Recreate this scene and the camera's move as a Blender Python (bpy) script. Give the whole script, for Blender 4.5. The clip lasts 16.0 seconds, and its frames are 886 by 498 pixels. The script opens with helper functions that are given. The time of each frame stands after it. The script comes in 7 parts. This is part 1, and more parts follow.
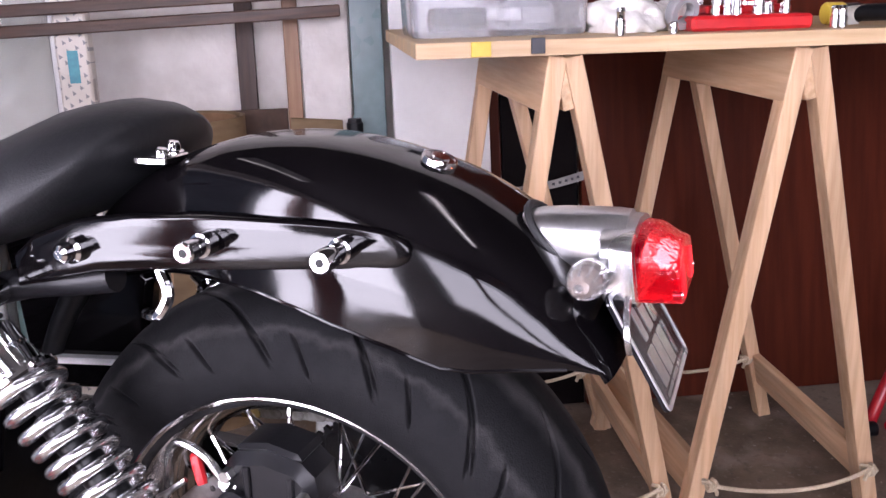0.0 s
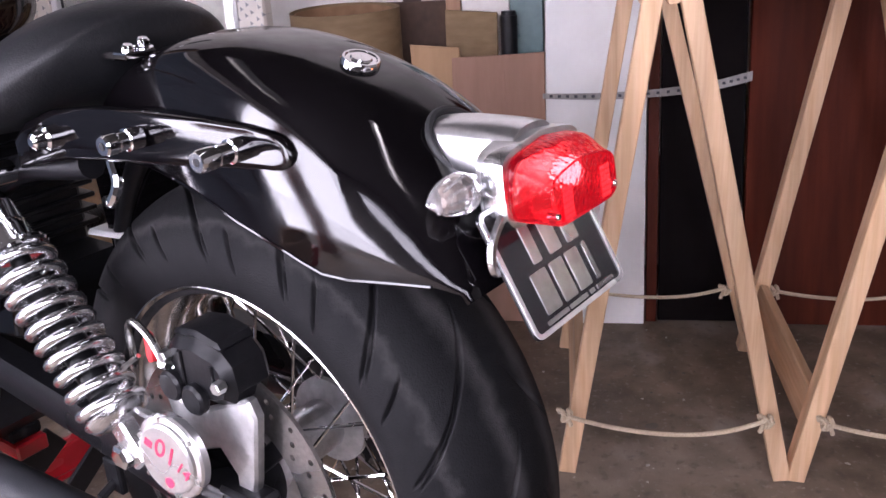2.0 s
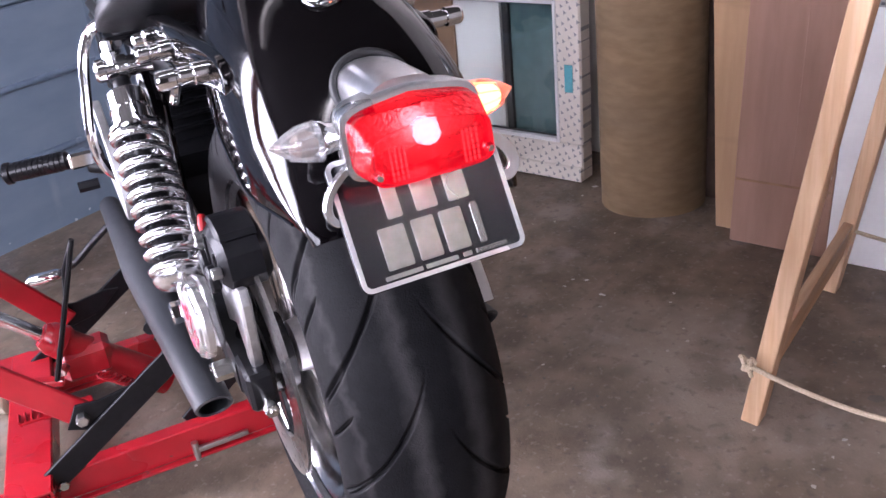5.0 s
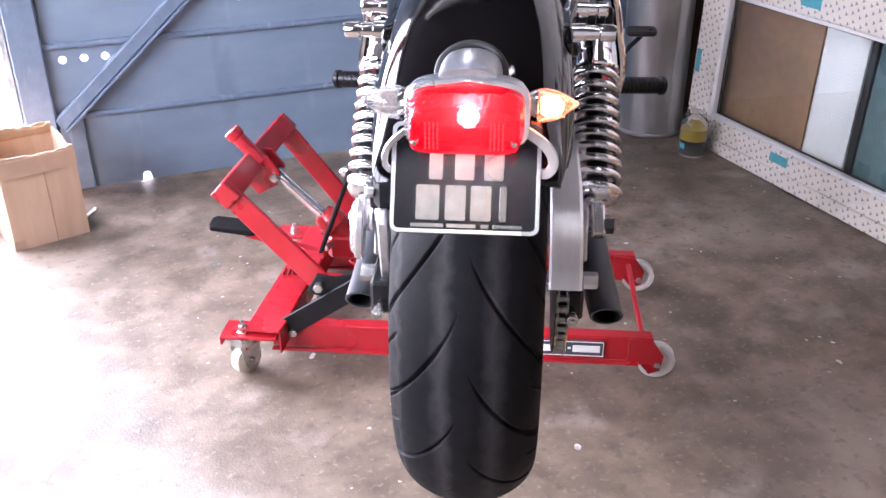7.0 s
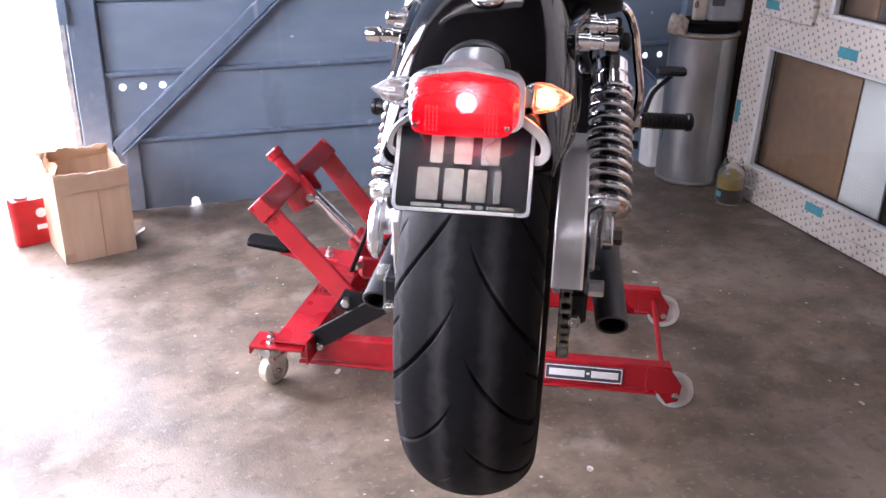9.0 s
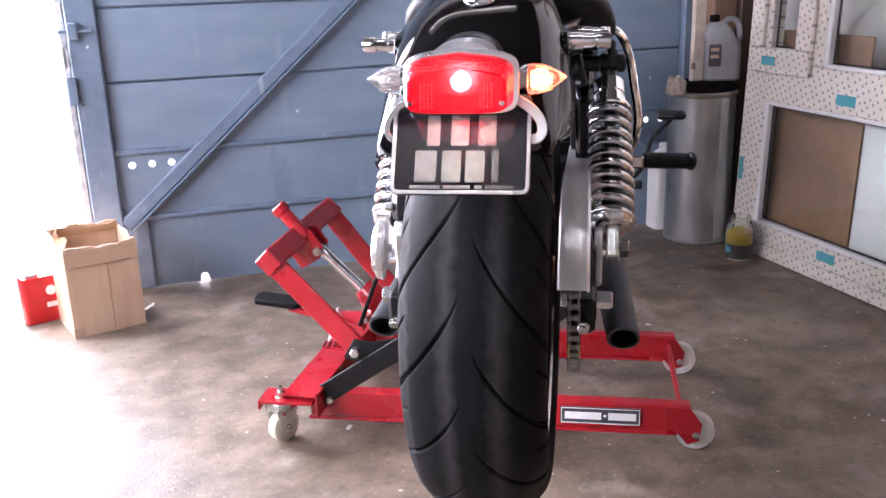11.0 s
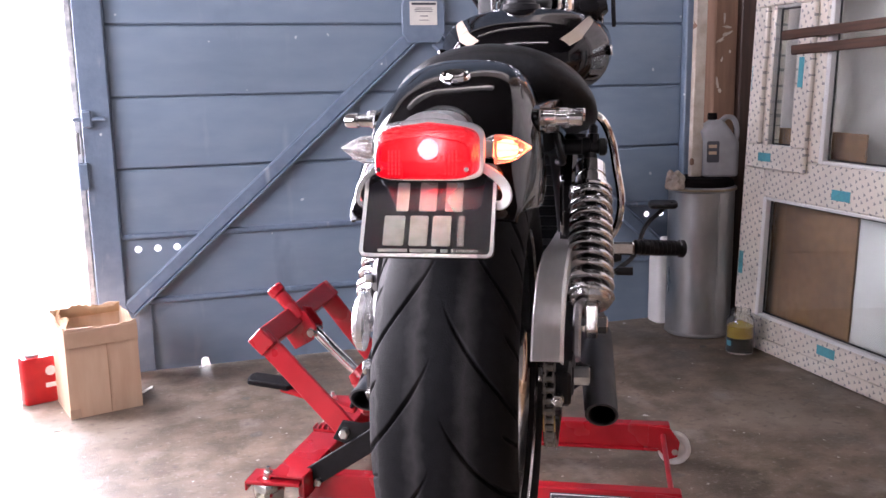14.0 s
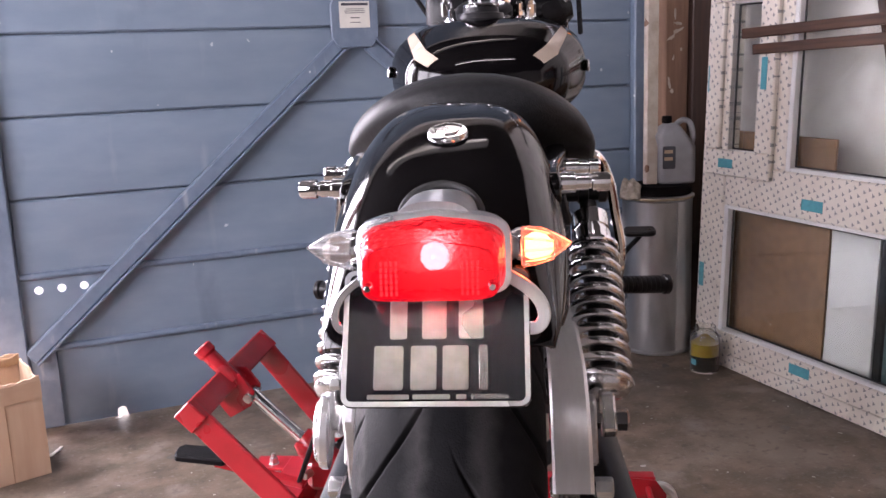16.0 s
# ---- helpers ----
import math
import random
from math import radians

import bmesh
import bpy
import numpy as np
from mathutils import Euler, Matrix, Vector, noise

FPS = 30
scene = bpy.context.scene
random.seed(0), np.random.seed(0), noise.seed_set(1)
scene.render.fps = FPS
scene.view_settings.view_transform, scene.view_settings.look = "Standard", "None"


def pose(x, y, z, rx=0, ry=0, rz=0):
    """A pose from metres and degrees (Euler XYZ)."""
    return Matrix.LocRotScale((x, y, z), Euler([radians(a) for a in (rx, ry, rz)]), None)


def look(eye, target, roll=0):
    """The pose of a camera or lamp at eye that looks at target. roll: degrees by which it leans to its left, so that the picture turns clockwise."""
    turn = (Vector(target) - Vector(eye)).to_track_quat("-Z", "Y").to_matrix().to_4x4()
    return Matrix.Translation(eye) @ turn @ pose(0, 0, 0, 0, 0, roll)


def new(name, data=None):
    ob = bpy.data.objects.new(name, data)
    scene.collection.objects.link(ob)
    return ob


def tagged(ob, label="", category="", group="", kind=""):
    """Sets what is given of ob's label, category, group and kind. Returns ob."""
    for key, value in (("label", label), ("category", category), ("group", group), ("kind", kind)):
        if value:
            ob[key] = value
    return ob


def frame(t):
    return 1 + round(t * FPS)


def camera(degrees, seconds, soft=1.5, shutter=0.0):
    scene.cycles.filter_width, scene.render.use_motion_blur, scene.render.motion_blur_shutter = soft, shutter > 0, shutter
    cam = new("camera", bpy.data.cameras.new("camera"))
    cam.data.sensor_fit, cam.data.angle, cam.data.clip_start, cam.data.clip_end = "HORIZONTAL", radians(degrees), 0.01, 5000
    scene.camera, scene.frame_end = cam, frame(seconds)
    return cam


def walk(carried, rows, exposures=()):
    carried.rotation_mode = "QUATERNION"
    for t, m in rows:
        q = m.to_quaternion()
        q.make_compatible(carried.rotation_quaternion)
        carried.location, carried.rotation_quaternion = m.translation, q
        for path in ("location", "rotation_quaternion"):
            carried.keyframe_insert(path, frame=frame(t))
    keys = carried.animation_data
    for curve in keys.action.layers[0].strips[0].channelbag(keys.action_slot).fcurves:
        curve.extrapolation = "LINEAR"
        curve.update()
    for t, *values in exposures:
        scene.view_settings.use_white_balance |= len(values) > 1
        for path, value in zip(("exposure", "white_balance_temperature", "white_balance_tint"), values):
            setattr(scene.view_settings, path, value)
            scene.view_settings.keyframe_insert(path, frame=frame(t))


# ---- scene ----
cam = camera(51.7, 16.0)
PATH = [
    (0, (-0.809, -0.44, 1.163), (0.999, 0.225, 0.624), -1.6),
    (0.5, (-0.807, -0.509, 1.14), (0.929, 0.3, 0.564), -1.0),
    (1, (-0.754, -0.571, 1.152), (0.908, 0.318, 0.486), -2.3),
    (1.5, (-0.704, -0.636, 1.151), (0.864, 0.37, 0.422), -3.3),
    (2, (-0.633, -0.712, 1.154), (0.839, 0.425, 0.42), -3.7),
    (2.5, (-0.572, -0.743, 1.159), (0.771, 0.541, 0.417), -4.8),
    (3, (-0.48, -0.779, 1.156), (0.741, 0.581, 0.344), -5.5),
    (5.5, (-0.174, -1.025, 1.185), (0.295, 0.688, 0.266), -3.7),
    (6, (-0.072, -1.031, 1.196), (0.172, 0.717, 0.256), 0.6),
    (6.5, (-0.02, -1.112, 1.229), (0.006, 0.66, 0.302), -0.4),
    (7, (0.052, -1.207, 1.224), (-0.103, 0.565, 0.311), -0.3),
    (7.5, (0.075, -1.268, 1.243), (-0.057, 0.485, 0.289), -0.6),
    (8, (0.073, -1.249, 1.221), (-0.104, 0.527, 0.319), 0.2),
    (8.5, (0.108, -1.273, 1.187), (-0.195, 0.526, 0.367), -0.1),
    (9, (0.121, -1.294, 1.173), (-0.152, 0.521, 0.377), 0.7),
    (9.5, (0.119, -1.288, 1.152), (-0.121, 0.546, 0.391), -0.2),
    (12, (0.149, -1.365, 1.008), (-0.201, 0.547, 0.54), -2.5),
    (12.5, (0.146, -1.374, 1.012), (-0.224, 0.544, 0.582), -1.4),
    (13, (0.158, -1.366, 1.013), (-0.147, 0.571, 0.618), -1.1),
    (13.5, (0.173, -1.359, 1.014), (-0.115, 0.584, 0.641), -1.2),
    (14, (0.197, -1.352, 1.01), (-0.151, 0.582, 0.639), -1.1),
    (14.5, (0.198, -1.344, 1.005), (-0.209, 0.581, 0.647), -2.0),
    (15, (0.174, -1.29, 1.007), (-0.107, 0.664, 0.689), -1.7),
    (15.5, (0.116, -1.196, 1.013), (-0.121, 0.763, 0.689), -2.0),
    (16, (0.072, -1.056, 1.083), (-0.101, 0.894, 0.676), -2.2),
]
EXPOSURE = [
    (0.0, -0.33, 6150, 30),
    (1.5, -0.33, 6150, 30),
    (3.0, -0.13, 6050, 28),
    (5.5, 0.44, 5900, 28),
    (6.0, 0.78, 5850, 27),
    (6.5, 0.85, 5850, 26),
    (7.5, 0.65, 5900, 25),
    (9.5, 0.3, 6000, 25),
    (12.0, 0.57, 6150, 24),
    (13.0, 0.31, 6250, 26),
    (15.0, 0.22, 6300, 27),
    (16.0, 0.14, 6450, 28),
]
walk(cam, [(t, look(eye, target, roll)) for t, eye, target, roll in PATH], EXPOSURE)

# ---- light ----
ROOM = pose(0, 0, 0, 0, 0, 27.4)
world = bpy.data.worlds.new("sky")
scene.world = world
world.use_nodes = True
wn = world.node_tree.nodes
sky = wn.new("ShaderNodeTexSky")
sky.sky_type, sky.sun_disc = "NISHITA", False
sun_way = ROOM.to_3x3() @ Vector((0.08, 0.195, 0.443))
sky.sun_elevation = radians(64.5)
sky.sun_rotation = math.atan2(sun_way.x, sun_way.y)
world.node_tree.links.new(sky.outputs["Color"], wn["Background"].inputs["Color"])
wn["Background"].inputs["Strength"].default_value = 0.15

sun = new("sun", bpy.data.lights.new("sun", "SUN"))
sun.data.energy, sun.data.angle, sun.data.color = 5.0, radians(0.5), (1.0, 0.95, 0.88)
sun.matrix_world = look(sun_way * 8, (0, 0, 0))


def window_light(name, at, target, wide, high, watts, colour):
    lamp = bpy.data.lights.new(name, "AREA")
    lamp.shape, lamp.size, lamp.size_y, lamp.energy, lamp.color = "RECTANGLE", wide, high, watts, colour
    ob = new(name, lamp)
    ob.matrix_world = ROOM @ look(at, target)
    return ob


for v in (-1.14, -0.15, 0.84):
    window_light("side_window_daylight", (-2.28, v, 1.6), (0.0, v, 1.3), 0.84, 1.2, 27, (0.93, 0.96, 1.0))
window_light("doorway_daylight", (-1.48, 2.15, 1.27), (-1.2, 0.0, 0.9), 1.5, 2.3, 250, (0.95, 0.97, 1.0))

# ---- materials ----


def nodes_of(m):
    m.use_nodes = True
    t = m.node_tree
    return t.nodes, t.links, t.nodes["Principled BSDF"]


def mat(name, a, b=None, scale=25.0, rough=0.5, metal=0.0, bump=0.0, bscale=180.0, coat=0.0, rvar=0.12, big=2.5, bigamt=0.25, stretch=(1, 1, 1), spec=0.5):
    """Two colours mixed by fine noise, dimmed and lightened by broad noise, with uneven gloss and fine relief."""
    m = bpy.data.materials.new(name)
    n, l, p = nodes_of(m)
    b = b or tuple(c * 0.8 for c in a)
    tc = n.new("ShaderNodeTexCoord")
    mp = n.new("ShaderNodeMapping")
    mp.inputs["Scale"].default_value = stretch
    l.new(tc.outputs["Object"], mp.inputs["Vector"])
    fine = n.new("ShaderNodeTexNoise")
    fine.inputs["Scale"].default_value, fine.inputs["Detail"].default_value = scale, 6
    l.new(mp.outputs["Vector"], fine.inputs["Vector"])
    broad = n.new("ShaderNodeTexNoise")
    broad.inputs["Scale"].default_value, broad.inputs["Detail"].default_value = big, 4
    l.new(mp.outputs["Vector"], broad.inputs["Vector"])
    ramp = n.new("ShaderNodeMapRange")
    ramp.inputs["From Min"].default_value, ramp.inputs["From Max"].default_value = 0.35, 0.65
    l.new(fine.outputs["Fac"], ramp.inputs["Value"])
    mix = n.new("ShaderNodeMix")
    mix.data_type = "RGBA"
    mix.inputs["A"].default_value, mix.inputs["B"].default_value = (*a, 1), (*b, 1)
    l.new(ramp.outputs["Result"], mix.inputs["Factor"])
    hsv = n.new("ShaderNodeHueSaturation")
    val = n.new("ShaderNodeMapRange")
    val.inputs["From Min"].default_value, val.inputs["From Max"].default_value = 0.3, 0.7
    val.inputs["To Min"].default_value, val.inputs["To Max"].default_value = 1 - bigamt, 1 + bigamt
    l.new(broad.outputs["Fac"], val.inputs["Value"])
    l.new(val.outputs["Result"], hsv.inputs["Value"])
    l.new(mix.outputs["Result"], hsv.inputs["Color"])
    l.new(hsv.outputs["Color"], p.inputs["Base Color"])
    rr = n.new("ShaderNodeMapRange")
    rr.inputs["From Min"].default_value, rr.inputs["From Max"].default_value = 0.3, 0.7
    rr.inputs["To Min"].default_value, rr.inputs["To Max"].default_value = max(rough - rvar, 0.02), min(rough + rvar, 1)
    l.new(broad.outputs["Fac"], rr.inputs["Value"])
    l.new(rr.outputs["Result"], p.inputs["Roughness"])
    p.inputs["Metallic"].default_value = metal
    p.inputs["Specular IOR Level"].default_value = spec
    p.inputs["Coat Weight"].default_value = coat
    p.inputs["Coat Roughness"].default_value = 0.04
    if bump:
        rel = n.new("ShaderNodeTexNoise")
        rel.inputs["Scale"].default_value, rel.inputs["Detail"].default_value = bscale, 5
        l.new(mp.outputs["Vector"], rel.inputs["Vector"])
        bp = n.new("ShaderNodeBump")
        bp.inputs["Strength"].default_value, bp.inputs["Distance"].default_value = bump, 0.004
        l.new(rel.outputs["Fac"], bp.inputs["Height"])
        l.new(bp.outputs["Normal"], p.inputs["Normal"])
    return m


def spots(m, colour, scale, size, seed=0.0, amount=0.5):
    """Adds scattered specks of another colour (paint drops, chips) to a material made by mat()."""
    n, l, p = nodes_of(m)
    old = p.inputs["Base Color"].links[0].from_socket
    tc = n.new("ShaderNodeTexCoord")
    mp = n.new("ShaderNodeMapping")
    mp.inputs["Location"].default_value = (seed, seed * 0.7, seed * 0.3)
    l.new(tc.outputs["Object"], mp.inputs["Vector"])
    wob = n.new("ShaderNodeTexNoise")
    wob.inputs["Scale"].default_value = scale * 4
    l.new(mp.outputs["Vector"], wob.inputs["Vector"])
    add = n.new("ShaderNodeVectorMath")
    add.operation = "MULTIPLY_ADD"
    add.inputs[1].default_value = (0.25 / scale,) * 3
    l.new(wob.outputs["Color"], add.inputs[0])
    l.new(mp.outputs["Vector"], add.inputs[2])
    vo = n.new("ShaderNodeTexVoronoi")
    vo.inputs["Scale"].default_value = scale
    l.new(add.outputs["Vector"], vo.inputs["Vector"])
    cmp = n.new("ShaderNodeMath")
    cmp.operation = "LESS_THAN"
    cmp.inputs[1].default_value = size
    l.new(vo.outputs["Distance"], cmp.inputs[0])
    sep = n.new("ShaderNodeSeparateColor")
    l.new(vo.outputs["Color"], sep.inputs["Color"])
    pick = n.new("ShaderNodeMath")
    pick.operation = "LESS_THAN"
    pick.inputs[1].default_value = amount
    l.new(sep.outputs["Red"], pick.inputs[0])
    both = n.new("ShaderNodeMath")
    both.operation = "MULTIPLY"
    l.new(cmp.outputs[0], both.inputs[0])
    l.new(pick.outputs[0], both.inputs[1])
    mix = n.new("ShaderNodeMix")
    mix.data_type = "RGBA"
    mix.inputs["B"].default_value = (*colour, 1)
    l.new(both.outputs[0], mix.inputs["Factor"])
    l.new(old, mix.inputs["A"])
    l.new(mix.outputs["Result"], p.inputs["Base Color"])
    return m


def drips(m, colour, amount=0.35, edge=0.62, stretch=(16, 16, 1.6)):
    """Adds long upright smears and scratches of another colour to a material made by mat()."""
    n, l, p = nodes_of(m)
    old = p.inputs["Base Color"].links[0].from_socket
    tc = n.new("ShaderNodeTexCoord")
    mp = n.new("ShaderNodeMapping")
    mp.inputs["Scale"].default_value = stretch
    l.new(tc.outputs["Object"], mp.inputs["Vector"])
    no = n.new("ShaderNodeTexNoise")
    no.inputs["Scale"].default_value, no.inputs["Detail"].default_value = 1.0, 8
    l.new(mp.outputs["Vector"], no.inputs["Vector"])
    mr = n.new("ShaderNodeMapRange")
    mr.inputs["From Min"].default_value, mr.inputs["From Max"].default_value = edge, edge + 0.12
    mr.inputs["To Max"].default_value = amount
    l.new(no.outputs["Fac"], mr.inputs["Value"])
    mix = n.new("ShaderNodeMix")
    mix.data_type = "RGBA"
    mix.inputs["B"].default_value = (*colour, 1)
    l.new(mr.outputs["Result"], mix.inputs["Factor"])
    l.new(old, mix.inputs["A"])
    l.new(mix.outputs["Result"], p.inputs["Base Color"])
    return m


def by_object(m, spread=0.25):
    """Lets each object of this material differ a little in brightness."""
    n, l, p = nodes_of(m)
    old = p.inputs["Base Color"].links[0].from_socket
    info = n.new("ShaderNodeObjectInfo")
    mr = n.new("ShaderNodeMapRange")
    mr.inputs["To Min"].default_value, mr.inputs["To Max"].default_value = 1 - spread, 1 + spread
    l.new(info.outputs["Random"], mr.inputs["Value"])
    hsv = n.new("ShaderNodeHueSaturation")
    l.new(mr.outputs["Result"], hsv.inputs["Value"])
    l.new(old, hsv.inputs["Color"])
    l.new(hsv.outputs["Color"], p.inputs["Base Color"])
    return m


def wood(name, a, b, along="Z", rough=0.55, ring=18.0):
    """Long grain along one axis, with knots' darker streaks."""
    s = {"X": (0.06, 1, 1), "Y": (1, 0.06, 1), "Z": (1, 1, 0.06)}[along]
    m = mat(name, a, b, scale=90, rough=rough, bump=0.25, bscale=160, stretch=s, big=ring, bigamt=0.22)
    return m


def glow(name, colour, strength):
    m = bpy.data.materials.new(name)
    n, l, p = nodes_of(m)
    p.inputs["Base Color"].default_value = (*colour, 1)
    p.inputs["Emission Color"].default_value = (*colour, 1)
    p.inputs["Emission Strength"].default_value = strength
    return m


def glass(name, colour, rough=0.02, trans=1.0, ior=1.45, emit=None, power=0.0):
    m = bpy.data.materials.new(name)
    n, l, p = nodes_of(m)
    p.inputs["Base Color"].default_value = (*colour, 1)
    p.inputs["Roughness"].default_value = rough
    p.inputs["Transmission Weight"].default_value = trans
    p.inputs["IOR"].default_value = ior
    if emit:
        p.inputs["Emission Color"].default_value = (*emit, 1)
        p.inputs["Emission Strength"].default_value = power
    return m


M_FLOOR = mat("concrete", (0.213, 0.162, 0.118), (0.116, 0.086, 0.058), scale=11, rough=0.55, bump=0.3, bscale=160, big=3.4, bigamt=0.26, rvar=0.2)
spots(M_FLOOR, (0.62, 0.6, 0.57), 7.0, 0.055, 3.1, 0.4)
spots(M_FLOOR, (0.6, 0.58, 0.55), 13.0, 0.06, 6.3, 0.16)
spots(M_FLOOR, (0.12, 0.105, 0.09), 6.0, 0.10, 8.4, 0.3)
spots(M_FLOOR, (0.5, 0.47, 0.42), 22.0, 0.09, 1.7, 0.35)
spots(M_FLOOR, (0.11, 0.095, 0.08), 30.0, 0.12, 5.5, 0.4)
drips(M_FLOOR, (0.085, 0.068, 0.053), 0.38, 0.53, (2.6, 2.6, 2.6))
drips(M_FLOOR, (0.345, 0.285, 0.23), 0.55, 0.52, (1.7, 1.7, 1.7))
drips(M_FLOOR, (0.08, 0.056, 0.037), 0.5, 0.56, (3.3, 3.3, 3.3))
drips(M_FLOOR, (0.33, 0.29, 0.25), 0.5, 0.57, (6.0, 6.0, 6.0))
drips(M_FLOOR, (0.075, 0.06, 0.047), 0.45, 0.56, (38.0, 38.0, 38.0))
drips(M_FLOOR, (0.33, 0.29, 0.25), 0.4, 0.58, (64.0, 64.0, 64.0))
M_BLUE = mat("blue door paint", (0.208, 0.272, 0.345), (0.174, 0.234, 0.306), scale=14, rough=0.42, bump=0.15, bscale=60, big=1.8, bigamt=0.12, stretch=(0.35, 1, 1))
spots(M_BLUE, (0.55, 0.6, 0.66), 9.0, 0.05, 2.2, 0.25)
spots(M_BLUE, (0.5, 0.55, 0.6), 17.0, 0.09, 6.1, 0.1)
drips(M_BLUE, (0.36, 0.41, 0.47), 0.3, 0.64, (11, 11, 2.2))
drips(M_BLUE, (0.09, 0.12, 0.16), 0.5, 0.62, (5, 5, 2.0))
by_object(M_BLUE, 0.06)
M_BLUE_TRIM = mat("blue trim paint", (0.17, 0.225, 0.30), (0.14, 0.19, 0.26), scale=30, rough=0.4, bump=0.2, bscale=90, bigamt=0.15)
spots(M_BLUE_TRIM, (0.6, 0.63, 0.66), 24.0, 0.12, 4.2, 0.12)
M_FLAKE = mat("flaking jamb paint", (0.62, 0.62, 0.6), (0.3, 0.32, 0.34), scale=40, rough=0.7, bump=0.6, bscale=70, bigamt=0.3)
drips(M_BLUE_TRIM, (0.5, 0.53, 0.56), 0.4, 0.62, (30, 30, 6))
M_REDPOST = mat("red oxide post", (0.33, 0.085, 0.06), (0.26, 0.065, 0.045), scale=20, rough=0.5, bump=0.2)
M_WALL = mat("whitewashed wall", (0.78, 0.74, 0.70), (0.68, 0.63, 0.59), scale=12, rough=0.8, bump=0.4, bscale=50, bigamt=0.15)
# west wall and ceiling are out of view, kept dark to limit bounce and reflections
M_WEST_DARK = mat("dark tone for unseen wall", (0.05, 0.042, 0.038), (0.032, 0.027, 0.025), scale=14, rough=0.85, bump=0.4, bscale=40)
M_BACK_BOUNCE = mat("grey tone for unseen back wall", (0.24, 0.225, 0.21), (0.18, 0.17, 0.16), scale=9, rough=0.85, bump=0.4, bscale=50)
M_CEIL = mat("dark tone for unseen ceiling", (0.034, 0.030, 0.027), (0.022, 0.02, 0.018), scale=6, rough=0.8, bump=0.2)
M_POSTWOOD = mat("weathered brown timber", (0.30, 0.175, 0.115), (0.21, 0.12, 0.078), scale=26, rough=0.8, bump=0.5, bscale=90, stretch=(1, 1, 0.12))
M_GROUND = mat("yard concrete", (0.5, 0.48, 0.45), (0.42, 0.4, 0.38), scale=5, rough=0.8, bump=0.2)

M_BLACK = mat("black gloss paint", (0.0025, 0.002, 0.0025), (0.002, 0.0016, 0.002), scale=60, rough=0.085, rvar=0.05, big=16, bigamt=0.1, spec=0.42, bump=0.012, bscale=70)
M_SATIN = mat("satin black metal", (0.009, 0.009, 0.0105), (0.006, 0.006, 0.007), scale=80, rough=0.32, bump=0.06, rvar=0.08, spec=0.28)
M_MUFF = mat("matt black muffler", (0.03, 0.031, 0.034), (0.022, 0.023, 0.026), scale=50, rough=0.45, bump=0.12, bscale=400)
M_LEATHER = mat("black leather", (0.015, 0.0155, 0.0175), (0.010, 0.0105, 0.012), scale=140, rough=0.46, bump=0.16, bscale=420, rvar=0.08, spec=0.35)
M_RUBBER = mat("tyre rubber", (0.0075, 0.0073, 0.0082), (0.0053, 0.0052, 0.006), scale=60, rough=0.7, bump=0.2, bscale=500, bigamt=0.25, big=9, spec=0.13)


def worn_tread(m):
    """Grey wear in two bands of the tread and along one shoulder, with ragged edges."""
    n, l, p = nodes_of(m)
    old = p.inputs["Base Color"].links[0].from_socket
    tc = n.new("ShaderNodeTexCoord")
    sep = n.new("ShaderNodeSeparateXYZ")
    l.new(tc.outputs["Object"], sep.inputs["Vector"])
    wob = n.new("ShaderNodeTexNoise")
    wob.inputs["Scale"].default_value, wob.inputs["Detail"].default_value = 45, 5
    l.new(tc.outputs["Object"], wob.inputs["Vector"])
    amp = n.new("ShaderNodeMath")
    amp.operation, amp.inputs[1].default_value = "MULTIPLY_ADD", 0.02
    l.new(wob.outputs["Fac"], amp.inputs[0])
    l.new(sep.outputs["X"], amp.inputs[2])
    ramp = n.new("ShaderNodeValToRGB")
    mr = n.new("ShaderNodeMapRange")
    mr.inputs["From Min"].default_value, mr.inputs["From Max"].default_value = -0.09, 0.11
    l.new(amp.outputs[0], mr.inputs["Value"])
    l.new(mr.outputs["Result"], ramp.inputs["Fac"])
    els = ramp.color_ramp.elements
    els[0].position, els[0].color = 0.0, (0, 0, 0, 1)
    els[1].position, els[1].color = 1.0, (0, 0, 0, 1)
    for at, v in ((0.05, 0.0), (0.08, 0.22), (0.105, 0.0), (0.27, 0.0), (0.36, 0.38), (0.43, 0.0), (0.58, 0.0), (0.66, 0.38), (0.76, 0.0)):
        e = els.new(at)
        e.color = (v, v, v, 1)
    mix = n.new("ShaderNodeMix")
    mix.data_type = "RGBA"
    mix.inputs["B"].default_value = (0.082, 0.077, 0.077, 1)
    l.new(ramp.outputs["Color"], mix.inputs["Factor"])
    l.new(old, mix.inputs["A"])
    l.new(mix.outputs["Result"], p.inputs["Base Color"])
    return m


worn_tread(M_RUBBER)
M_CHROME = mat("chrome", (0.86, 0.86, 0.87), (0.8, 0.8, 0.81), scale=40, rough=0.08, metal=1.0, rvar=0.05, bigamt=0.06)
M_RIM = mat("dull chrome rim", (0.7, 0.68, 0.67), (0.55, 0.52, 0.5), scale=50, rough=0.16, metal=1.0, rvar=0.1)
M_ALU = mat("polished aluminium", (0.8, 0.8, 0.81), (0.72, 0.72, 0.73), scale=120, rough=0.28, metal=1.0, rvar=0.08, stretch=(1, 1, 0.1), bigamt=0.1)
M_BRUSHED = mat("brushed aluminium", (0.95, 0.95, 0.95), (0.9, 0.9, 0.9), scale=160, rough=0.36, metal=0.35, rvar=0.06, stretch=(1, 0.15, 0.15), bigamt=0.06)
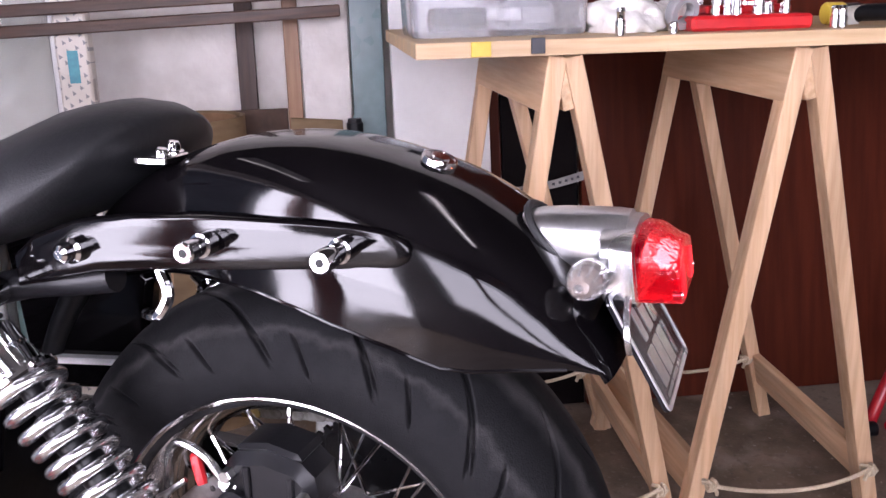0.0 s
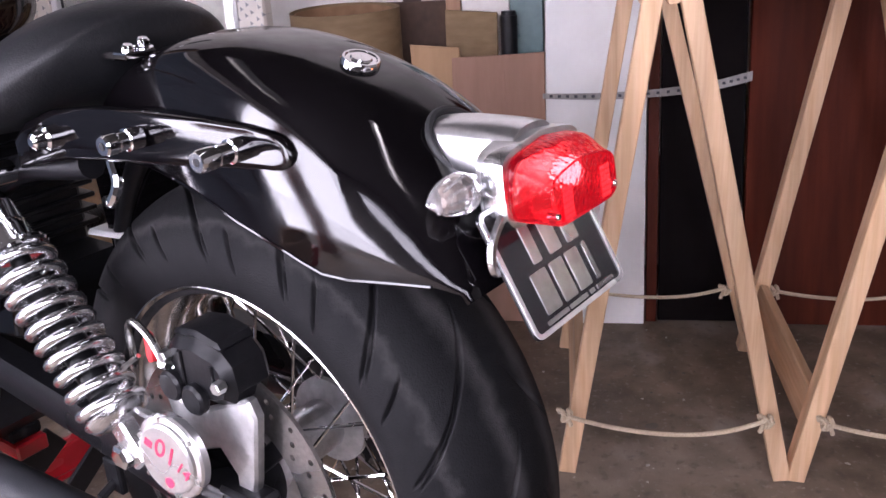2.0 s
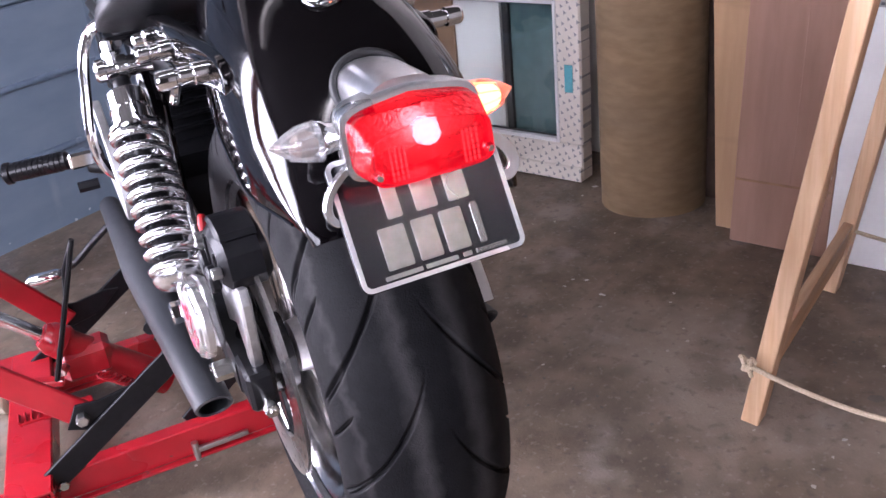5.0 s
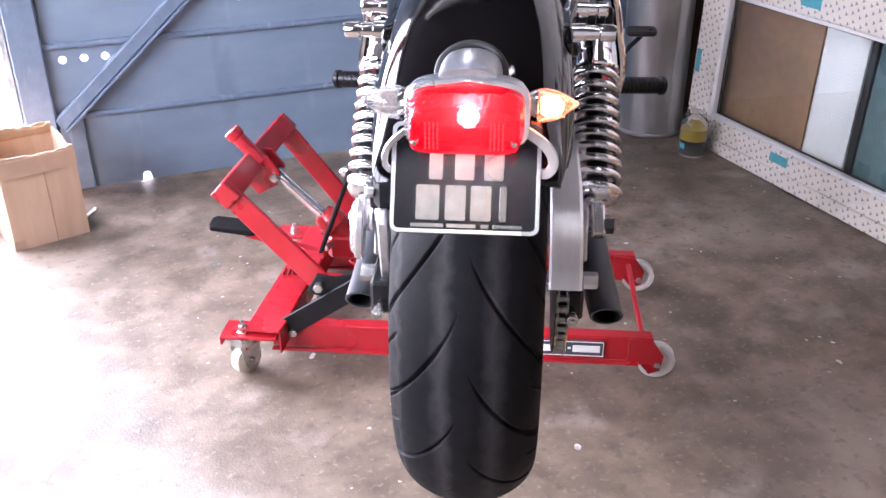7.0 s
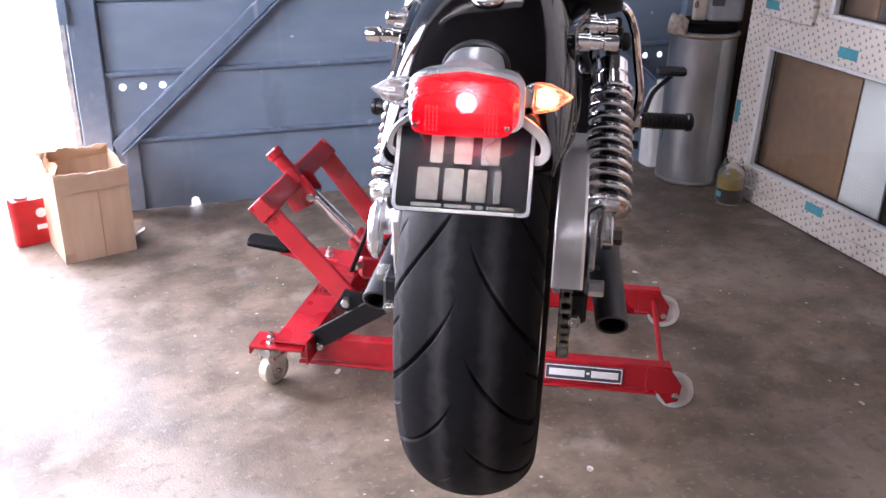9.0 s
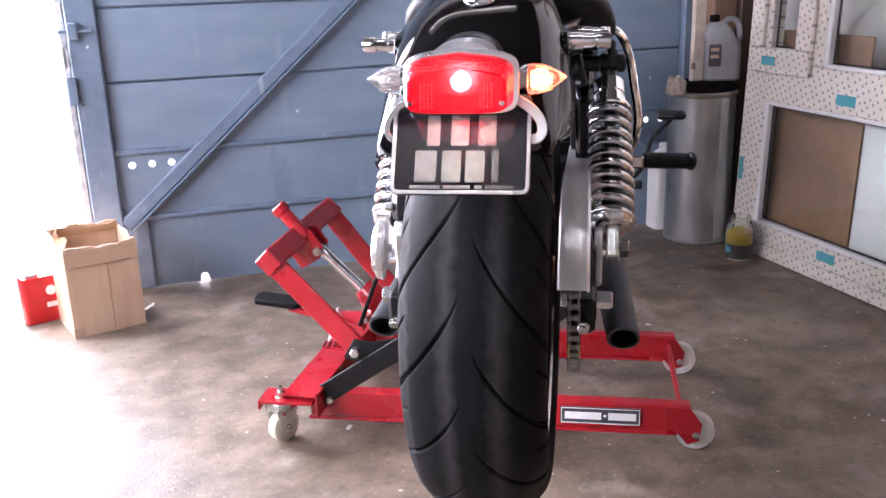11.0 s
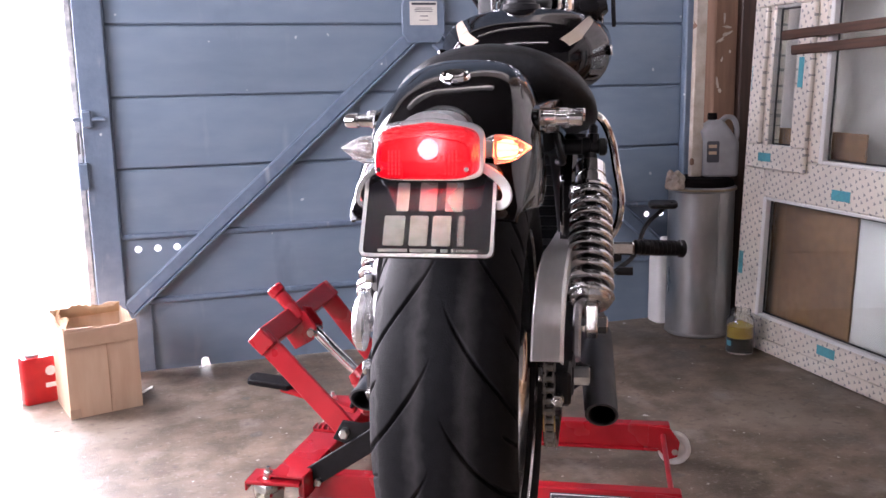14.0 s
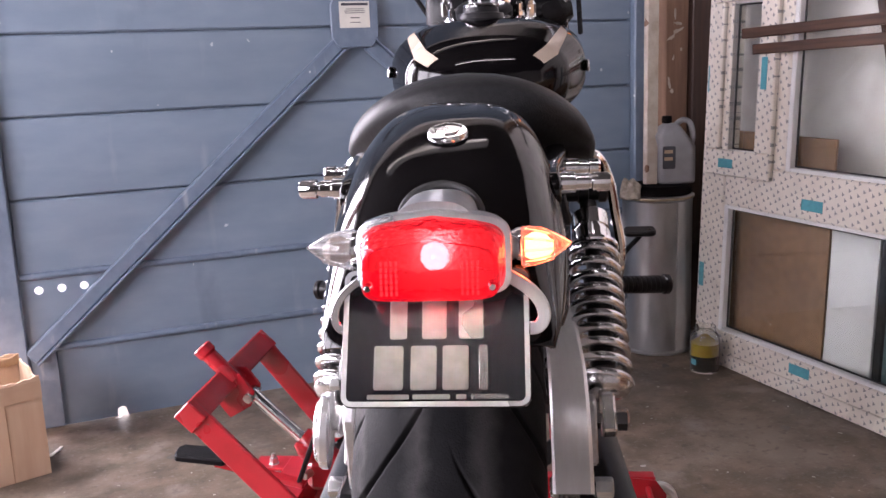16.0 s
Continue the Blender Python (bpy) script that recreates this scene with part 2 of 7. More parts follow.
M_CAST = mat("cast aluminium", (0.6, 0.6, 0.6), (0.48, 0.48, 0.48), scale=90, rough=0.42, metal=1.0, bump=0.2, bscale=300)
M_SPRING = mat("plated spring steel", (0.8, 0.8, 0.81), (0.7, 0.7, 0.71), scale=60, rough=0.24, metal=1.0, rvar=0.06)
M_REFL = mat("lamp reflector", (0.34, 0.32, 0.31), (0.2, 0.19, 0.18), scale=220, rough=0.3, metal=0.6, bump=0.5, bscale=260)
M_STEEL = mat("zinc plated steel", (0.62, 0.62, 0.6), (0.5, 0.5, 0.48), scale=70, rough=0.3, metal=1.0)
M_DISC = mat("ground steel disc", (0.5, 0.49, 0.48), (0.4, 0.39, 0.38), scale=160, rough=0.32, metal=1.0)
M_CHAIN = mat("oily chain", (0.16, 0.15, 0.13), (0.3, 0.29, 0.27), scale=90, rough=0.35, metal=1.0)
M_GOLD = mat("brass link", (0.6, 0.45, 0.2), rough=0.3, metal=1.0)
M_RED = mat("red jack paint", (0.43, 0.012, 0.02), (0.36, 0.009, 0.015), scale=18, rough=0.3, coat=0.3, bump=0.08, bscale=120, bigamt=0.12)
spots(M_RED, (0.12, 0.06, 0.05), 40.0, 0.1, 2.0, 0.1)
M_REDPLASTIC = mat("red plastic", (0.6, 0.02, 0.02), (0.5, 0.015, 0.018), rough=0.35)
M_WHEEL = mat("white nylon wheel", (0.84, 0.82, 0.79), (0.72, 0.70, 0.66), scale=30, rough=0.45, bigamt=0.2)
M_CREAMWHEEL = mat("cream castor wheel", (0.60, 0.55, 0.44), (0.48, 0.43, 0.33), scale=40, rough=0.3, bigamt=0.2)
M_PLATE = mat("black plate acrylic", (0.008, 0.008, 0.010), (0.007, 0.007, 0.009), rough=0.12, rvar=0.04)
M_SILVER = mat("silver plate figures", (0.265, 0.265, 0.264), (0.218, 0.218, 0.217), scale=80, rough=0.28, metal=0.75)
M_BORDER = mat("silver plate border", (0.52, 0.52, 0.53), (0.46, 0.46, 0.47), scale=80, rough=0.3, metal=0.6)
M_WHITE = mat("white plastic", (0.85, 0.84, 0.82), (0.79, 0.78, 0.76), scale=20, rough=0.4)
M_CAPALU = mat("bright turned aluminium", (0.8, 0.79, 0.79), (0.72, 0.71, 0.71), scale=80, rough=0.26, metal=0.92, bigamt=0.08)
M_REDINK = mat("red marking", (0.5, 0.03, 0.09), rough=0.5)
M_PINE = wood("planed pine upright", (0.68, 0.46, 0.285), (0.57, 0.355, 0.2), "Z")
spots(M_PINE, (0.22, 0.1, 0.045), 9.0, 0.09, 1.3, 0.3)
by_object(M_PINE, 0.12)
M_PINE_U = wood("planed pine board", (0.68, 0.46, 0.285), (0.57, 0.355, 0.2), "X")
spots(M_PINE_U, (0.25, 0.12, 0.05), 8.0, 0.09, 3.3, 0.25)
M_PINE_U2 = wood("pine edge strip", (0.66, 0.48, 0.29), (0.57, 0.38, 0.21), "Y")
M_PLY = wood("table board", (0.62, 0.45, 0.26), (0.54, 0.37, 0.2), "Y")
M_BATTEN = wood("dark stained batten", (0.095, 0.045, 0.026), (0.05, 0.024, 0.015), "Y", 0.5)
M_DARKWOOD = wood("near-black old timber", (0.07, 0.036, 0.025), (0.045, 0.024, 0.017), "Z", 0.6)
M_BATTEN2 = wood("brown planed stick", (0.36, 0.2, 0.11), (0.27, 0.14, 0.075), "Z", 0.5)
M_MAHOG = mat("mahogany board", (0.085, 0.015, 0.006), (0.06, 0.010, 0.004), scale=40, rough=0.55, spec=0.12, bump=0.08, stretch=(1, 1, 0.08), big=6, bigamt=0.25)
M_DARKB = mat("black board", (0.006, 0.0045, 0.005), (0.008, 0.006, 0.006), scale=15, rough=0.7, spec=0.04)
M_CARD = mat("corrugated cardboard", (0.42, 0.26, 0.14), (0.36, 0.22, 0.115), scale=30, rough=0.8, bump=0.2, bscale=60, stretch=(1, 1, 0.15), big=4, bigamt=0.14)
drips(M_CARD, (0.30, 0.185, 0.10), 0.55, 0.56, (3, 3, 14))
M_KRAFT = mat("brown kraft roll", (0.225, 0.15, 0.08), (0.185, 0.12, 0.06), scale=60, rough=0.8, bump=0.3, bscale=90, stretch=(0.3, 0.3, 1), big=5, bigamt=0.16)
drips(M_KRAFT, (0.2, 0.125, 0.06), 0.5, 0.55, (2, 2, 9))
# paler than M_CARD, tone tuned for the carton by the doorway
M_CARD_P = mat("pale carton cardboard", (0.56, 0.40, 0.275), (0.50, 0.345, 0.23), scale=30, rough=0.85, bump=0.2, bscale=60, stretch=(1, 1, 0.15), big=5, bigamt=0.12)
M_PINKCARD = mat("pinkish carton board", (0.33, 0.19, 0.135), (0.28, 0.16, 0.11), scale=30, rough=0.8, bump=0.2, bscale=60, stretch=(1, 1, 0.15), big=4, bigamt=0.14)
M_DARKCARD = mat("deep brown cardboard", (0.10, 0.062, 0.045), (0.075, 0.046, 0.034), scale=30, rough=0.85, bump=0.2, bscale=60, big=4, bigamt=0.2)
M_CARD_D = mat("old cardboard", (0.30, 0.17, 0.09), (0.24, 0.135, 0.07), scale=30, rough=0.85, bump=0.2, bscale=60, big=4, bigamt=0.16)
M_TAPE = mat("brown parcel tape", (0.47, 0.33, 0.225), (0.43, 0.30, 0.20), rough=0.35)
M_UPVC = mat("white window frame", (0.78, 0.77, 0.75), (0.74, 0.73, 0.71), scale=10, rough=0.35, bigamt=0.05)
M_FILM = mat("printed protective film", (0.76, 0.70, 0.62), (0.70, 0.64, 0.56), scale=12, rough=0.3, bump=0.15, bscale=30, bigamt=0.06)


def film_marks(m, colour, scale, size):
    """Prints rows of small solid triangles on a film that lies in the yz plane."""
    n, l, p = nodes_of(m)
    old = p.inputs["Base Color"].links[0].from_socket
    tc = n.new("ShaderNodeTexCoord")
    sep = n.new("ShaderNodeSeparateXYZ")
    l.new(tc.outputs["Object"], sep.inputs["Vector"])
    flat = n.new("ShaderNodeCombineXYZ")
    l.new(sep.outputs["Y"], flat.inputs["X"])
    l.new(sep.outputs["Z"], flat.inputs["Y"])
    turn = n.new("ShaderNodeMapping")
    turn.inputs["Rotation"].default_value = (0, 0, radians(28))
    l.new(flat.outputs["Vector"], turn.inputs["Vector"])
    vo = n.new("ShaderNodeTexVoronoi")
    vo.voronoi_dimensions = "2D"
    vo.inputs["Scale"].default_value, vo.inputs["Randomness"].default_value = scale, 0.3
    l.new(turn.outputs["Vector"], vo.inputs["Vector"])
    off = n.new("ShaderNodeVectorMath")
    off.operation = "SUBTRACT"
    l.new(turn.outputs["Vector"], off.inputs[0])
    l.new(vo.outputs["Position"], off.inputs[1])
    sides = []
    for way in ((0.0, -1.0, 0.0), (0.9, 0.42, 0.0), (-0.9, 0.42, 0.0)):
        dot = n.new("ShaderNodeVectorMath")
        dot.operation, dot.inputs[1].default_value = "DOT_PRODUCT", way
        l.new(off.outputs["Vector"], dot.inputs[0])
        sides.append(dot)
    last = sides[0].outputs["Value"]
    for dot in sides[1:]:
        top = n.new("ShaderNodeMath")
        top.operation = "MAXIMUM"
        l.new(last, top.inputs[0])
        l.new(dot.outputs["Value"], top.inputs[1])
        last = top.outputs[0]
    cut = n.new("ShaderNodeMath")
    cut.operation, cut.inputs[1].default_value = "LESS_THAN", size
    l.new(last, cut.inputs[0])
    mix = n.new("ShaderNodeMix")
    mix.data_type = "RGBA"
    mix.inputs["B"].default_value = (*colour, 1)
    l.new(cut.outputs[0], mix.inputs["Factor"])
    l.new(old, mix.inputs["A"])
    l.new(mix.outputs["Result"], p.inputs["Base Color"])
    return m


film_marks(M_FILM, (0.30, 0.29, 0.28), 42.0, 0.0036)
M_TEAL = mat("teal label", (0.08, 0.36, 0.42), (0.07, 0.3, 0.36), scale=80, rough=0.4)
M_GASKET = mat("black gasket", (0.02, 0.02, 0.021), rough=0.6)
M_PANE = glass("window glass", (0.93, 0.97, 0.95), 0.01)
M_GREEN = mat("sea green panel", (0.12, 0.2, 0.2), (0.09, 0.16, 0.165), rough=0.3)
M_GALV = mat("galvanised drum", (0.5, 0.51, 0.51), (0.36, 0.37, 0.37), scale=12, rough=0.36, metal=0.85, rvar=0.12, big=5, bigamt=0.2, stretch=(1, 1, 0.4))
M_RIMGOLD = mat("tarnished rim", (0.5, 0.42, 0.28), (0.38, 0.31, 0.2), scale=40, rough=0.4, metal=0.7)
M_GREYPL = mat("grey plastic can", (0.3, 0.3, 0.31), (0.26, 0.26, 0.27), rough=0.4)
M_OLDWHITE = mat("chipped white paint", (0.66, 0.6, 0.52), (0.5, 0.42, 0.33), scale=22, rough=0.7, bump=0.5, bscale=50, bigamt=0.25)
spots(M_OLDWHITE, (0.2, 0.11, 0.07), 14.0, 0.25, 0.4, 0.35)
M_RAG = mat("cream rag", (0.55, 0.48, 0.4), (0.4, 0.34, 0.28), scale=60, rough=0.9, bump=0.5)
M_JAR = glass("jar glass", (0.95, 0.96, 0.92), 0.03)
M_OIL = mat("yellow oil", (0.5, 0.36, 0.03), (0.42, 0.28, 0.02), rough=0.15)
M_SLUDGE = mat("black sludge", (0.012, 0.01, 0.008), rough=0.2)
M_ROPE = mat("cream rope", (0.6, 0.5, 0.36), (0.48, 0.38, 0.26), scale=260, rough=0.85, bump=0.6, bscale=500)
M_CLEAR = glass("clear polypropylene", (0.92, 0.93, 0.95), 0.12, 0.85, 1.35)
M_CLOTH = mat("white cloth", (0.8, 0.78, 0.74), (0.7, 0.67, 0.62), scale=50, rough=0.9, bump=0.5, bscale=80)
M_YELLOW = mat("yellow plastic", (0.8, 0.58, 0.06), rough=0.4)
M_STRAP = mat("grey woven strap", (0.36, 0.34, 0.32), (0.26, 0.25, 0.24), scale=60, rough=0.7)
M_PAPER = mat("paper notice", (0.75, 0.73, 0.66), (0.68, 0.66, 0.6), rough=0.7)
M_INK = mat("dark print", (0.06, 0.06, 0.07), rough=0.6)
M_LENS = glass("lit red lamp lens", (0.86, 0.029, 0.036), 0.11, 1.0, 1.3, (1.0, 0.004, 0.05), 0.1)
ln, ll, lp = nodes_of(M_LENS)
lp.inputs["Specular IOR Level"].default_value = 0.25
# moulded facets inside the lens
lv = ln.new("ShaderNodeTexVoronoi")
lv.inputs["Scale"].default_value = 210
lc = ln.new("ShaderNodeTexCoord")
ll.new(lc.outputs["Object"], lv.inputs["Vector"])
lb = ln.new("ShaderNodeBump")
lb.inputs["Strength"].default_value, lb.inputs["Distance"].default_value = 0.3, 0.002
ll.new(lv.outputs["Distance"], lb.inputs["Height"])
ll.new(lb.outputs["Normal"], lp.inputs["Normal"])
# emission in the prisms paints the bulb's glints onto the lens ribs
M_PRISM = glass("self-lit lens prism", (0.9, 0.05, 0.06), 0.04, 0.95, 1.4, (1.0, 0.1, 0.1), 0.35)
M_CLEARLENS = glass("clear signal lens", (0.95, 0.94, 0.94), 0.07, 0.92, 1.4)
M_BULB = glow("lit tail bulb", (1.0, 0.98, 0.75), 650.0)
M_BULB_HOT = glow("lit amber bulb", (1.0, 0.16, 0.05), 16.0)
M_AMBERGLASS = glass("lit signal lens", (0.97, 0.93, 0.9), 0.07, 0.92, 1.4, (1.0, 0.2, 0.1), 0.22)
M_AMBERLIT = glow("glowing amber lens", (1.0, 0.28, 0.05), 4.0)
M_AMBER = mat("amber bulb", (0.16, 0.12, 0.10), (0.12, 0.09, 0.08), rough=0.2)
M_TUBE = glow("fluorescent tube", (1.0, 0.97, 0.92), 48.0)
M_TUBE_DIM = glow("dim fluorescent tube", (1.0, 0.95, 0.88), 7.0)
M_OUT = glow("overcast glare", (1.0, 1.0, 1.0), 4.5)
M_CREAM = mat("cream tank flash", (0.5, 0.41, 0.33), (0.44, 0.36, 0.29), rough=0.2)

# ---- mesh helpers ----


def joined(bm, other):
    """Copies the faces of another bmesh into bm, and frees it."""
    at = {v: bm.verts.new(v.co) for v in other.verts}
    for f in other.faces:
        bm.faces.new([at[v] for v in f.verts])
    other.free()
    return bm


def box(bm, lo, hi, c=0.002, m=None):
    """A box with chamfered edges."""
    lo, hi = Vector(lo), Vector(hi)
    mid, half = (lo + hi) / 2, (hi - lo) / 2
    c = min(c, min(half) * 0.45)
    vs = {}
    for s in [(x, y, z) for x in (-1, 1) for y in (-1, 1) for z in (-1, 1)]:
        for a in range(3):
            p = Vector([s[k] * (half[k] if k == a else half[k] - c) for k in range(3)]) + mid
            vs[s, a] = bm.verts.new(m @ p if m else p)
    for a in range(3):
        o = [k for k in range(3) if k != a]
        for s in (-1, 1):
            ring = []
            for p, q in ((-1, -1), (1, -1), (1, 1), (-1, 1)):
                key = [0, 0, 0]
                key[a], key[o[0]], key[o[1]] = s, p, q
                ring.append(vs[tuple(key), a])
            bm.faces.new(ring)
        for p, q in ((-1, -1), (1, -1), (1, 1), (-1, 1)):
            k1, k2 = [0, 0, 0], [0, 0, 0]
            k1[o[0]] = k2[o[0]] = p
            k1[o[1]] = k2[o[1]] = q
            k1[a], k2[a] = -1, 1
            k1, k2 = tuple(k1), tuple(k2)
            bm.faces.new([vs[k1, o[0]], vs[k2, o[0]], vs[k2, o[1]], vs[k1, o[1]]])
    for s in [(x, y, z) for x in (-1, 1) for y in (-1, 1) for z in (-1, 1)]:
        bm.faces.new([vs[s, 0], vs[s, 1], vs[s, 2]])
    return bm


def loft(bm, rings, closed=True, caps=True):
    """Skins a row of point rings."""
    rows = [[bm.verts.new(p) for p in r] for r in rings]
    for a, b in zip(rows, rows[1:]):
        n = len(a)
        for i in range(n if closed else n - 1):
            j = (i + 1) % n
            bm.faces.new([a[i], a[j], b[j], b[i]])
    if caps and closed:
        bm.faces.new(rows[0][::-1])
        bm.faces.new(rows[-1])
    return bm


def basis(way):
    way = Vector(way).normalized()
    side = way.cross((0, 0, 1) if abs(way.z) < 0.9 else (1, 0, 0)).normalized()
    return side, side.cross(way).normalized()


def turned(bm, p0, p1, prof, n=20):
    """A body turned about the line p0-p1: prof holds (share of the way, radius)."""
    p0, p1 = Vector(p0), Vector(p1)
    s, u = basis(p1 - p0)
    rings = []
    for f, r in prof:
        c = p0.lerp(p1, f)
        rings.append([c + r * (math.cos(2 * math.pi * k / n) * s + math.sin(2 * math.pi * k / n) * u) for k in range(n)])
    return loft(bm, rings)


def rod(bm, p0, p1, r, n=14, c=0.0, r1=None):
    r1 = r if r1 is None else r1
    d = (Vector(p1) - Vector(p0)).length
    c = min(c, d * 0.3, r * 0.6)
    if c:
        return turned(bm, p0, p1, [(0, r - c), (c / d, r), (1 - c / d, r1), (1, r1 - c)], n)
    return turned(bm, p0, p1, [(0, r), (1, r1)], n)


def sweep(bm, pts, r, n=10, caps=True, ring=None):
    """A tube along a row of points; ring: another section, as (side, up) pairs."""
    pts = [Vector(p) for p in pts]
    rings, side = [], None
    for i, p in enumerate(pts):
        way = (pts[min(i + 1, len(pts) - 1)] - pts[max(i - 1, 0)]).normalized()
        if side is None:
            side = basis(way)[0]
        side = (side - side.dot(way) * way).normalized()
        up = side.cross(way)
        rad = r[i] if isinstance(r, (list, tuple)) else r
        sec = ring or [(math.cos(2 * math.pi * k / n), math.sin(2 * math.pi * k / n)) for k in range(n)]
        rings.append([p + rad * (a * side + b * up) for a, b in sec])
    return loft(bm, rings, caps=caps)


def arc_pts(pts, n=8):
    """A smooth curve through points (Catmull-Rom)."""
    p = [Vector(q) for q in pts]
    p = [2 * p[0] - p[1], *p, 2 * p[-1] - p[-2]]
    out = []
    for i in range(1, len(p) - 2):
        a, b, c, d = p[i - 1 : i + 3]
        for k in range(n):
            t = k / n
            out.append(0.5 * (2 * b + (c - a) * t + (2 * a - 5 * b + 4 * c - d) * t * t + (3 * b - a - 3 * c + d) * t**3))
    return [*out, p[-2]]


def lathe(bm, prof, m, n=48, closed=True):
    """Turns a profile of (radius, height) pairs about m's z axis; closed: the profile is a loop."""
    rows = []
    for k in range(n):
        a = 2 * math.pi * k / n
        rows.append([bm.verts.new(m @ Vector((r * math.cos(a), r * math.sin(a), h))) for r, h in prof])
    q = len(prof)
    for k in range(n):
        a, b = rows[k], rows[(k + 1) % n]
        for i in range(q if closed else q - 1):
            j = (i + 1) % q
            bm.faces.new([a[i], a[j], b[j], b[i]])
    return bm


def slab(bm, outline, t, m, c=0.0):
    """A flat plate: an outline in m's xy plane, t thick along its z, with its edges chamfered by c."""
    b = bmesh.new()
    low = [b.verts.new((x, y, 0)) for x, y in outline]
    top = [b.verts.new((x, y, t)) for x, y in outline]
    b.faces.new(low[::-1])
    b.faces.new(top)
    k = len(outline)
    for i in range(k):
        b.faces.new([low[i], low[(i + 1) % k], top[(i + 1) % k], top[i]])
    if c:
        bmesh.ops.recalc_face_normals(b, faces=b.faces)
        bmesh.ops.bevel(b, geom=[e for e in b.edges if e.calc_face_angle(0) > 0.9], offset=c, segments=1, profile=0.5, affect="EDGES", clamp_overlap=True)
    bmesh.ops.transform(b, matrix=m, verts=b.verts)
    return joined(bm, b)


def rounded(w, h, r, n=4):
    """The outline of a rectangle with round corners, about its middle."""
    out = []
    for cx, cy, a0 in ((w / 2 - r, h / 2 - r, 0), (-w / 2 + r, h / 2 - r, 90), (-w / 2 + r, -h / 2 + r, 180), (w / 2 - r, -h / 2 + r, 270)):
        for k in range(n + 1):
            a = radians(a0 + 90 * k / n)
            out.append((cx + r * math.cos(a), cy + r * math.sin(a)))
    return out


def axes(at, z, x=None):
    """A pose at a point with its z axis along z, and its x axis near x."""
    z = Vector(z).normalized()
    x = Vector(x) if x else basis(z)[0]
    x = (x - x.dot(z) * z).normalized()
    y = z.cross(x)
    return Matrix.Translation(at) @ Matrix((x, y, z)).transposed().to_4x4()


def mesh_of(name, bm, material, sharp=32):
    bmesh.ops.recalc_face_normals(bm, faces=bm.faces)
    me = bpy.data.meshes.new(name)
    bm.to_mesh(me)
    bm.free()
    me.materials.append(material)
    me.shade_smooth()
    me.set_sharp_from_angle(angle=radians(sharp))
    return me


def part(name, bm, material, parent, label="", sharp=32):
    """One mesh object under a thing or a part; its coordinates are those of the thing."""
    ob = new(name, mesh_of(name, bm, material, sharp))
    ob.parent = parent
    return tagged(ob, label)


def thing(name, label, category, group="", m=None):
    ob = new(name)
    ob.empty_display_size = 0.1
    ob.matrix_world = m or Matrix()
    return tagged(ob, label, category, group)


def single(name, bm, material, label, category, m=None, group="", kind="", sharp=32):
    ob = new(name, mesh_of(name, bm, material, sharp))
    ob.matrix_world = m or Matrix()
    return tagged(ob, label, category, group, kind)


B = bmesh.new

# ---- the room (its own axes: x along the blue door, y towards it) ----


def setting(name, bm, material, label="", sharp=32):
    return single(name, bm, material, label, name.split("_")[0], ROOM, kind="structure", sharp=sharp)


U0, U1, V0, V1, HIGH = -2.3, 1.86, -3.2, 2.02, 2.75
floor = setting("floor", box(B(), (U0 - 0.2, V0 - 0.2, -0.1), (U1 + 0.2, V1 + 0.12, 0.0), 0.003), M_FLOOR, "stained brown concrete garage floor with paint specks")
# unseen ceiling, darkened so that gloss paint reflects little from above
setting("ceiling", box(B(), (U0 - 0.2, V0 - 0.2, HIGH), (U1 + 0.2, V1 + 0.2, HIGH + 0.1)), M_CEIL, "plain dark ceiling, unseen, closing the garage")
setting("ground", box(B(), (-60, -60, -0.3), (60, 60, -0.11)), M_GROUND, "pale yard concrete outside the garage")
setting("wall_east", box(B(), (U1, V0 - 0.2, -0.1), (U1 + 0.2, V1 + 0.2, HIGH)), M_WALL, "whitewashed garage side wall")
# unseen wall, its grey lifted to bounce fill onto the bike's rear
setting("wall_south", box(B(), (U0 - 0.2, V0 - 0.2, -0.1), (U1, V0, HIGH)), M_BACK_BOUNCE, "plain grey unseen garage back wall")
bm = B()
box(bm, (U0 - 0.2, V0, -0.1), (U0, -1.7, HIGH))
box(bm, (U0 - 0.2, 1.4, -0.1), (U0, V1 + 0.2, HIGH))
box(bm, (U0 - 0.2, -1.7, 2.25), (U0, 1.4, HIGH))
box(bm, (U0 - 0.2, -1.7, -0.1), (U0, 1.4, 0.95))
for v in (-0.667, 0.367):
    box(bm, (U0 - 0.12, v - 0.035, 0.951), (U0 - 0.04, v + 0.035, 2.249))
setting("wall_west", bm, M_WEST_DARK, "dark unseen garage wall with a wide window opening in three lights")
bm = B()
box(bm, (U0, V1, 2.5), (-1.3, V1 + 0.2, HIGH))
box(bm, (-1.3, V1, 2.5), (U1, V1 + 0.2, HIGH))
box(bm, (1.66, V1, -0.1), (U1, V1 + 0.2, 2.5))
setting("wall_north", bm, M_WALL, "whitewashed garage front wall round the doorway")
bm = B()
box(bm, (-1.28, 1.93, 0.0), (-1.03, 2.06, 2.5), 0.006)
setting("post", bm, M_REDPOST, "red-brown painted door post")
# glare outside the openings
bm = B()
box(bm, (-9, 7.0, -0.1), (3, 7.1, 6))
single("backdrop", bm, M_OUT, "bright hazy daylight outside the doorway", "backdrop", ROOM, kind="structure")
bm = B()
box(bm, (-7.1, -7, -0.1), (-7.0, 7, 6))
single("backdrop", bm, M_OUT, "bright hazy daylight outside the side opening", "backdrop", ROOM, kind="structure")

# the blue door
door = thing("door_1", "blue painted plank garage door with cross brace, gap beside it", "door", m=ROOM @ pose(0.5, 1.99, 0))
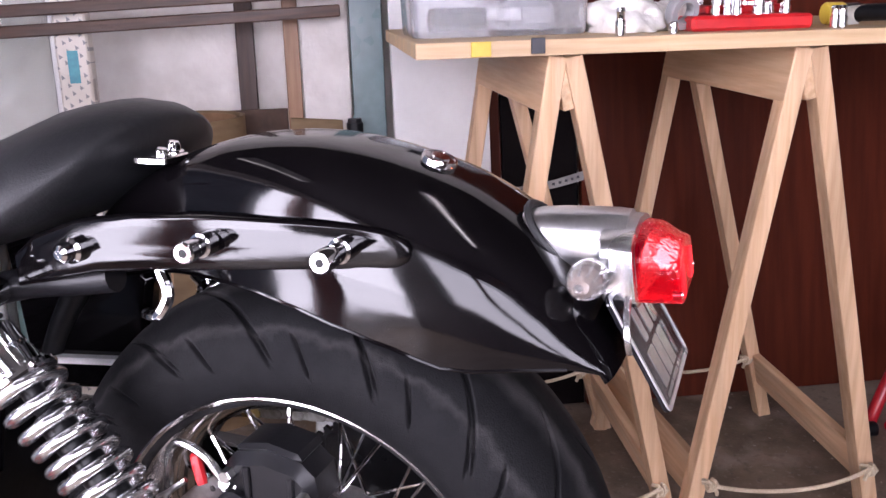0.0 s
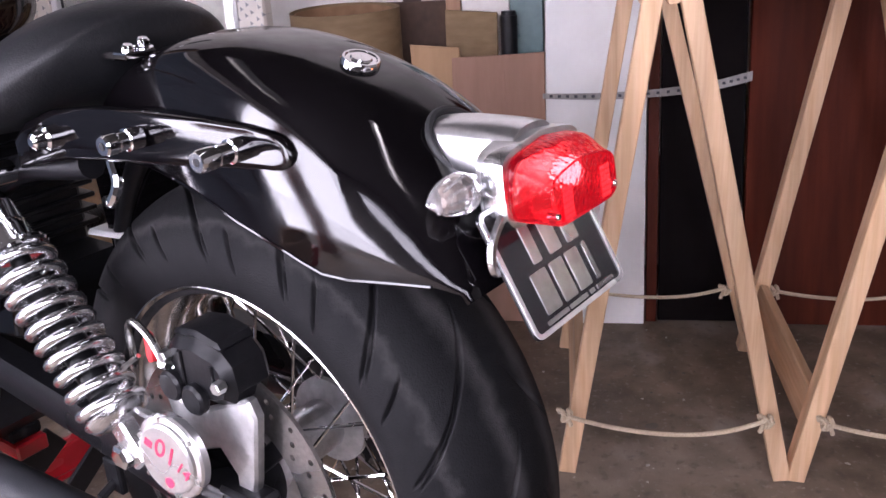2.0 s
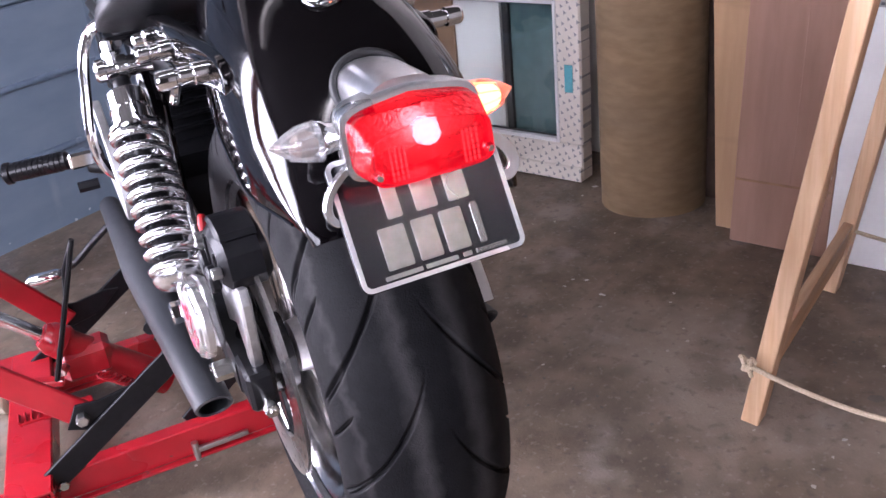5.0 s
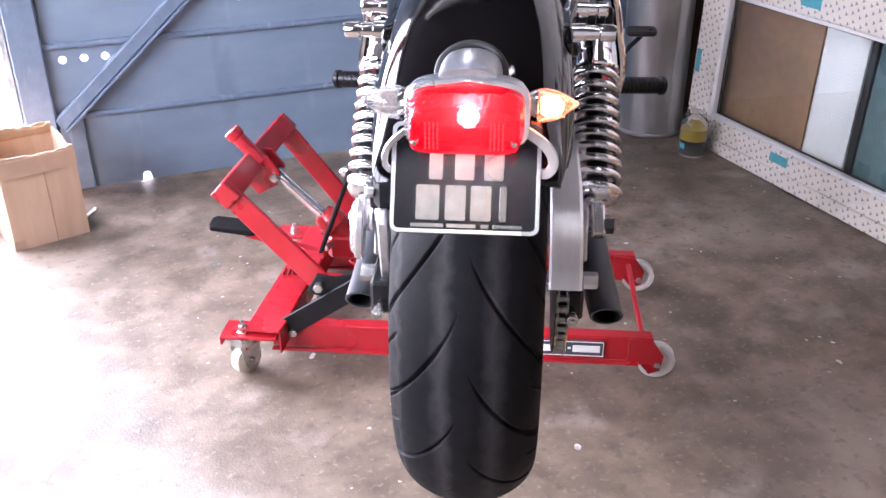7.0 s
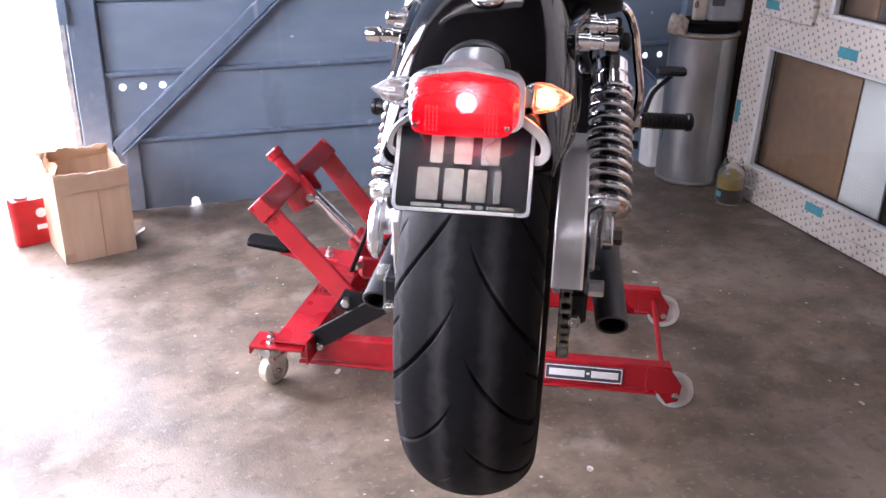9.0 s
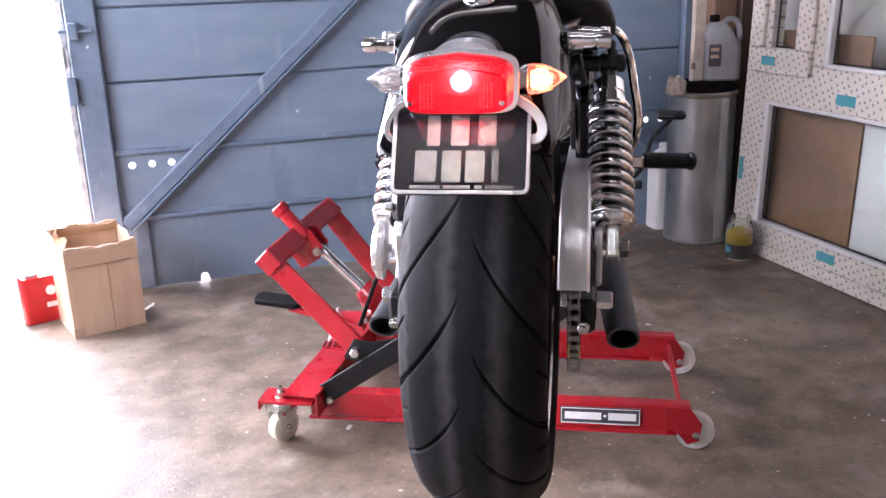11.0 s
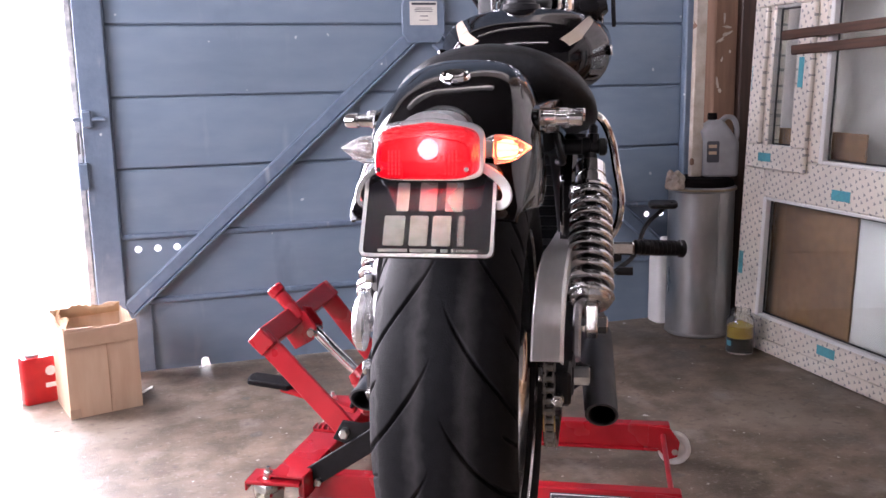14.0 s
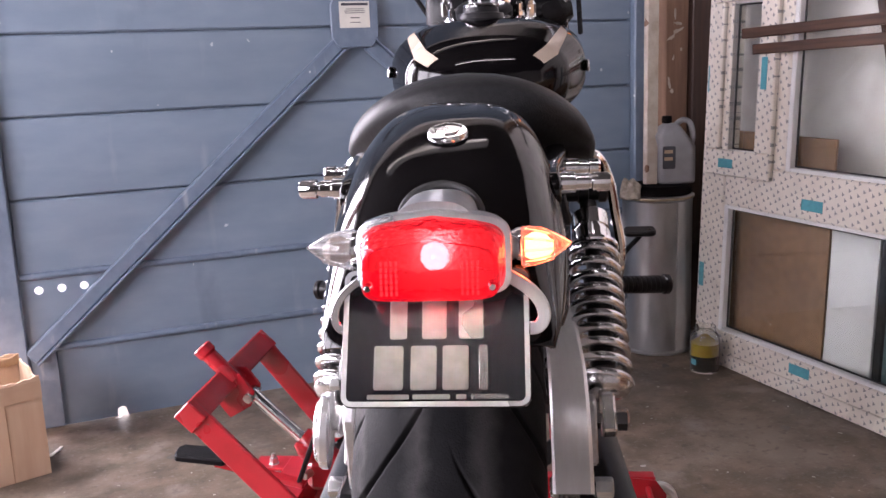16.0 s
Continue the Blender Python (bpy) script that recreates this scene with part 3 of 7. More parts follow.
tagged(door, kind="structure")
D0, D1 = -1.085, 1.085
LINES = [0.004, 0.257, 0.487, 0.721, 0.962, 1.2, 1.44, 1.68, 1.92, 2.16, 2.42]
HOLES = [-1.034, -0.969, -0.905, 0.877, 0.942, 1.008]


def holed_plank(z0, z1, holes, zc, r):
    """A plank with round holes bored through it."""
    b = B()
    c = 0.003
    for y, rev in ((0.0, False), (0.006, True)):
        edges = []
        rect = [b.verts.new(p) for p in ((D0, y, z0 + c), (D1, y, z0 + c), (D1, y, z1 - c), (D0, y, z1 - c))]
        edges += [b.edges.new((rect[i], rect[(i + 1) % 4])) for i in range(4)]
        for x in holes:
            ring = [b.verts.new((x + r * math.cos(math.pi * k / 8), y, zc + r * math.sin(math.pi * k / 8))) for k in range(16)]
            edges += [b.edges.new((ring[i], ring[(i + 1) % 16])) for i in range(16)]
        bmesh.ops.triangle_fill(b, edges=edges, use_beauty=True)
    for x in holes:
        rings = [[Vector((x + r * math.cos(math.pi * k / 8), y, zc + r * math.sin(math.pi * k / 8))) for k in range(16)] for y in (0.0, 0.006)]
        loft(b, rings, caps=False)
    for (xa, za), (xb, zb) in (((D0, z0 + c), (D1, z0 + c)), ((D1, z1 - c), (D0, z1 - c)), ((D0, z1 - c), (D0, z0 + c)), ((D1, z0 + c), (D1, z1 - c))):
        b.faces.new([b.verts.new(p) for p in ((xa, 0, za), (xb, 0, zb), (xb, 0.006, zb), (xa, 0.006, za))])
    return b


for i, (a, b) in enumerate(zip(LINES, LINES[1:])):
    if i == 1:
        part("plank", holed_plank(a, b, HOLES, 0.442, 0.0125), M_BLUE, door)
    elif i == 0:
        outline = [(D0, a), (-0.852, a), (-0.849, a + 0.024), (-0.838, a + 0.03), (-0.825, a + 0.027), (-0.818, a), (D1, a), (D1, b - 0.003), (D0, b - 0.003)]
        part("plank", slab(B(), outline, 0.022, Matrix(((1, 0, 0, 0), (0, 0, 1, 0), (0, 1, 0, 0), (0, 0, 0, 1)))), M_BLUE, door)
    else:
        part("plank", box(B(), (D0, 0, a), (D1, 0.022, b - 0.005), 0.005), M_BLUE, door)
# strips added behind the plank joints to keep daylight from leaking through
for z in LINES[1:-1]:
    if z == LINES[2]:
        bm = box(B(), (D0, 0.0065, z - 0.010), (D1, 0.0085, z - 0.0004), 0.0003)
    elif z == LINES[1]:
        bm = box(B(), (D0, 0.0225, z - 0.03), (D1, 0.0245, z + 0.03), 0.0005)
    else:
        bm = box(B(), (D0, 0.0225, z - 0.018), (D1, 0.0245, z + 0.015), 0.0005)
    part("joint_light_stop", bm, M_BLUE_TRIM, door)
for a, b in ((-1.18, -1.085), (1.085, 1.15)):
    part("stile", box(B(), (a, -0.028, 0.008), (b, 0.03, 2.44), 0.005), M_BLUE_TRIM, door)
for a, b in ((D0 + 0.001, D0 + 0.08), (D1 - 0.06, D1 - 0.001)):
    part("corner_plate", box(B(), (a, -0.014, 0.006), (b, -0.0005, 0.25), 0.004), M_BLUE_TRIM, door)
for z in LINES[1:3]:
    part("ledge", sweep(B(), [(D0 + 0.002, -0.003, z), (D1 - 0.002, -0.003, z)], 1.0, ring=[(0.012 * math.cos(math.pi * k / 8), 0.011 * math.sin(math.pi * k / 8)) for k in range(16)]), M_BLUE_TRIM, door)
part("edge_strip", box(B(), (-1.205, -0.012, 0.25), (-1.182, 0.05, 2.44), 0.004), M_FLAKE, door, "flaking grey-white edge strip")
for sx, sz in ((-1, -1), (-1, 1), (1, -1), (1, 1)):
    bm = B()
    p0, p1 = Vector((sx * 0.05, -0.004, 1.22 + sz * 0.078)), Vector((sx * 1.078, -0.004, 1.22 + sz * 0.985))
    w = (p1 - p0).normalized()
    q = axes((p0 + p1) / 2, w, (0, 1, 0))
    h = (p1 - p0).length / 2
    box(bm, (-0.024, -0.026, -h), (0.0, 0.02, h), 0.006, q)
    box(bm, (-0.038, 0.0205, -h), (0.0, 0.027, h), 0.002, q)
    part("brace", bm, M_BLUE_TRIM, door)
part("centre_plate", slab(B(), [(-0.08, -0.05), (-0.058, -0.085), (0.058, -0.085), (0.08, -0.05), (0.08, 0.05), (0.058, 0.085), (-0.058, 0.085), (-0.08, 0.05)], 0.012, axes((0.0, -0.028, 1.215), (0, -1, 0), (1, 0, 0)), 0.003), M_BLUE_TRIM, door)
bm = box(B(), (-1.178, -0.055, 0.865), (-1.143, -0.028, 0.922), 0.006)
rod(bm, (-1.205, -0.045, 0.893), (-1.105, -0.045, 0.893), 0.006)
rod(bm, (-1.112, -0.045, 0.893), (-1.104, -0.045, 0.893), 0.009)
box(bm, (-1.2, -0.045, 0.66), (-1.168, -0.028, 0.75), 0.004)
part("latch", bm, M_BLUE_TRIM, door, "blue painted sliding bolt and keeper")
bm = B()
rod(bm, (-1.195, -0.04, 0.78), (-1.195, -0.04, 0.85), 0.007)
part("bolt", bm, M_STEEL, door)
notice = thing("notice", "small white paper notice on the door's centre plate", "notice", m=ROOM @ pose(0.5, 1.99, 0))
part("sheet", box(B(), (-0.052, -0.0435, 1.192), (0.05, -0.0415, 1.275), 0.0004), M_PAPER, notice)
for z, w, h in ((1.262, 0.09, 0.008), (1.250, 0.06, 0.002), (1.244, 0.07, 0.002), (1.238, 0.066, 0.002), (1.222, 0.03, 0.003), (1.208, 0.035, 0.002)):
    part("print_bar", box(B(), (-w / 2, -0.0455, z), (w / 2, -0.0442, z + h), 0.0002), M_INK, notice)
sheet = thing("notice", "plain pale paper stuck on the door planks", "notice", m=ROOM @ pose(0.5, 1.99, 0))
part("sheet", box(B(), (-0.048, -0.0035, 1.336), (0.016, -0.0015, 1.43), 0.0004), M_PAPER, sheet)

# posts at the corner beside the door
setting("trim", box(B(), (1.668, 1.97, 0), (1.71, 2.016, 2.5), 0.004), M_BLUE_TRIM, "blue door frame upright")
post = thing("timber_post", "brown weathered post with cream paint splashes", "post", m=ROOM)
part("upright", box(B(), (1.647, 1.86, 0), (1.75, 1.93, 2.6), 0.005), M_POSTWOOD, post)


def splash(u, z, wide, high, turn, seed):
    """A ragged fleck of dried paint on the post's face."""
    rnd = random.Random(seed)
    ring = []
    for k in range(14):
        a = 2 * math.pi * k / 14
        r = 1 + rnd.uniform(-0.38, 0.3)
        ring.append((r * wide / 2 * math.cos(a), r * high / 2 * math.sin(a)))
    return slab(B(), ring, 0.0012, axes((u, 1.8592, z), (0, -1, 0), (math.cos(turn), 0, math.sin(turn))))


for u, z, wide, high, turn, seed in ((1.672, 1.128, 0.040, 0.012, 0.5, 1), (1.70, 1.152, 0.045, 0.014, 0.35, 2), (1.70, 1.178, 0.042, 0.010, -0.1, 3), (1.688, 1.213, 0.009, 0.05, 0.0, 4), (1.680, 1.056, 0.011, 0.018, 0.2, 5), (1.716, 1.085, 0.008, 0.014, 0.0, 6), (1.664, 0.963, 0.012, 0.055, 0.15, 7), (1.676, 0.935, 0.014, 0.02, 0.5, 8), (1.70, 1.36, 0.012, 0.05, 0.1, 9)):
    part("paint_splash", splash(u, z, wide, high, turn, seed), M_OLDWHITE, post, "dried cream paint")
# upright put in to fill the dark strip beside the brown post
single("timber_post", box(B(), (1.753, 1.84, 0), (1.852, 1.92, 2.6), 0.005), M_DARKWOOD, "dark red-brown upright filling the corner", "post", ROOM)

# ---- fluorescent lamp ----
def ceiling_light(u, v, tube, label):
    lamp = thing("ceiling_light", label, "light", "lights under the ceiling", m=ROOM @ pose(u, v, 2.5, 0, 0, 90))
    part("body", box(B(), (-0.03, -0.63, 0.0), (0.03, 0.63, 0.245), 0.005), M_WHITE, lamp)
    part("tube", rod(B(), (0, -0.6, -0.03), (0, 0.6, -0.03), 0.0105), tube, lamp, "lit fluorescent tube")
    for s in (-1, 1):
        part("tube_holder", box(B(), (-0.012, s * 0.6 - 0.012, -0.045), (0.012, s * 0.6 + 0.012, 0.002), 0.003), M_WHITE, lamp)


ceiling_light(-0.36, -0.46, M_TUBE, "white fluorescent batten light under the ceiling")
# unseen second batten, guessed from a faint streak on the fender crown
ceiling_light(0.2, 1.1, M_TUBE_DIM, "dim unseen fluorescent batten light near the door")

# ---- the motorcycle (world axes: y towards its front) ----
AX = 0.558
bike = thing("motorcycle", "black custom cruiser motorcycle raised on a red jack, rear light on", "motorcycle")


# rear wheel
def tyre_mesh():
    """A wide road tyre with curved tread grooves cut into it."""
    a, b, rm = 0.096, 0.072, 0.2562
    alpha = np.radians(np.concatenate([np.linspace(-128, -94, 14)[:-1], np.linspace(-94, 94, 211), np.linspace(94, 128, 14)[1:]]))
    na, ns = 1100, len(alpha)
    phi = np.linspace(0, 2 * np.pi, na, endpoint=False)
    P, A = np.meshgrid(phi, alpha, indexing="ij")
    x, r = a * np.sin(A), rm + b * np.cos(A)
    s = A / np.radians(88)
    reps = 15
    pitch = 2 * np.pi / reps
    depth = np.zeros_like(s)

    def groove(side, s0, s1, power, reach, start, wide):
        t = (s * side - s0) / (s1 - s0)
        tc = np.clip(t, 0.004, 1)
        line = start + reach * tc**power
        steep = reach * power * tc ** (power - 1) * pitch * 0.32 / (0.13 * (s1 - s0))
        off = (P / pitch - line + 0.5) % 1.0 - 0.5
        taper = np.clip(np.minimum(tc * 5, (1 - tc) * 5), 0, 1)
        d = np.abs(off) * pitch * 0.325 / np.hypot(1, steep)
        return np.where((t > 0) & (t < 1), np.clip((wide * taper - d) / 0.0024, 0, 1), 0)

    for side, shift in ((-1, 0.0), (1, 0.5)):
        depth = np.maximum(depth, groove(side, 0.02, 0.96, 0.62, -1.3, shift, 0.0029))
        depth = np.maximum(depth, groove(side, 0.40, 1.02, 0.8, -0.55, shift + 0.28, 0.0025))
        depth = np.maximum(depth, groove(side, 0.62, 1.04, 0.8, -0.3, shift + 0.66, 0.0026))
    dip = 0.0075 * depth
    x, r = x - dip * np.sin(A), r - dip * np.cos(A)
    co = np.stack([x - 0.004, -r * np.cos(P), AX + r * np.sin(P)], -1).reshape(-1, 3)
    i, j = np.meshgrid(np.arange(na), np.arange(ns - 1), indexing="ij")
    k = (i + 1) % na
    f = np.stack([i * ns + j, k * ns + j, k * ns + j + 1, i * ns + j + 1], -1).reshape(-1, 4)
    me = bpy.data.meshes.new("tyre")
    me.from_pydata(co.tolist(), [], f.tolist())
    me.materials.append(M_RUBBER)
    me.shade_smooth()
    return me


WHEEL = axes((-0.004, 0, AX), (1, 0, 0), (0, 1, 0))
hub = lathe(B(), [(0.012, -0.07), (0.034, -0.07), (0.036, -0.055), (0.056, -0.05), (0.056, -0.043), (0.034, -0.036), (0.032, 0.036), (0.056, 0.043), (0.056, 0.05), (0.036, 0.055), (0.034, 0.07), (0.012, 0.07)], WHEEL, 40)
wheel = part("rear_wheel", hub, M_CAST, bike, "wire-spoked rear wheel with cast hub")
tyre = new("tyre", tyre_mesh())
tyre.parent = wheel
tagged(tyre, "black road tyre with curved tread grooves and scuffed bands")
rim_prof = [(0.2230, -0.0868), (0.228, -0.0855), (0.228, -0.0785), (0.219, -0.069), (0.213, -0.066), (0.206, -0.05), (0.198, -0.028), (0.197, 0.028), (0.206, 0.05), (0.213, 0.066), (0.219, 0.069), (0.228, 0.0785), (0.228, 0.0855), (0.2230, 0.0868)]
rim_prof += [(0.212, 0.073), (0.201, 0.056), (0.1925, 0.03), (0.1915, -0.03), (0.201, -0.056), (0.212, -0.073)]
part("rim", lathe(B(), rim_prof, WHEEL, 96), M_RIM, wheel, "dull chrome wire-wheel rim")
for k in range(40):
    side = -1 if k % 2 else 1
    a = 2 * math.pi * k / 40
    lean = radians(28 if (k // 2) % 2 else -28)
    p0 = WHEEL @ Vector((0.052 * math.cos(a + lean), 0.052 * math.sin(a + lean), side * 0.046))
    p1 = WHEEL @ Vector((0.194 * math.cos(a), 0.194 * math.sin(a), side * 0.014))
    bm = rod(B(), p0, p1, 0.0021, 6)
    rod(bm, p1.lerp(p0, 0.13), p1, 0.003, 6)
    part("spoke", bm, M_CHROME, wheel)


def ring_with_holes(r0, r1, holes, t, m):
    """A flat ring bored with round holes (x, y, radius)."""
    b = B()
    for z in (0.0, t):
        edges = []
        for r, n in ((r0, 72), (r1, 72)):
            v = [b.verts.new((r * math.cos(2 * math.pi * k / n), r * math.sin(2 * math.pi * k / n), z)) for k in range(n)]
            edges += [b.edges.new((v[k], v[(k + 1) % n])) for k in range(n)]
        for x, y, r in holes:
            v = [b.verts.new((x + r * math.cos(math.pi * k / 4), y + r * math.sin(math.pi * k / 4), z)) for k in range(8)]
            edges += [b.edges.new((v[k], v[(k + 1) % 8])) for k in range(8)]
        bmesh.ops.triangle_fill(b, edges=edges, use_beauty=True)
    for f in [f for f in b.faces if f.calc_center_median().xy.length < r0 * 0.97]:
        b.faces.remove(f)
    for x, y, r, n in [(0, 0, r0, 72), (0, 0, r1, 72), *[(x, y, r, 8) for x, y, r in holes]]:
        loft(b, [[Vector((x + r * math.cos(2 * math.pi * k / n), y + r * math.sin(2 * math.pi * k / n), z)) for k in range(n)] for z in (0.0, t)], caps=False)
    bmesh.ops.transform(b, matrix=m, verts=b.verts)
    return b


holes = []
for k in range(24):
    a = 2 * math.pi * k / 24
    holes += [(0.146 * math.cos(a), 0.146 * math.sin(a), 0.0037), (0.134 * math.cos(a + 0.09), 0.134 * math.sin(a + 0.09), 0.0037)]
    if k % 2:
        holes.append((0.122 * math.cos(a + 0.18), 0.122 * math.sin(a + 0.18), 0.0037))
DISC = axes((-0.112, 0, AX), (1, 0, 0), (0, 1, 0))
disc = part("brake_disc", ring_with_holes(0.108, 0.157, holes, 0.005, DISC), M_DISC, wheel, "drilled steel brake disc")
bm = B()
for k in range(6):
    a = 2 * math.pi * k / 6 + 0.3
    q = DISC @ pose(0, 0, 0.006, 0, 0, math.degrees(a))
    box(bm, (0.03, -0.011, 0), (0.116, 0.011, 0.006), 0.002, q)
    rod(bm, q @ Vector((0.112, 0, -0.003)), q @ Vector((0.112, 0, 0.008)), 0.006, 10)
lathe(bm, [(0.02, 0), (0.05, 0), (0.05, 0.03), (0.02, 0.03)], DISC, 32)
part("disc_carrier", bm, M_SATIN, wheel)
SPR = axes((0.112, 0, AX), (1, 0, 0), (0, 1, 0))
teeth = []
for k in range(42 * 4):
    a = 2 * math.pi * k / 168
    r = 0.109 if k % 4 in (1, 2) else 0.101
    teeth.append((r * math.cos(a), r * math.sin(a)))
bm = slab(B(), teeth, 0.006, SPR)
part("sprocket", bm, M_SATIN, wheel)

# chain round the sprocket and forwards
path = []
for k in range(26):
    a = radians(90 + 180 * k / 25)
    path.append(Vector((0.122, 0.106 * math.cos(a), AX + 0.106 * math.sin(a))))
length = 0.01587
line = [Vector((0.122, 0.62, AX + 0.055)), *path, Vector((0.122, 0.62, AX - 0.06))]
steps, left = [line[0].copy()], length
for p, q in zip(line, line[1:]):
    seg, done = (q - p).length, 0.0
    while seg - done >= left:
        done += left
        left = length
        steps.append(p.lerp(q, done / seg))
    left -= seg - done


def link_mesh(name, half, thick, material):
    b = B()
    out = [(math.cos(a) * 0.0062 + (length / 2 if math.cos(a) > 0 else -length / 2), math.sin(a) * 0.0062) for a in [2 * math.pi * (k + 0.5) / 12 for k in range(12)]]
    for z in (-half - thick, half):
        slab(b, out, thick, pose(0, 0, z))
    for x in (-length / 2, length / 2):
        rod(b, (x, 0, -half), (x, 0, half), 0.0045, 8)
    return mesh_of(name, b, material)


bm = B()
for p in steps:
    rod(bm, p - Vector((0.0046, 0, 0)), p + Vector((0.0046, 0, 0)), 0.0052, 8)
chain = part("chain", bm, M_CHAIN, bike, "oily roller chain")
LINKS = [link_mesh("link", 0.0048, 0.0018, M_CHAIN), link_mesh("link", 0.0068, 0.0018, M_CHAIN), link_mesh("link", 0.0068, 0.0019, M_GOLD)]
for k, (p, q) in enumerate(zip(steps, steps[1:])):
    ob = new("link", LINKS[0 if k % 2 else (2 if k % 12 == 4 else 1)])
    ob.parent = chain
    ob.matrix_local = axes((p + q) / 2, (1, 0, 0), q - p)


# rear fender: a deep skirt swept round a centre a little above the axle
FC = Vector((0, 0.02, 0.60))


def fender_top(deg):
    pts = [(58, 0.408), (66, 0.416), (74, 0.424), (84, 0.431), (96, 0.435), (108, 0.437), (117, 0.440), (125, 0.440), (134, 0.4385), (141, 0.434), (146, 0.428), (152, 0.42)]
    for (a, r), (b, s) in zip(pts, pts[1:]):
        if a <= deg <= b:
            return r + (s - r) * (deg - a) / (b - a)
    return pts[0][1] if deg < pts[0][0] else pts[-1][1]


def fender_low(deg):
    pts = [(58, 0.335), (72, 0.318), (85, 0.303), (97, 0.295), (108, 0.292), (117, 0.299), (125, 0.310), (129, 0.318), (131.5, 0.328), (134, 0.344), (136.5, 0.364), (139, 0.387), (141, 0.404), (143, 0.418), (147, 0.445)]
    for (a, r), (b, s) in zip(pts, pts[1:]):
        if a <= deg <= b:
            return r + (s - r) * (deg - a) / (b - a)
    return pts[-1][1]


def fender_skirt(deg):
    return min(fender_low(deg), fender_top(deg) - 0.012)


def fender_point(deg, f, out=0.0):
    """A point on the fender: deg round the wheel, f from -1 (one edge) over the crown to 1."""
    a = f * math.pi / 2
    w = 0.117 - 0.000014 * (deg - 124) ** 2 if deg < 124 else 0.117 - 0.000045 * (deg - 124) ** 2
    x = w * math.copysign(abs(math.sin(a)) ** 0.66, f)
    top, low = fender_top(deg), fender_skirt(deg)
    r = low + (top - low) * max(math.cos(a), 0) ** 0.62
    d = radians(deg)
    k = 1 + out / max(r, 0.1) * max(math.cos(a), 0.0)
    return Vector((x + out * math.sin(a), FC.y + k * r * math.cos(d), FC.z + k * r * math.sin(d)))


def fender_sheet():
    b = B()
    degs = [58 + 86.5 * k / 66 for k in range(67)]
    fs = [-1 + 2 * k / 48 for k in range(49)]
    outer = [[fender_point(d, f) for f in fs] for d in degs]
    inner = []
    for d in degs:
        row = []
        for f in fs:
            a = f * math.pi / 2
            q = fender_point(d, f)
            c = Vector((0, FC.y, FC.z))
            row.append(q - Vector((0.005 * math.sin(a), 0, 0)) - (q - c).normalized() * 0.005 * max(math.cos(a), 0.1))
        inner.append(row)
    vo = [[b.verts.new(p) for p in r] for r in outer]
    vi = [[b.verts.new(p) for p in r] for r in inner]
    n, m = len(degs), len(fs)
    for i in range(n - 1):
        for j in range(m - 1):
            b.faces.new([vo[i][j], vo[i][j + 1], vo[i + 1][j + 1], vo[i + 1][j]])
            b.faces.new([vi[i][j], vi[i + 1][j], vi[i + 1][j + 1], vi[i][j + 1]])
        b.faces.new([vo[i][0], vo[i + 1][0], vi[i + 1][0], vi[i][0]])
        b.faces.new([vo[i][-1], vi[i][-1], vi[i + 1][-1], vo[i + 1][-1]])
    for j in range(m - 1):
        b.faces.new([vo[0][j], vi[0][j], vi[0][j + 1], vo[0][j + 1]])
        b.faces.new([vo[-1][j], vo[-1][j + 1], vi[-1][j + 1], vi[-1][j]])
    return b


fender = part("rear_fender", fender_sheet(), M_BLACK, bike, "deep gloss black steel rear fender", 50)
lip = []
for k in range(67):
    d = 58 + 86.5 * k / 66
    lip.append(fender_point(d, -1))
for s in (-1, 1):
    part("fender_lip", sweep(B(), [Vector((s * abs(p.x), p.y, p.z)) for p in lip[:-1:3]], 0.0018, 6), M_BLACK, fender)
# emblem on the crown
EM = fender_point(111.5, 0.0)
en = Vector((0, EM.y - FC.y, EM.z - FC.z)).normalized()
EQ = axes(EM, en, (1, 0, 0))
bm = lathe(B(), [(0.0005, 0.009), (0.012, 0.009), (0.0135, 0.0065), (0.018, 0.0065), (0.0195, 0.008), (0.022, 0.008), (0.0235, 0.005), (0.024, -0.006), (0.0005, -0.006)], EQ @ Matrix.Diagonal((0.86, 0.75, 0.8, 1)), 32)
emblem = part("emblem", bm, M_CHROME, fender, "round chrome emblem")
for x in (-0.056, -0.036):
    bm = turned(B(), (x, 0.134, 1.016 - 2.2 * x * x), (x, 0.131, 1.029 - 2.2 * x * x), [(0, 0.011), (0.35, 0.011), (0.4, 0.0075), (0.85, 0.007), (1, 0.005)], 12)
    part("seat_bolt", bm, M_CHROME, fender, "chrome seat bolt")
for x in (-0.05,):
    part("seat_tab", box(B(), (x - 0.02, 0.118, 1.007), (x + 0.02, 0.158, 1.015), 0.003), M_CHROME, fender, "chrome seat tab")


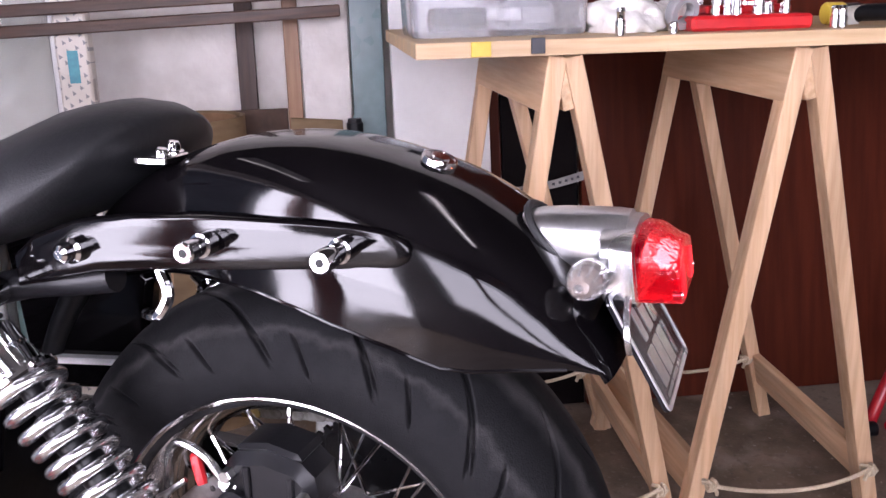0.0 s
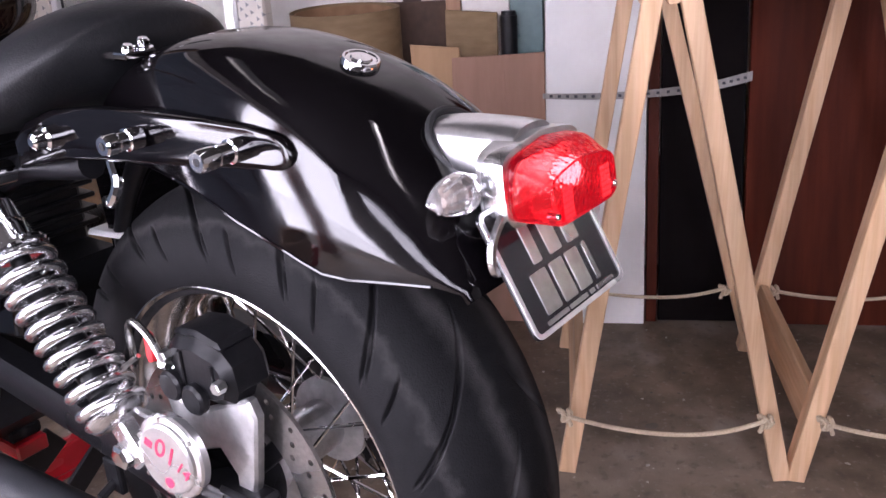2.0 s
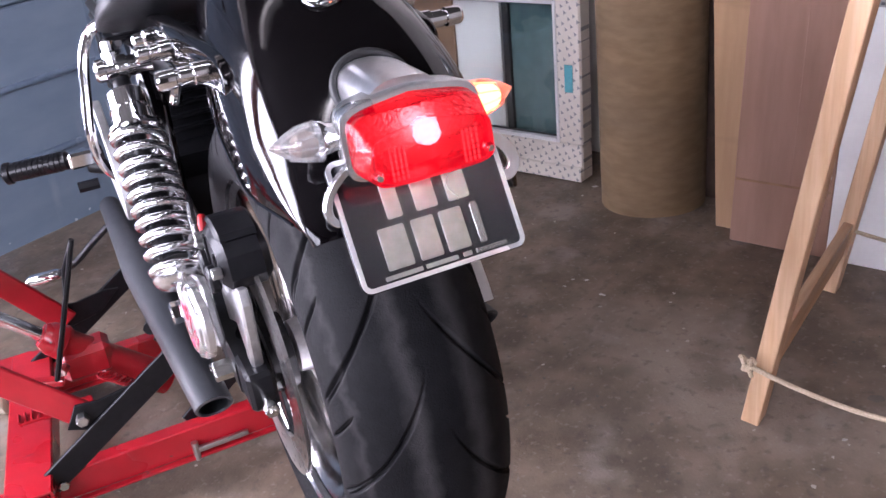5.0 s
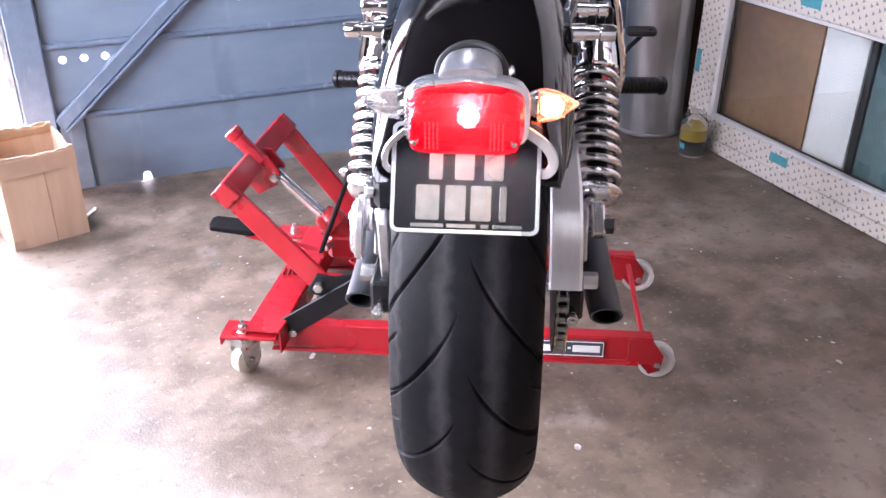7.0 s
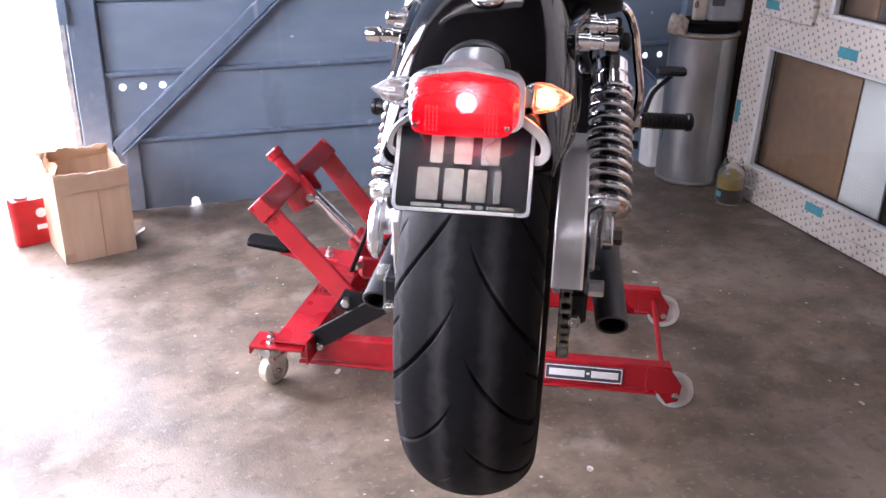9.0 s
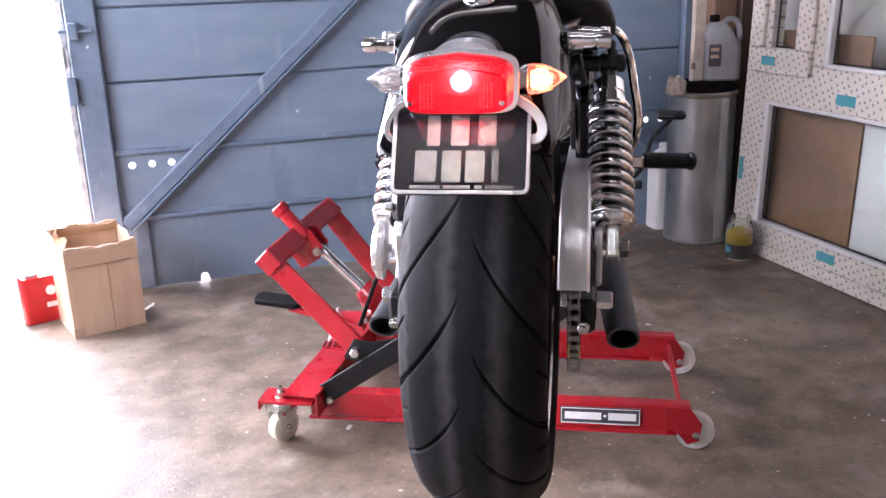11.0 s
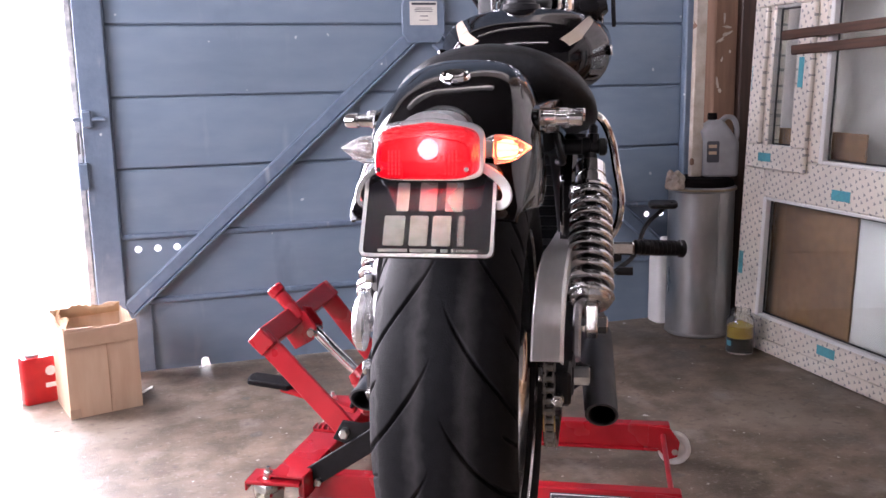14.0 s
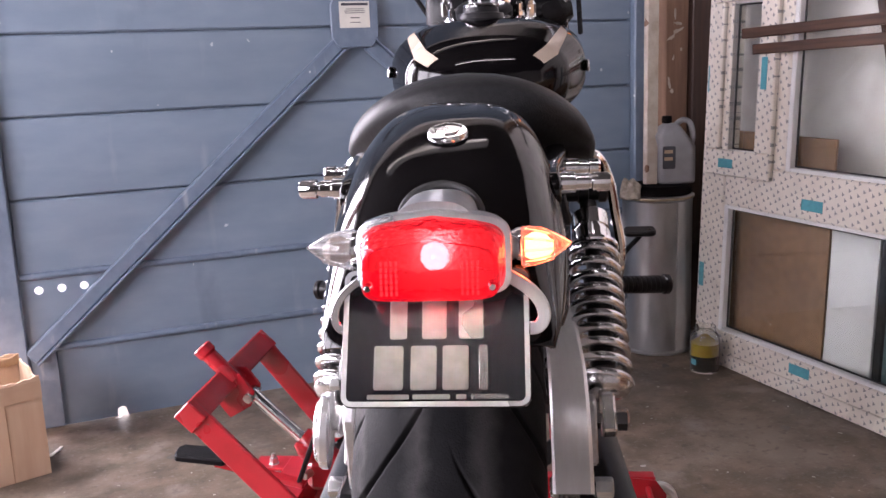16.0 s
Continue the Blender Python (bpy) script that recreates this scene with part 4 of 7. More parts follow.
# fender struts, bolts and spacers
def strut(s):
    outline = [(0.27, 0.922), (0.24, 0.945), (0.19, 0.962), (0.12, 0.971), (0.04, 0.975), (-0.05, 0.973), (-0.10, 0.970), (-0.125, 0.967), (-0.138, 0.964), (-0.148, 0.959), (-0.153, 0.953), (-0.154, 0.946), (-0.151, 0.940), (-0.143, 0.935), (-0.13, 0.932), (-0.10, 0.930), (-0.06, 0.928), (0.02, 0.924), (0.1, 0.918), (0.17, 0.910), (0.22, 0.898), (0.27, 0.888)]
    b = B()
    rings = []
    for x, k in ((0.104, 0.86), (0.109, 0.96), (0.114, 1.0), (0.1195, 1.0), (0.1235, 0.99), (0.1258, 0.965), (0.1272, 0.92), (0.1278, 0.84), (0.128, 0.5)):
        row = []
        for y, z in outline:
            mid = Vector((max(-0.128, min(y, 0.25)), 0.945 - 0.0 if y < 0.15 else 0.945 - (y - 0.15) * 0.3))
            v = mid + (Vector((y, z)) - mid) * k
            f = max(0.0, min(1.0, (0.02 - y) / 0.13))
            row.append(Vector((s * (x - 0.016 * f * f * (3 - 2 * f)), v.x, v.y)))
        rings.append(row)
    return loft(b, rings)


def spacer_bolt(s, y, z, reach):
    b = B()
    turned(b, (s * (0.125 if y > 0 else 0.108), y, z), (s * reach, y, z), [(0, 0.0114), (0.36, 0.0114), (0.38, 0.0092), (0.6, 0.0092), (0.61, 0.0076), (0.66, 0.0076), (0.68, 0.0104), (0.94, 0.0104), (1, 0.0088)], 20)
    return b


for s in (-1, 1):
    st = part("strut", strut(s), M_BLACK, bike, "gloss black fender strut", 60)
    for y, z, reach in ((-0.094, 0.951, 0.165), (0.039, 0.950, 0.166)):
        part("spacer_bolt", spacer_bolt(s, y, z, reach), M_CHROME, st, "chrome spacer bolt")
        part("hex_socket", rod(B(), (s * (reach - 0.002), y, z), (s * (reach + 0.0006), y, z), 0.0042, 6), M_SATIN, st)
    part("bolt", turned(B(), (s * 0.125, 0.19, 0.934), (s * 0.152, 0.19, 0.934), [(0, 0.013), (0.4, 0.0135), (0.5, 0.010), (0.9, 0.009), (1, 0.005)], 16), M_CHROME, st)
    turn = sweep(B(), arc_pts([(s * 0.12, 0.10, 0.918), (s * 0.125, 0.09, 0.895), (s * 0.13, 0.10, 0.875), (s * 0.122, 0.12, 0.872)], 5), 0.006, 8)
    part("hook", turn, M_CHROME if s < 0 else M_SATIN, st)


# shock absorbers
def shock(s):
    low, top = Vector((s * 0.178, 0.066, 0.620)), Vector((s * 0.1695, 0.298, 0.876))
    th = part("shock_absorber", turned(B(), low.lerp(top, 0.2), low.lerp(top, 0.96), [(0, 0.017), (0.55, 0.017), (0.56, 0.011), (0.75, 0.011), (0.76, 0.0125), (1, 0.0125)], 18), M_SATIN, bike, "chrome coil-over shock absorber")
    a, b = low.lerp(top, 0.135), low.lerp(top, 0.75)
    way = (b - a).normalized()
    e1, e2 = basis(way)
    pts = []
    turns = 10
    for k in range(int(turns * 18) + 1):
        t = k / (turns * 18)
        ang = 2 * math.pi * turns * t
        tt = t + 0.012 * math.sin(2 * math.pi * t)
        pts.append(a.lerp(b, tt) + 0.0315 * (math.cos(ang) * e1 + math.sin(ang) * e2))
    part("spring", sweep(B(), pts, 0.0067, 9), M_SPRING, th, "chrome coil spring", 60)
    part("shroud", turned(B(), low.lerp(top, 0.725), low.lerp(top, 0.925), [(0, 0.036), (0.04, 0.0375), (0.1, 0.037), (0.12, 0.031), (0.17, 0.031), (0.19, 0.0275), (0.42, 0.0275), (0.45, 0.0245), (0.5, 0.0245), (0.52, 0.0265), (0.86, 0.026), (0.92, 0.022), (1, 0.013)], 28), M_CHROME, th)
    part("spring_seat", turned(B(), low.lerp(top, 0.085), low.lerp(top, 0.14), [(0, 0.018), (0.25, 0.029), (0.6, 0.034), (0.85, 0.0355), (1, 0.033)], 28), M_SPRING, th)
    bm = B()
    q = axes(low, way, (0, 1, 0))
    box(bm, (-0.013, -0.010, -0.02), (0.013, 0.010, 0.042), 0.003, q)
    part("clevis", bm, M_CAPALU, th, "bright clevis")
    bm = turned(B(), low + Vector((s * -0.03, 0, 0)), low + Vector((s * 0.026, 0, 0)), [(0, 0.012), (0.7, 0.012), (0.72, 0.0145), (0.95, 0.0145), (1, 0.010)], 6)
    part("eye_bolt", bm, M_CHROME, th)
    bm = turned(B(), top + Vector((s * -0.045, 0, 0.006)), top + Vector((s * 0.03, 0, 0.006)), [(0, 0.014), (0.4, 0.014), (0.42, 0.017), (0.6, 0.017), (0.62, 0.013), (0.8, 0.013), (0.82, 0.016), (0.95, 0.0155), (1, 0.011)], 16)
    turned(bm, top + Vector((s * 0.005, 0, 0.01)), top + Vector((s * 0.005, 0.008, 0.045)), [(0, 0.011), (0.5, 0.011), (0.55, 0.008), (0.9, 0.008), (1, 0.004)], 10)
    part("top_mount", bm, M_CHROME if s < 0 else M_SATIN, th)


for s in (-1, 1):
    shock(s)

# swing arm, axle plates, caliper
for s in (-1, 1):
    bm = sweep(B(), [(s * 0.135, -0.03, AX + 0.0), (s * 0.135, 0.08, AX + 0.006), (s * 0.125, 0.3, AX + 0.02), (s * 0.115, 0.62, AX + 0.04)], 1.0, ring=[(0.016, 0.026), (-0.016, 0.026), (-0.019, 0.02), (-0.019, -0.02), (-0.016, -0.026), (0.016, -0.026), (0.019, -0.02), (0.019, 0.02)])
    arm = part("swing_arm", bm, M_SATIN, bike, "satin black swing arm")
    bm = box(B(), (s * 0.118 if s > 0 else -0.152, -0.085, AX - 0.022), (0.152 if s > 0 else -0.118, -0.02, AX + 0.03), 0.005)
    part("adjuster", bm, M_SATIN, arm)
    bm = rod(B(), (s * 0.1, 0, AX), (s * 0.178, 0, AX), 0.013, 6, 0.002)
    part("axle_nut", bm, M_STEEL, arm)
    bm = rod(B(), (s * 0.135, -0.125, AX), (s * 0.135, -0.05, AX), 0.0045, 10, 0.001)
    rod(bm, (s * 0.135, -0.122, AX), (s * 0.135, -0.108, AX), 0.009, 6, 0.001)
    part("adjuster_screw", bm, M_STEEL, arm)
    bm = slab(B(), [(0.095, 0.65), (0.055, 0.65), (0.03, 0.60), (0.02, AX + 0.02), (0.06, AX), (0.1, 0.60)], 0.012, Matrix(((0, 0, s, s * 0.15), (1, 0, 0, 0), (0, 1, 0, 0), (0, 0, 0, 1))), 0.003)
    part("shock_bracket", bm, M_CAST, arm)

cap = part("axle_cover", lathe(B(), [(0.0005, 0.011), (0.036, 0.011), (0.039, 0.009), (0.040, 0.006), (0.0455, 0.005), (0.0475, 0.002), (0.0475, -0.006), (0.0005, -0.006)], axes((-0.178, 0.004, 0.632), (-1, -0.07, 0.05), (0, 1, 0)), 40), M_CAPALU, bike, "round polished axle cover with faded red writing")
cq = axes((-0.178, 0.004, 0.632), (-1, -0.07, 0.05), (0, -0.9, -0.35))


def lettering(name, text, size, m, material, parent):
    """Flat raised characters in the built-in font, as a mesh."""
    c = bpy.data.curves.new(name, "FONT")
    c.body, c.size, c.extrude, c.align_x = text, size, 0.0004, "CENTER"
    source = bpy.data.objects.new(name, c)
    me = bpy.data.meshes.new_from_object(source)
    bpy.data.objects.remove(source)
    me.materials.clear()
    me.materials.append(material)
    me.transform(m)
    ob = new(name, me)
    ob.parent = parent
    return tagged(ob)


lettering("lettering", "01", 0.032, cq @ pose(-0.001, 0.0, 0.0114), M_REDINK, cap)
lettering("lettering", "14", 0.02, cq @ pose(0.0245, -0.001, 0.0114, 0, 0, -14), M_REDINK, cap)
part("mark_bar", box(B(), (-0.031, 0.001, 0.0108), (-0.020, 0.010, 0.0116), 0.0003, cq), M_REDINK, cap)
part("mark_bar", lathe(B(), [(0.0005, 0.0118), (0.006, 0.0118), (0.006, 0.0108), (0.0005, 0.0108)], cq @ pose(0.012, -0.022, 0), 16), M_REDINK, cap)
for k in range(6):
    a = 2 * math.pi * k / 6
    part("screw", rod(B(), cq @ Vector((0.0428 * math.cos(a), 0.0428 * math.sin(a), 0.003)), cq @ Vector((0.0428 * math.cos(a), 0.0428 * math.sin(a), 0.0075)), 0.003, 8), M_STEEL, cap)

cal = part("brake_caliper", slab(B(), [(-0.0637, 0.7035), (-0.059, 0.7308), (-0.0458, 0.7441), (-0.0107, 0.7519), (0.0244, 0.7464), (0.0377, 0.7308), (0.0361, 0.6957), (0.0127, 0.6817), (-0.0341, 0.6817), (-0.0575, 0.6895)], 0.06, Matrix(((0, 0, -1, -0.086), (1, 0, 0, 0), (0, 1, 0, 0), (0, 0, 0, 1))), 0.010), M_SATIN, bike, "black rear brake caliper")
part("pad_cover", slab(B(), [(-0.0497, 0.7441), (-0.0122, 0.7527), (0.0237, 0.748), (0.0205, 0.7566), (-0.0122, 0.7612), (-0.0434, 0.7542)], 0.05, Matrix(((0, 0, -1, -0.091), (1, 0, 0, 0), (0, 1, 0, 0), (0, 0, 0, 1))), 0.004), M_SATIN, cal)
part("rib", box(B(), (-0.149, 0.004, 0.70), (-0.144, 0.011, 0.738), 0.002), M_SATIN, cal)
part("rib", box(B(), (-0.149, -0.042, 0.70), (-0.144, -0.036, 0.732), 0.002), M_SATIN, cal)
for y, z in ((0.027, 0.728), (-0.052, 0.714)):
    part("pin_bolt", rod(B(), (-0.144, y, z), (-0.156, y, z), 0.007, 6, 0.001), M_STEEL, cal)
for y, z in ((0.022, 0.696), (-0.012, 0.689)):
    part("piston_cap", rod(B(), (-0.144, y, z), (-0.157, y, z), 0.017, 22, 0.003), M_SATIN, cal)
part("bleed_cap", turned(B(), (-0.142, 0.062, 0.708), (-0.136, 0.072, 0.738), [(0, 0.005), (0.2, 0.006), (0.9, 0.0055), (1, 0.003)], 10), M_REDPLASTIC, cal, "red rubber bleed cap")
bm = turned(B(), (-0.14, 0.03, 0.712), (-0.155, 0.028, 0.722), [(0, 0.009), (0.4, 0.009), (0.45, 0.007), (1, 0.006)], 8)
part("banjo_bolt", bm, M_STEEL, cal)
part("hose_pipe", sweep(B(), arc_pts([(-0.152, 0.03, 0.722), (-0.15, 0.05, 0.744), (-0.146, 0.08, 0.752), (-0.142, 0.098, 0.735), (-0.138, 0.105, 0.70), (-0.13, 0.13, 0.64)], 6), 0.0042, 8), M_STEEL, cal)
bm = sweep(B(), [(-0.15, 0.075, 0.715), (-0.154, 0.095, 0.70), (-0.15, 0.11, 0.69)], 0.003, 6)
part("clip", bm, M_STEEL, cal)
bm = slab(B(), [(0.06, 0.67), (0.0, 0.665), (-0.075, 0.70), (-0.085, 0.68), (-0.07, 0.60), (-0.05, 0.535), (-0.035, 0.535), (-0.04, 0.60), (-0.02, 0.625), (0.04, 0.60)], 0.014, Matrix(((0, 0, -1, -0.124), (1, 0, 0, 0), (0, 1, 0, 0), (0, 0, 0, 1))), 0.003)
part("caliper_bracket", bm, M_CAST, bike, "cast aluminium caliper bracket")

# chain guard: a bright strip round the back of the sprocket
outer = []
for d in (156, 150, 140, 130, 120, 110, 100, 92):
    outer.append((0.166 * math.cos(radians(d)), AX + 0.166 * math.sin(radians(d))))
outer += [(0.1, AX + 0.17), (0.3, AX + 0.15), (0.55, AX + 0.13)]
rings = []
for y, z in outer:
    d = Vector((y, z - AX)).normalized() if y < 0.05 else Vector((0, 1))
    rings.append([Vector((x, y + k * d.x, z + k * d.y)) for x, k in ((0.099, -0.004), (0.099, 0.0), (0.102, 0.004), (0.139, 0.004), (0.143, 0.001), (0.143, -0.035), (0.140, -0.035), (0.139, -0.002))])
part("chain_guard", loft(B(), rings), M_BRUSHED, bike, "polished aluminium chain guard")

# mufflers
for s in (-1, 1):
    b = B()
    p0, p1 = Vector((0.196, 0.005, 0.492) if s > 0 else (-0.186, 0.025, 0.492)), Vector((s * (0.165 if s > 0 else 0.215), 1.0, 0.43))
    e1, e2 = Vector((1, 0, 0)), Vector((0, 0.06, 1))
    ringsets = [(p0 + Vector((0, 0.10, -0.006)), 0.0195), (p0 + Vector((0, 0.004, 0.0)), 0.02), (p0, 0.022), (p0 + Vector((0, 0.002, 0)), 0.0255), (p0.lerp(p1, 0.06), 0.0265), (p0.lerp(p1, 0.3), 0.031), (p0.lerp(p1, 0.55), 0.036), (p0.lerp(p1, 0.72), 0.03), (p1, 0.022)]
    rings = [[c + r * (math.cos(2 * math.pi * k / 28) * e1 + math.sin(2 * math.pi * k / 28) * e2) + Vector((0, -0.8 * r * math.sin(2 * math.pi * k / 28) * (1 if i < 5 else 0), 0)) for k in range(28)] for i, (c, r) in enumerate(ringsets)]
    mf = part("muffler", loft(b, rings), M_MUFF, bike, "matt black slash-cut muffler")
    bm = box(B(), (min(s * 0.145, s * 0.155), 0.16, 0.505), (max(s * 0.145, s * 0.155), 0.19, 0.55), 0.003)
    rod(bm, (s * 0.15, 0.175, 0.52), (s * 0.175, 0.175, 0.51), 0.006, 10)
    part("hanger", bm, M_SATIN, mf)
    part("hanger_bolt", rod(B(), (s * 0.15, 0.06, 0.528), (s * 0.176, 0.06, 0.528), 0.007, 6, 0.001), M_STEEL, mf)

# tail light
b = B()
rings = []
for y, w, zt, zb in ((-0.195, 0.024, 0.955, 0.925), (-0.22, 0.031, 0.964, 0.920), (-0.24, 0.033, 0.968, 0.917), (-0.26, 0.034, 0.970, 0.915), (-0.295, 0.034, 0.971, 0.912), (-0.312, 0.035, 0.971, 0.908), (-0.324, 0.037, 0.970, 0.905)):
    h = (zt - zb) / 2
    rings.append([Vector((w * math.copysign(abs(math.cos(a)) ** 0.75, math.cos(a)), y, (zt + zb) / 2 + h * math.copysign(abs(math.sin(a)) ** 0.8, math.sin(a)))) for a in [2 * math.pi * k / 32 for k in range(32)]])
tail = part("tail_light", loft(b, rings), M_ALU, bike, "polished aluminium tail light body, lit", 45)
# rubber seal where the body meets the fender
seal = []
for k in range(25):
    a = radians(-60 + 300 * k / 24)
    seal.append((0.0365 * math.cos(a), -0.252 + 0.022 * math.sin(a), 0.944 + 0.027 * math.sin(a)))
part("seal", sweep(B(), seal, 0.004, 8), M_GASKET, tail, "black rubber seal")


def lens_rings(w, h, steps, cz=0.9257, n=44, tilt=0.12):
    out = []
    for y, k, kz, *down in steps:
        row = []
        drop = down[0] if down else 0.0
        for i in range(n):
            a = 2 * math.pi * i / n
            cx, sz = math.cos(a), math.sin(a)
            x = w * k * math.copysign(abs(cx) ** 0.36, cx)
            z = h * kz * math.copysign(abs(sz) ** 0.36, sz)
            z += 0.007 * (1 - abs(x) / (w * k)) * (1 if sz > 0 else 0)
            row.append(Vector((x, y + tilt * z, cz + z - drop)))
        out.append(row)
    return out


part("bezel", loft(B(), lens_rings(0.0615, 0.0308, [(-0.306, 0.90, 0.93), (-0.309, 0.97, 0.99), (-0.328, 1.03, 1.03), (-0.336, 1.02, 1.02), (-0.337, 0.95, 0.95)])), M_ALU, tail, "bright bezel", 40)
part("reflector", slab(B(), rounded(0.108, 0.05, 0.008), 0.002, axes((0, -0.3375, 0.926), (0, -1, -0.12), (1, 0, 0))), M_REFL, tail, "bright reflector behind the lens")
lens = part("lens", loft(B(), lens_rings(0.0585, 0.0273, [(-0.338, 0.93, 0.93), (-0.338, 1.0, 1.0), (-0.350, 0.99, 0.98), (-0.353, 0.975, 0.95, 0.0005), (-0.368, 0.925, 0.78, 0.005), (-0.373, 0.91, 0.75, 0.0055), (-0.3745, 0.89, 0.72, 0.0055), (-0.3745, 0.0005, 0.0005, 0.0055), (-0.3715, 0.0005, 0.0005, 0.0055), (-0.3710, 0.85, 0.68, 0.0055), (-0.366, 0.87, 0.72, 0.005), (-0.352, 0.92, 0.89, 0.0005), (-0.338, 0.93, 0.93)]), caps=False), M_LENS, tail, "lit red lens", 30)
lens.visible_shadow = False
for x in (-0.0375, -0.0335, -0.0295, -0.0255, 0.0255, 0.0295, 0.0335, 0.0375):
    for k in range(6):
        z = 0.9065 + 0.0046 * k
        y = -0.3745 + 0.12 * (z - 0.9202)
        part("lens_prism", box(B(), (x - 0.0009, y - 0.0016, z - 0.0019), (x + 0.0009, y + 0.0006, z + 0.0019), 0.0006), M_PRISM, lens).visible_shadow = False
part("bulb", lathe(B(), [(0.0005, 0.012), (0.006, 0.0105), (0.0105, 0.006), (0.012, 0.0), (0.0105, -0.006), (0.006, -0.0105), (0.0005, -0.012)], axes((0.003, -0.354, 0.931), (0, -1, 0.1)) @ Matrix.Diagonal((0.95, 0.95, 0.95, 1)), 20), M_BULB, tail, "glowing bulb spot")
for s in (-1, 1):
    part("lens_screw", turned(B(), (s * 0.0485, -0.368, 0.9105), (s * 0.0485, -0.3768, 0.9105), [(0, 0.0042), (0.6, 0.0042), (1, 0.0025)], 12), M_CHROME, lens)

# bracket plate with curled ears, and the turn signals
for s in (-1, 1):
    wide = 0.0052 if s > 0 else 0.0034
    bend = arc_pts([(s * (x if s > 0 else x - 0.12 * (x - 0.05)), -0.333 + 0.12 * (z - 0.9), z) for x, z in ((0.050, 0.914), (0.066, 0.9055), (0.079, 0.896), (0.087, 0.885), (0.0885, 0.874), (0.083, 0.8665), (0.074, 0.866))], 6)
    bm = sweep(B(), bend, 1.0, ring=[(0.0022, wide), (-0.0022, wide), (-0.0028, wide - 0.0008), (-0.0028, 0.0008 - wide), (-0.0022, -wide), (0.0022, -wide), (0.0028, 0.0008 - wide), (0.0028, wide - 0.0008)])
    part("bracket_ear", bm, M_ALU, tail, "curled aluminium bracket ear")
    sig = part("turn_signal", turned(B(), (s * 0.055, -0.300, 0.926), (s * 0.071, -0.300, 0.926), [(0, 0.012), (0.5, 0.014), (0.8, 0.017), (1, 0.017)], 22), M_CHROME, bike, "bullet turn signal with clear lens" if s < 0 else "bullet turn signal, lit amber")
    b = turned(B(), (s * 0.0705, -0.300, 0.926), (s * 0.113, -0.297, 0.928), [(0, 0.0165), (0.2, 0.0172), (0.45, 0.0150), (0.7, 0.0098), (0.9, 0.0042), (1, 0.0012)], 24)
    part("lens", b, M_CLEARLENS if s < 0 else M_AMBERGLASS, sig, "fluted clear lens").visible_shadow = False
    for k in range(10):
        a = 2 * math.pi * k / 10
        q = [Vector((s * (0.072 + 0.03 * t), -0.300 + (0.0172 - 0.008 * t) * math.cos(a), 0.926 + (0.0172 - 0.008 * t) * math.sin(a))) for t in (0.0, 0.3, 0.6, 0.9)]
        part("flute", sweep(B(), q, 0.0011, 5), M_CLEARLENS, sig)
    part("bulb", turned(B(), (s * 0.074, -0.300, 0.926), (s * 0.096, -0.300, 0.926), [(0, 0.006), (0.3, 0.009), (0.7, 0.0085), (1, 0.003)], 12), M_BULB_HOT if s > 0 else M_AMBER, sig, "lit amber bulb" if s > 0 else "unlit bulb")

# number plate, leaning out at its foot
PQ = axes((0, -0.3410, 0.8597), (0, -0.872, 0.49), (1, 0, 0))
plate = part("number_plate", slab(B(), rounded(0.154, 0.115, 0.009, 5), 0.004, PQ, 0.001), M_PLATE, bike, "small black plate with silver border and bars")
border = [[PQ @ Vector((x, y, z)) for x, y in rounded(w, h, r, 5)] for w, h, r, z in ((0.1525, 0.1135, 0.0085, 0.0036), (0.1525, 0.1135, 0.0085, 0.0054), (0.1445, 0.1055, 0.005, 0.0054), (0.1445, 0.1055, 0.005, 0.0036))]
part("border", loft(B(), border, caps=False), M_BORDER, plate, "bright silver border")
for x, w in ((-0.0305, 0.014), (-0.001, 0.020), (0.029, 0.020)):
    part("figure_bar", slab(B(), rounded(w, 0.035, 0.002), 0.0012, PQ @ pose(x, 0.0155, 0.0038), 0.0003), M_SILVER, plate)
for x, w in ((-0.038, 0.024), (-0.0095, 0.021), (0.0165, 0.021), (0.039, 0.007)):
    part("figure_bar", slab(B(), rounded(w, 0.036, 0.002), 0.0012, PQ @ pose(x, -0.0255, 0.0038), 0.0003), M_SILVER, plate)
for x, w in ((-0.038, 0.034), (-0.003, 0.03), (0.021, 0.008), (0.044, 0.03)):
    part("line_bar", slab(B(), rounded(w, 0.0038, 0.001), 0.001, PQ @ pose(x, -0.049, 0.0038)), M_SILVER, plate)


# seat
def seat_mesh():
    b = B()
    rings = []
    for y, w, top, low in ((0.165, 0.085, 1.042, 1.028), (0.173, 0.12, 1.051, 1.012), (0.193, 0.152, 1.060, 0.990), (0.222, 0.172, 1.063, 0.970), (0.265, 0.180, 1.056, 0.955), (0.32, 0.182, 1.036, 0.936), (0.40, 0.178, 1.006, 0.922), (0.50, 0.166, 0.982, 0.908), (0.60, 0.14, 0.98, 0.905), (0.68, 0.10, 1.0, 0.93), (0.74, 0.06, 1.01, 0.95)):
        row = []
        for k in range(36):
            a = 2 * math.pi * k / 36
            c, d = math.cos(a), math.sin(a)
            x = w * math.copysign(abs(c) ** 0.85, c)
            if d >= 0:
                z = low + (top - low) * (1 - abs(x / w) ** 2.1) ** 0.62 if abs(x) < w else low
            else:
                z = low - 0.018 * abs(d) ** 0.6
            row.append(Vector((x, y + 0.05 * (abs(x) / 0.17) ** 2 * max(0, (0.3 - y) / 0.19), z)))
        rings.append(row)
    return loft(b, rings)


seat = part("seat", seat_mesh(), M_LEATHER, bike, "black leather saddle", 55)
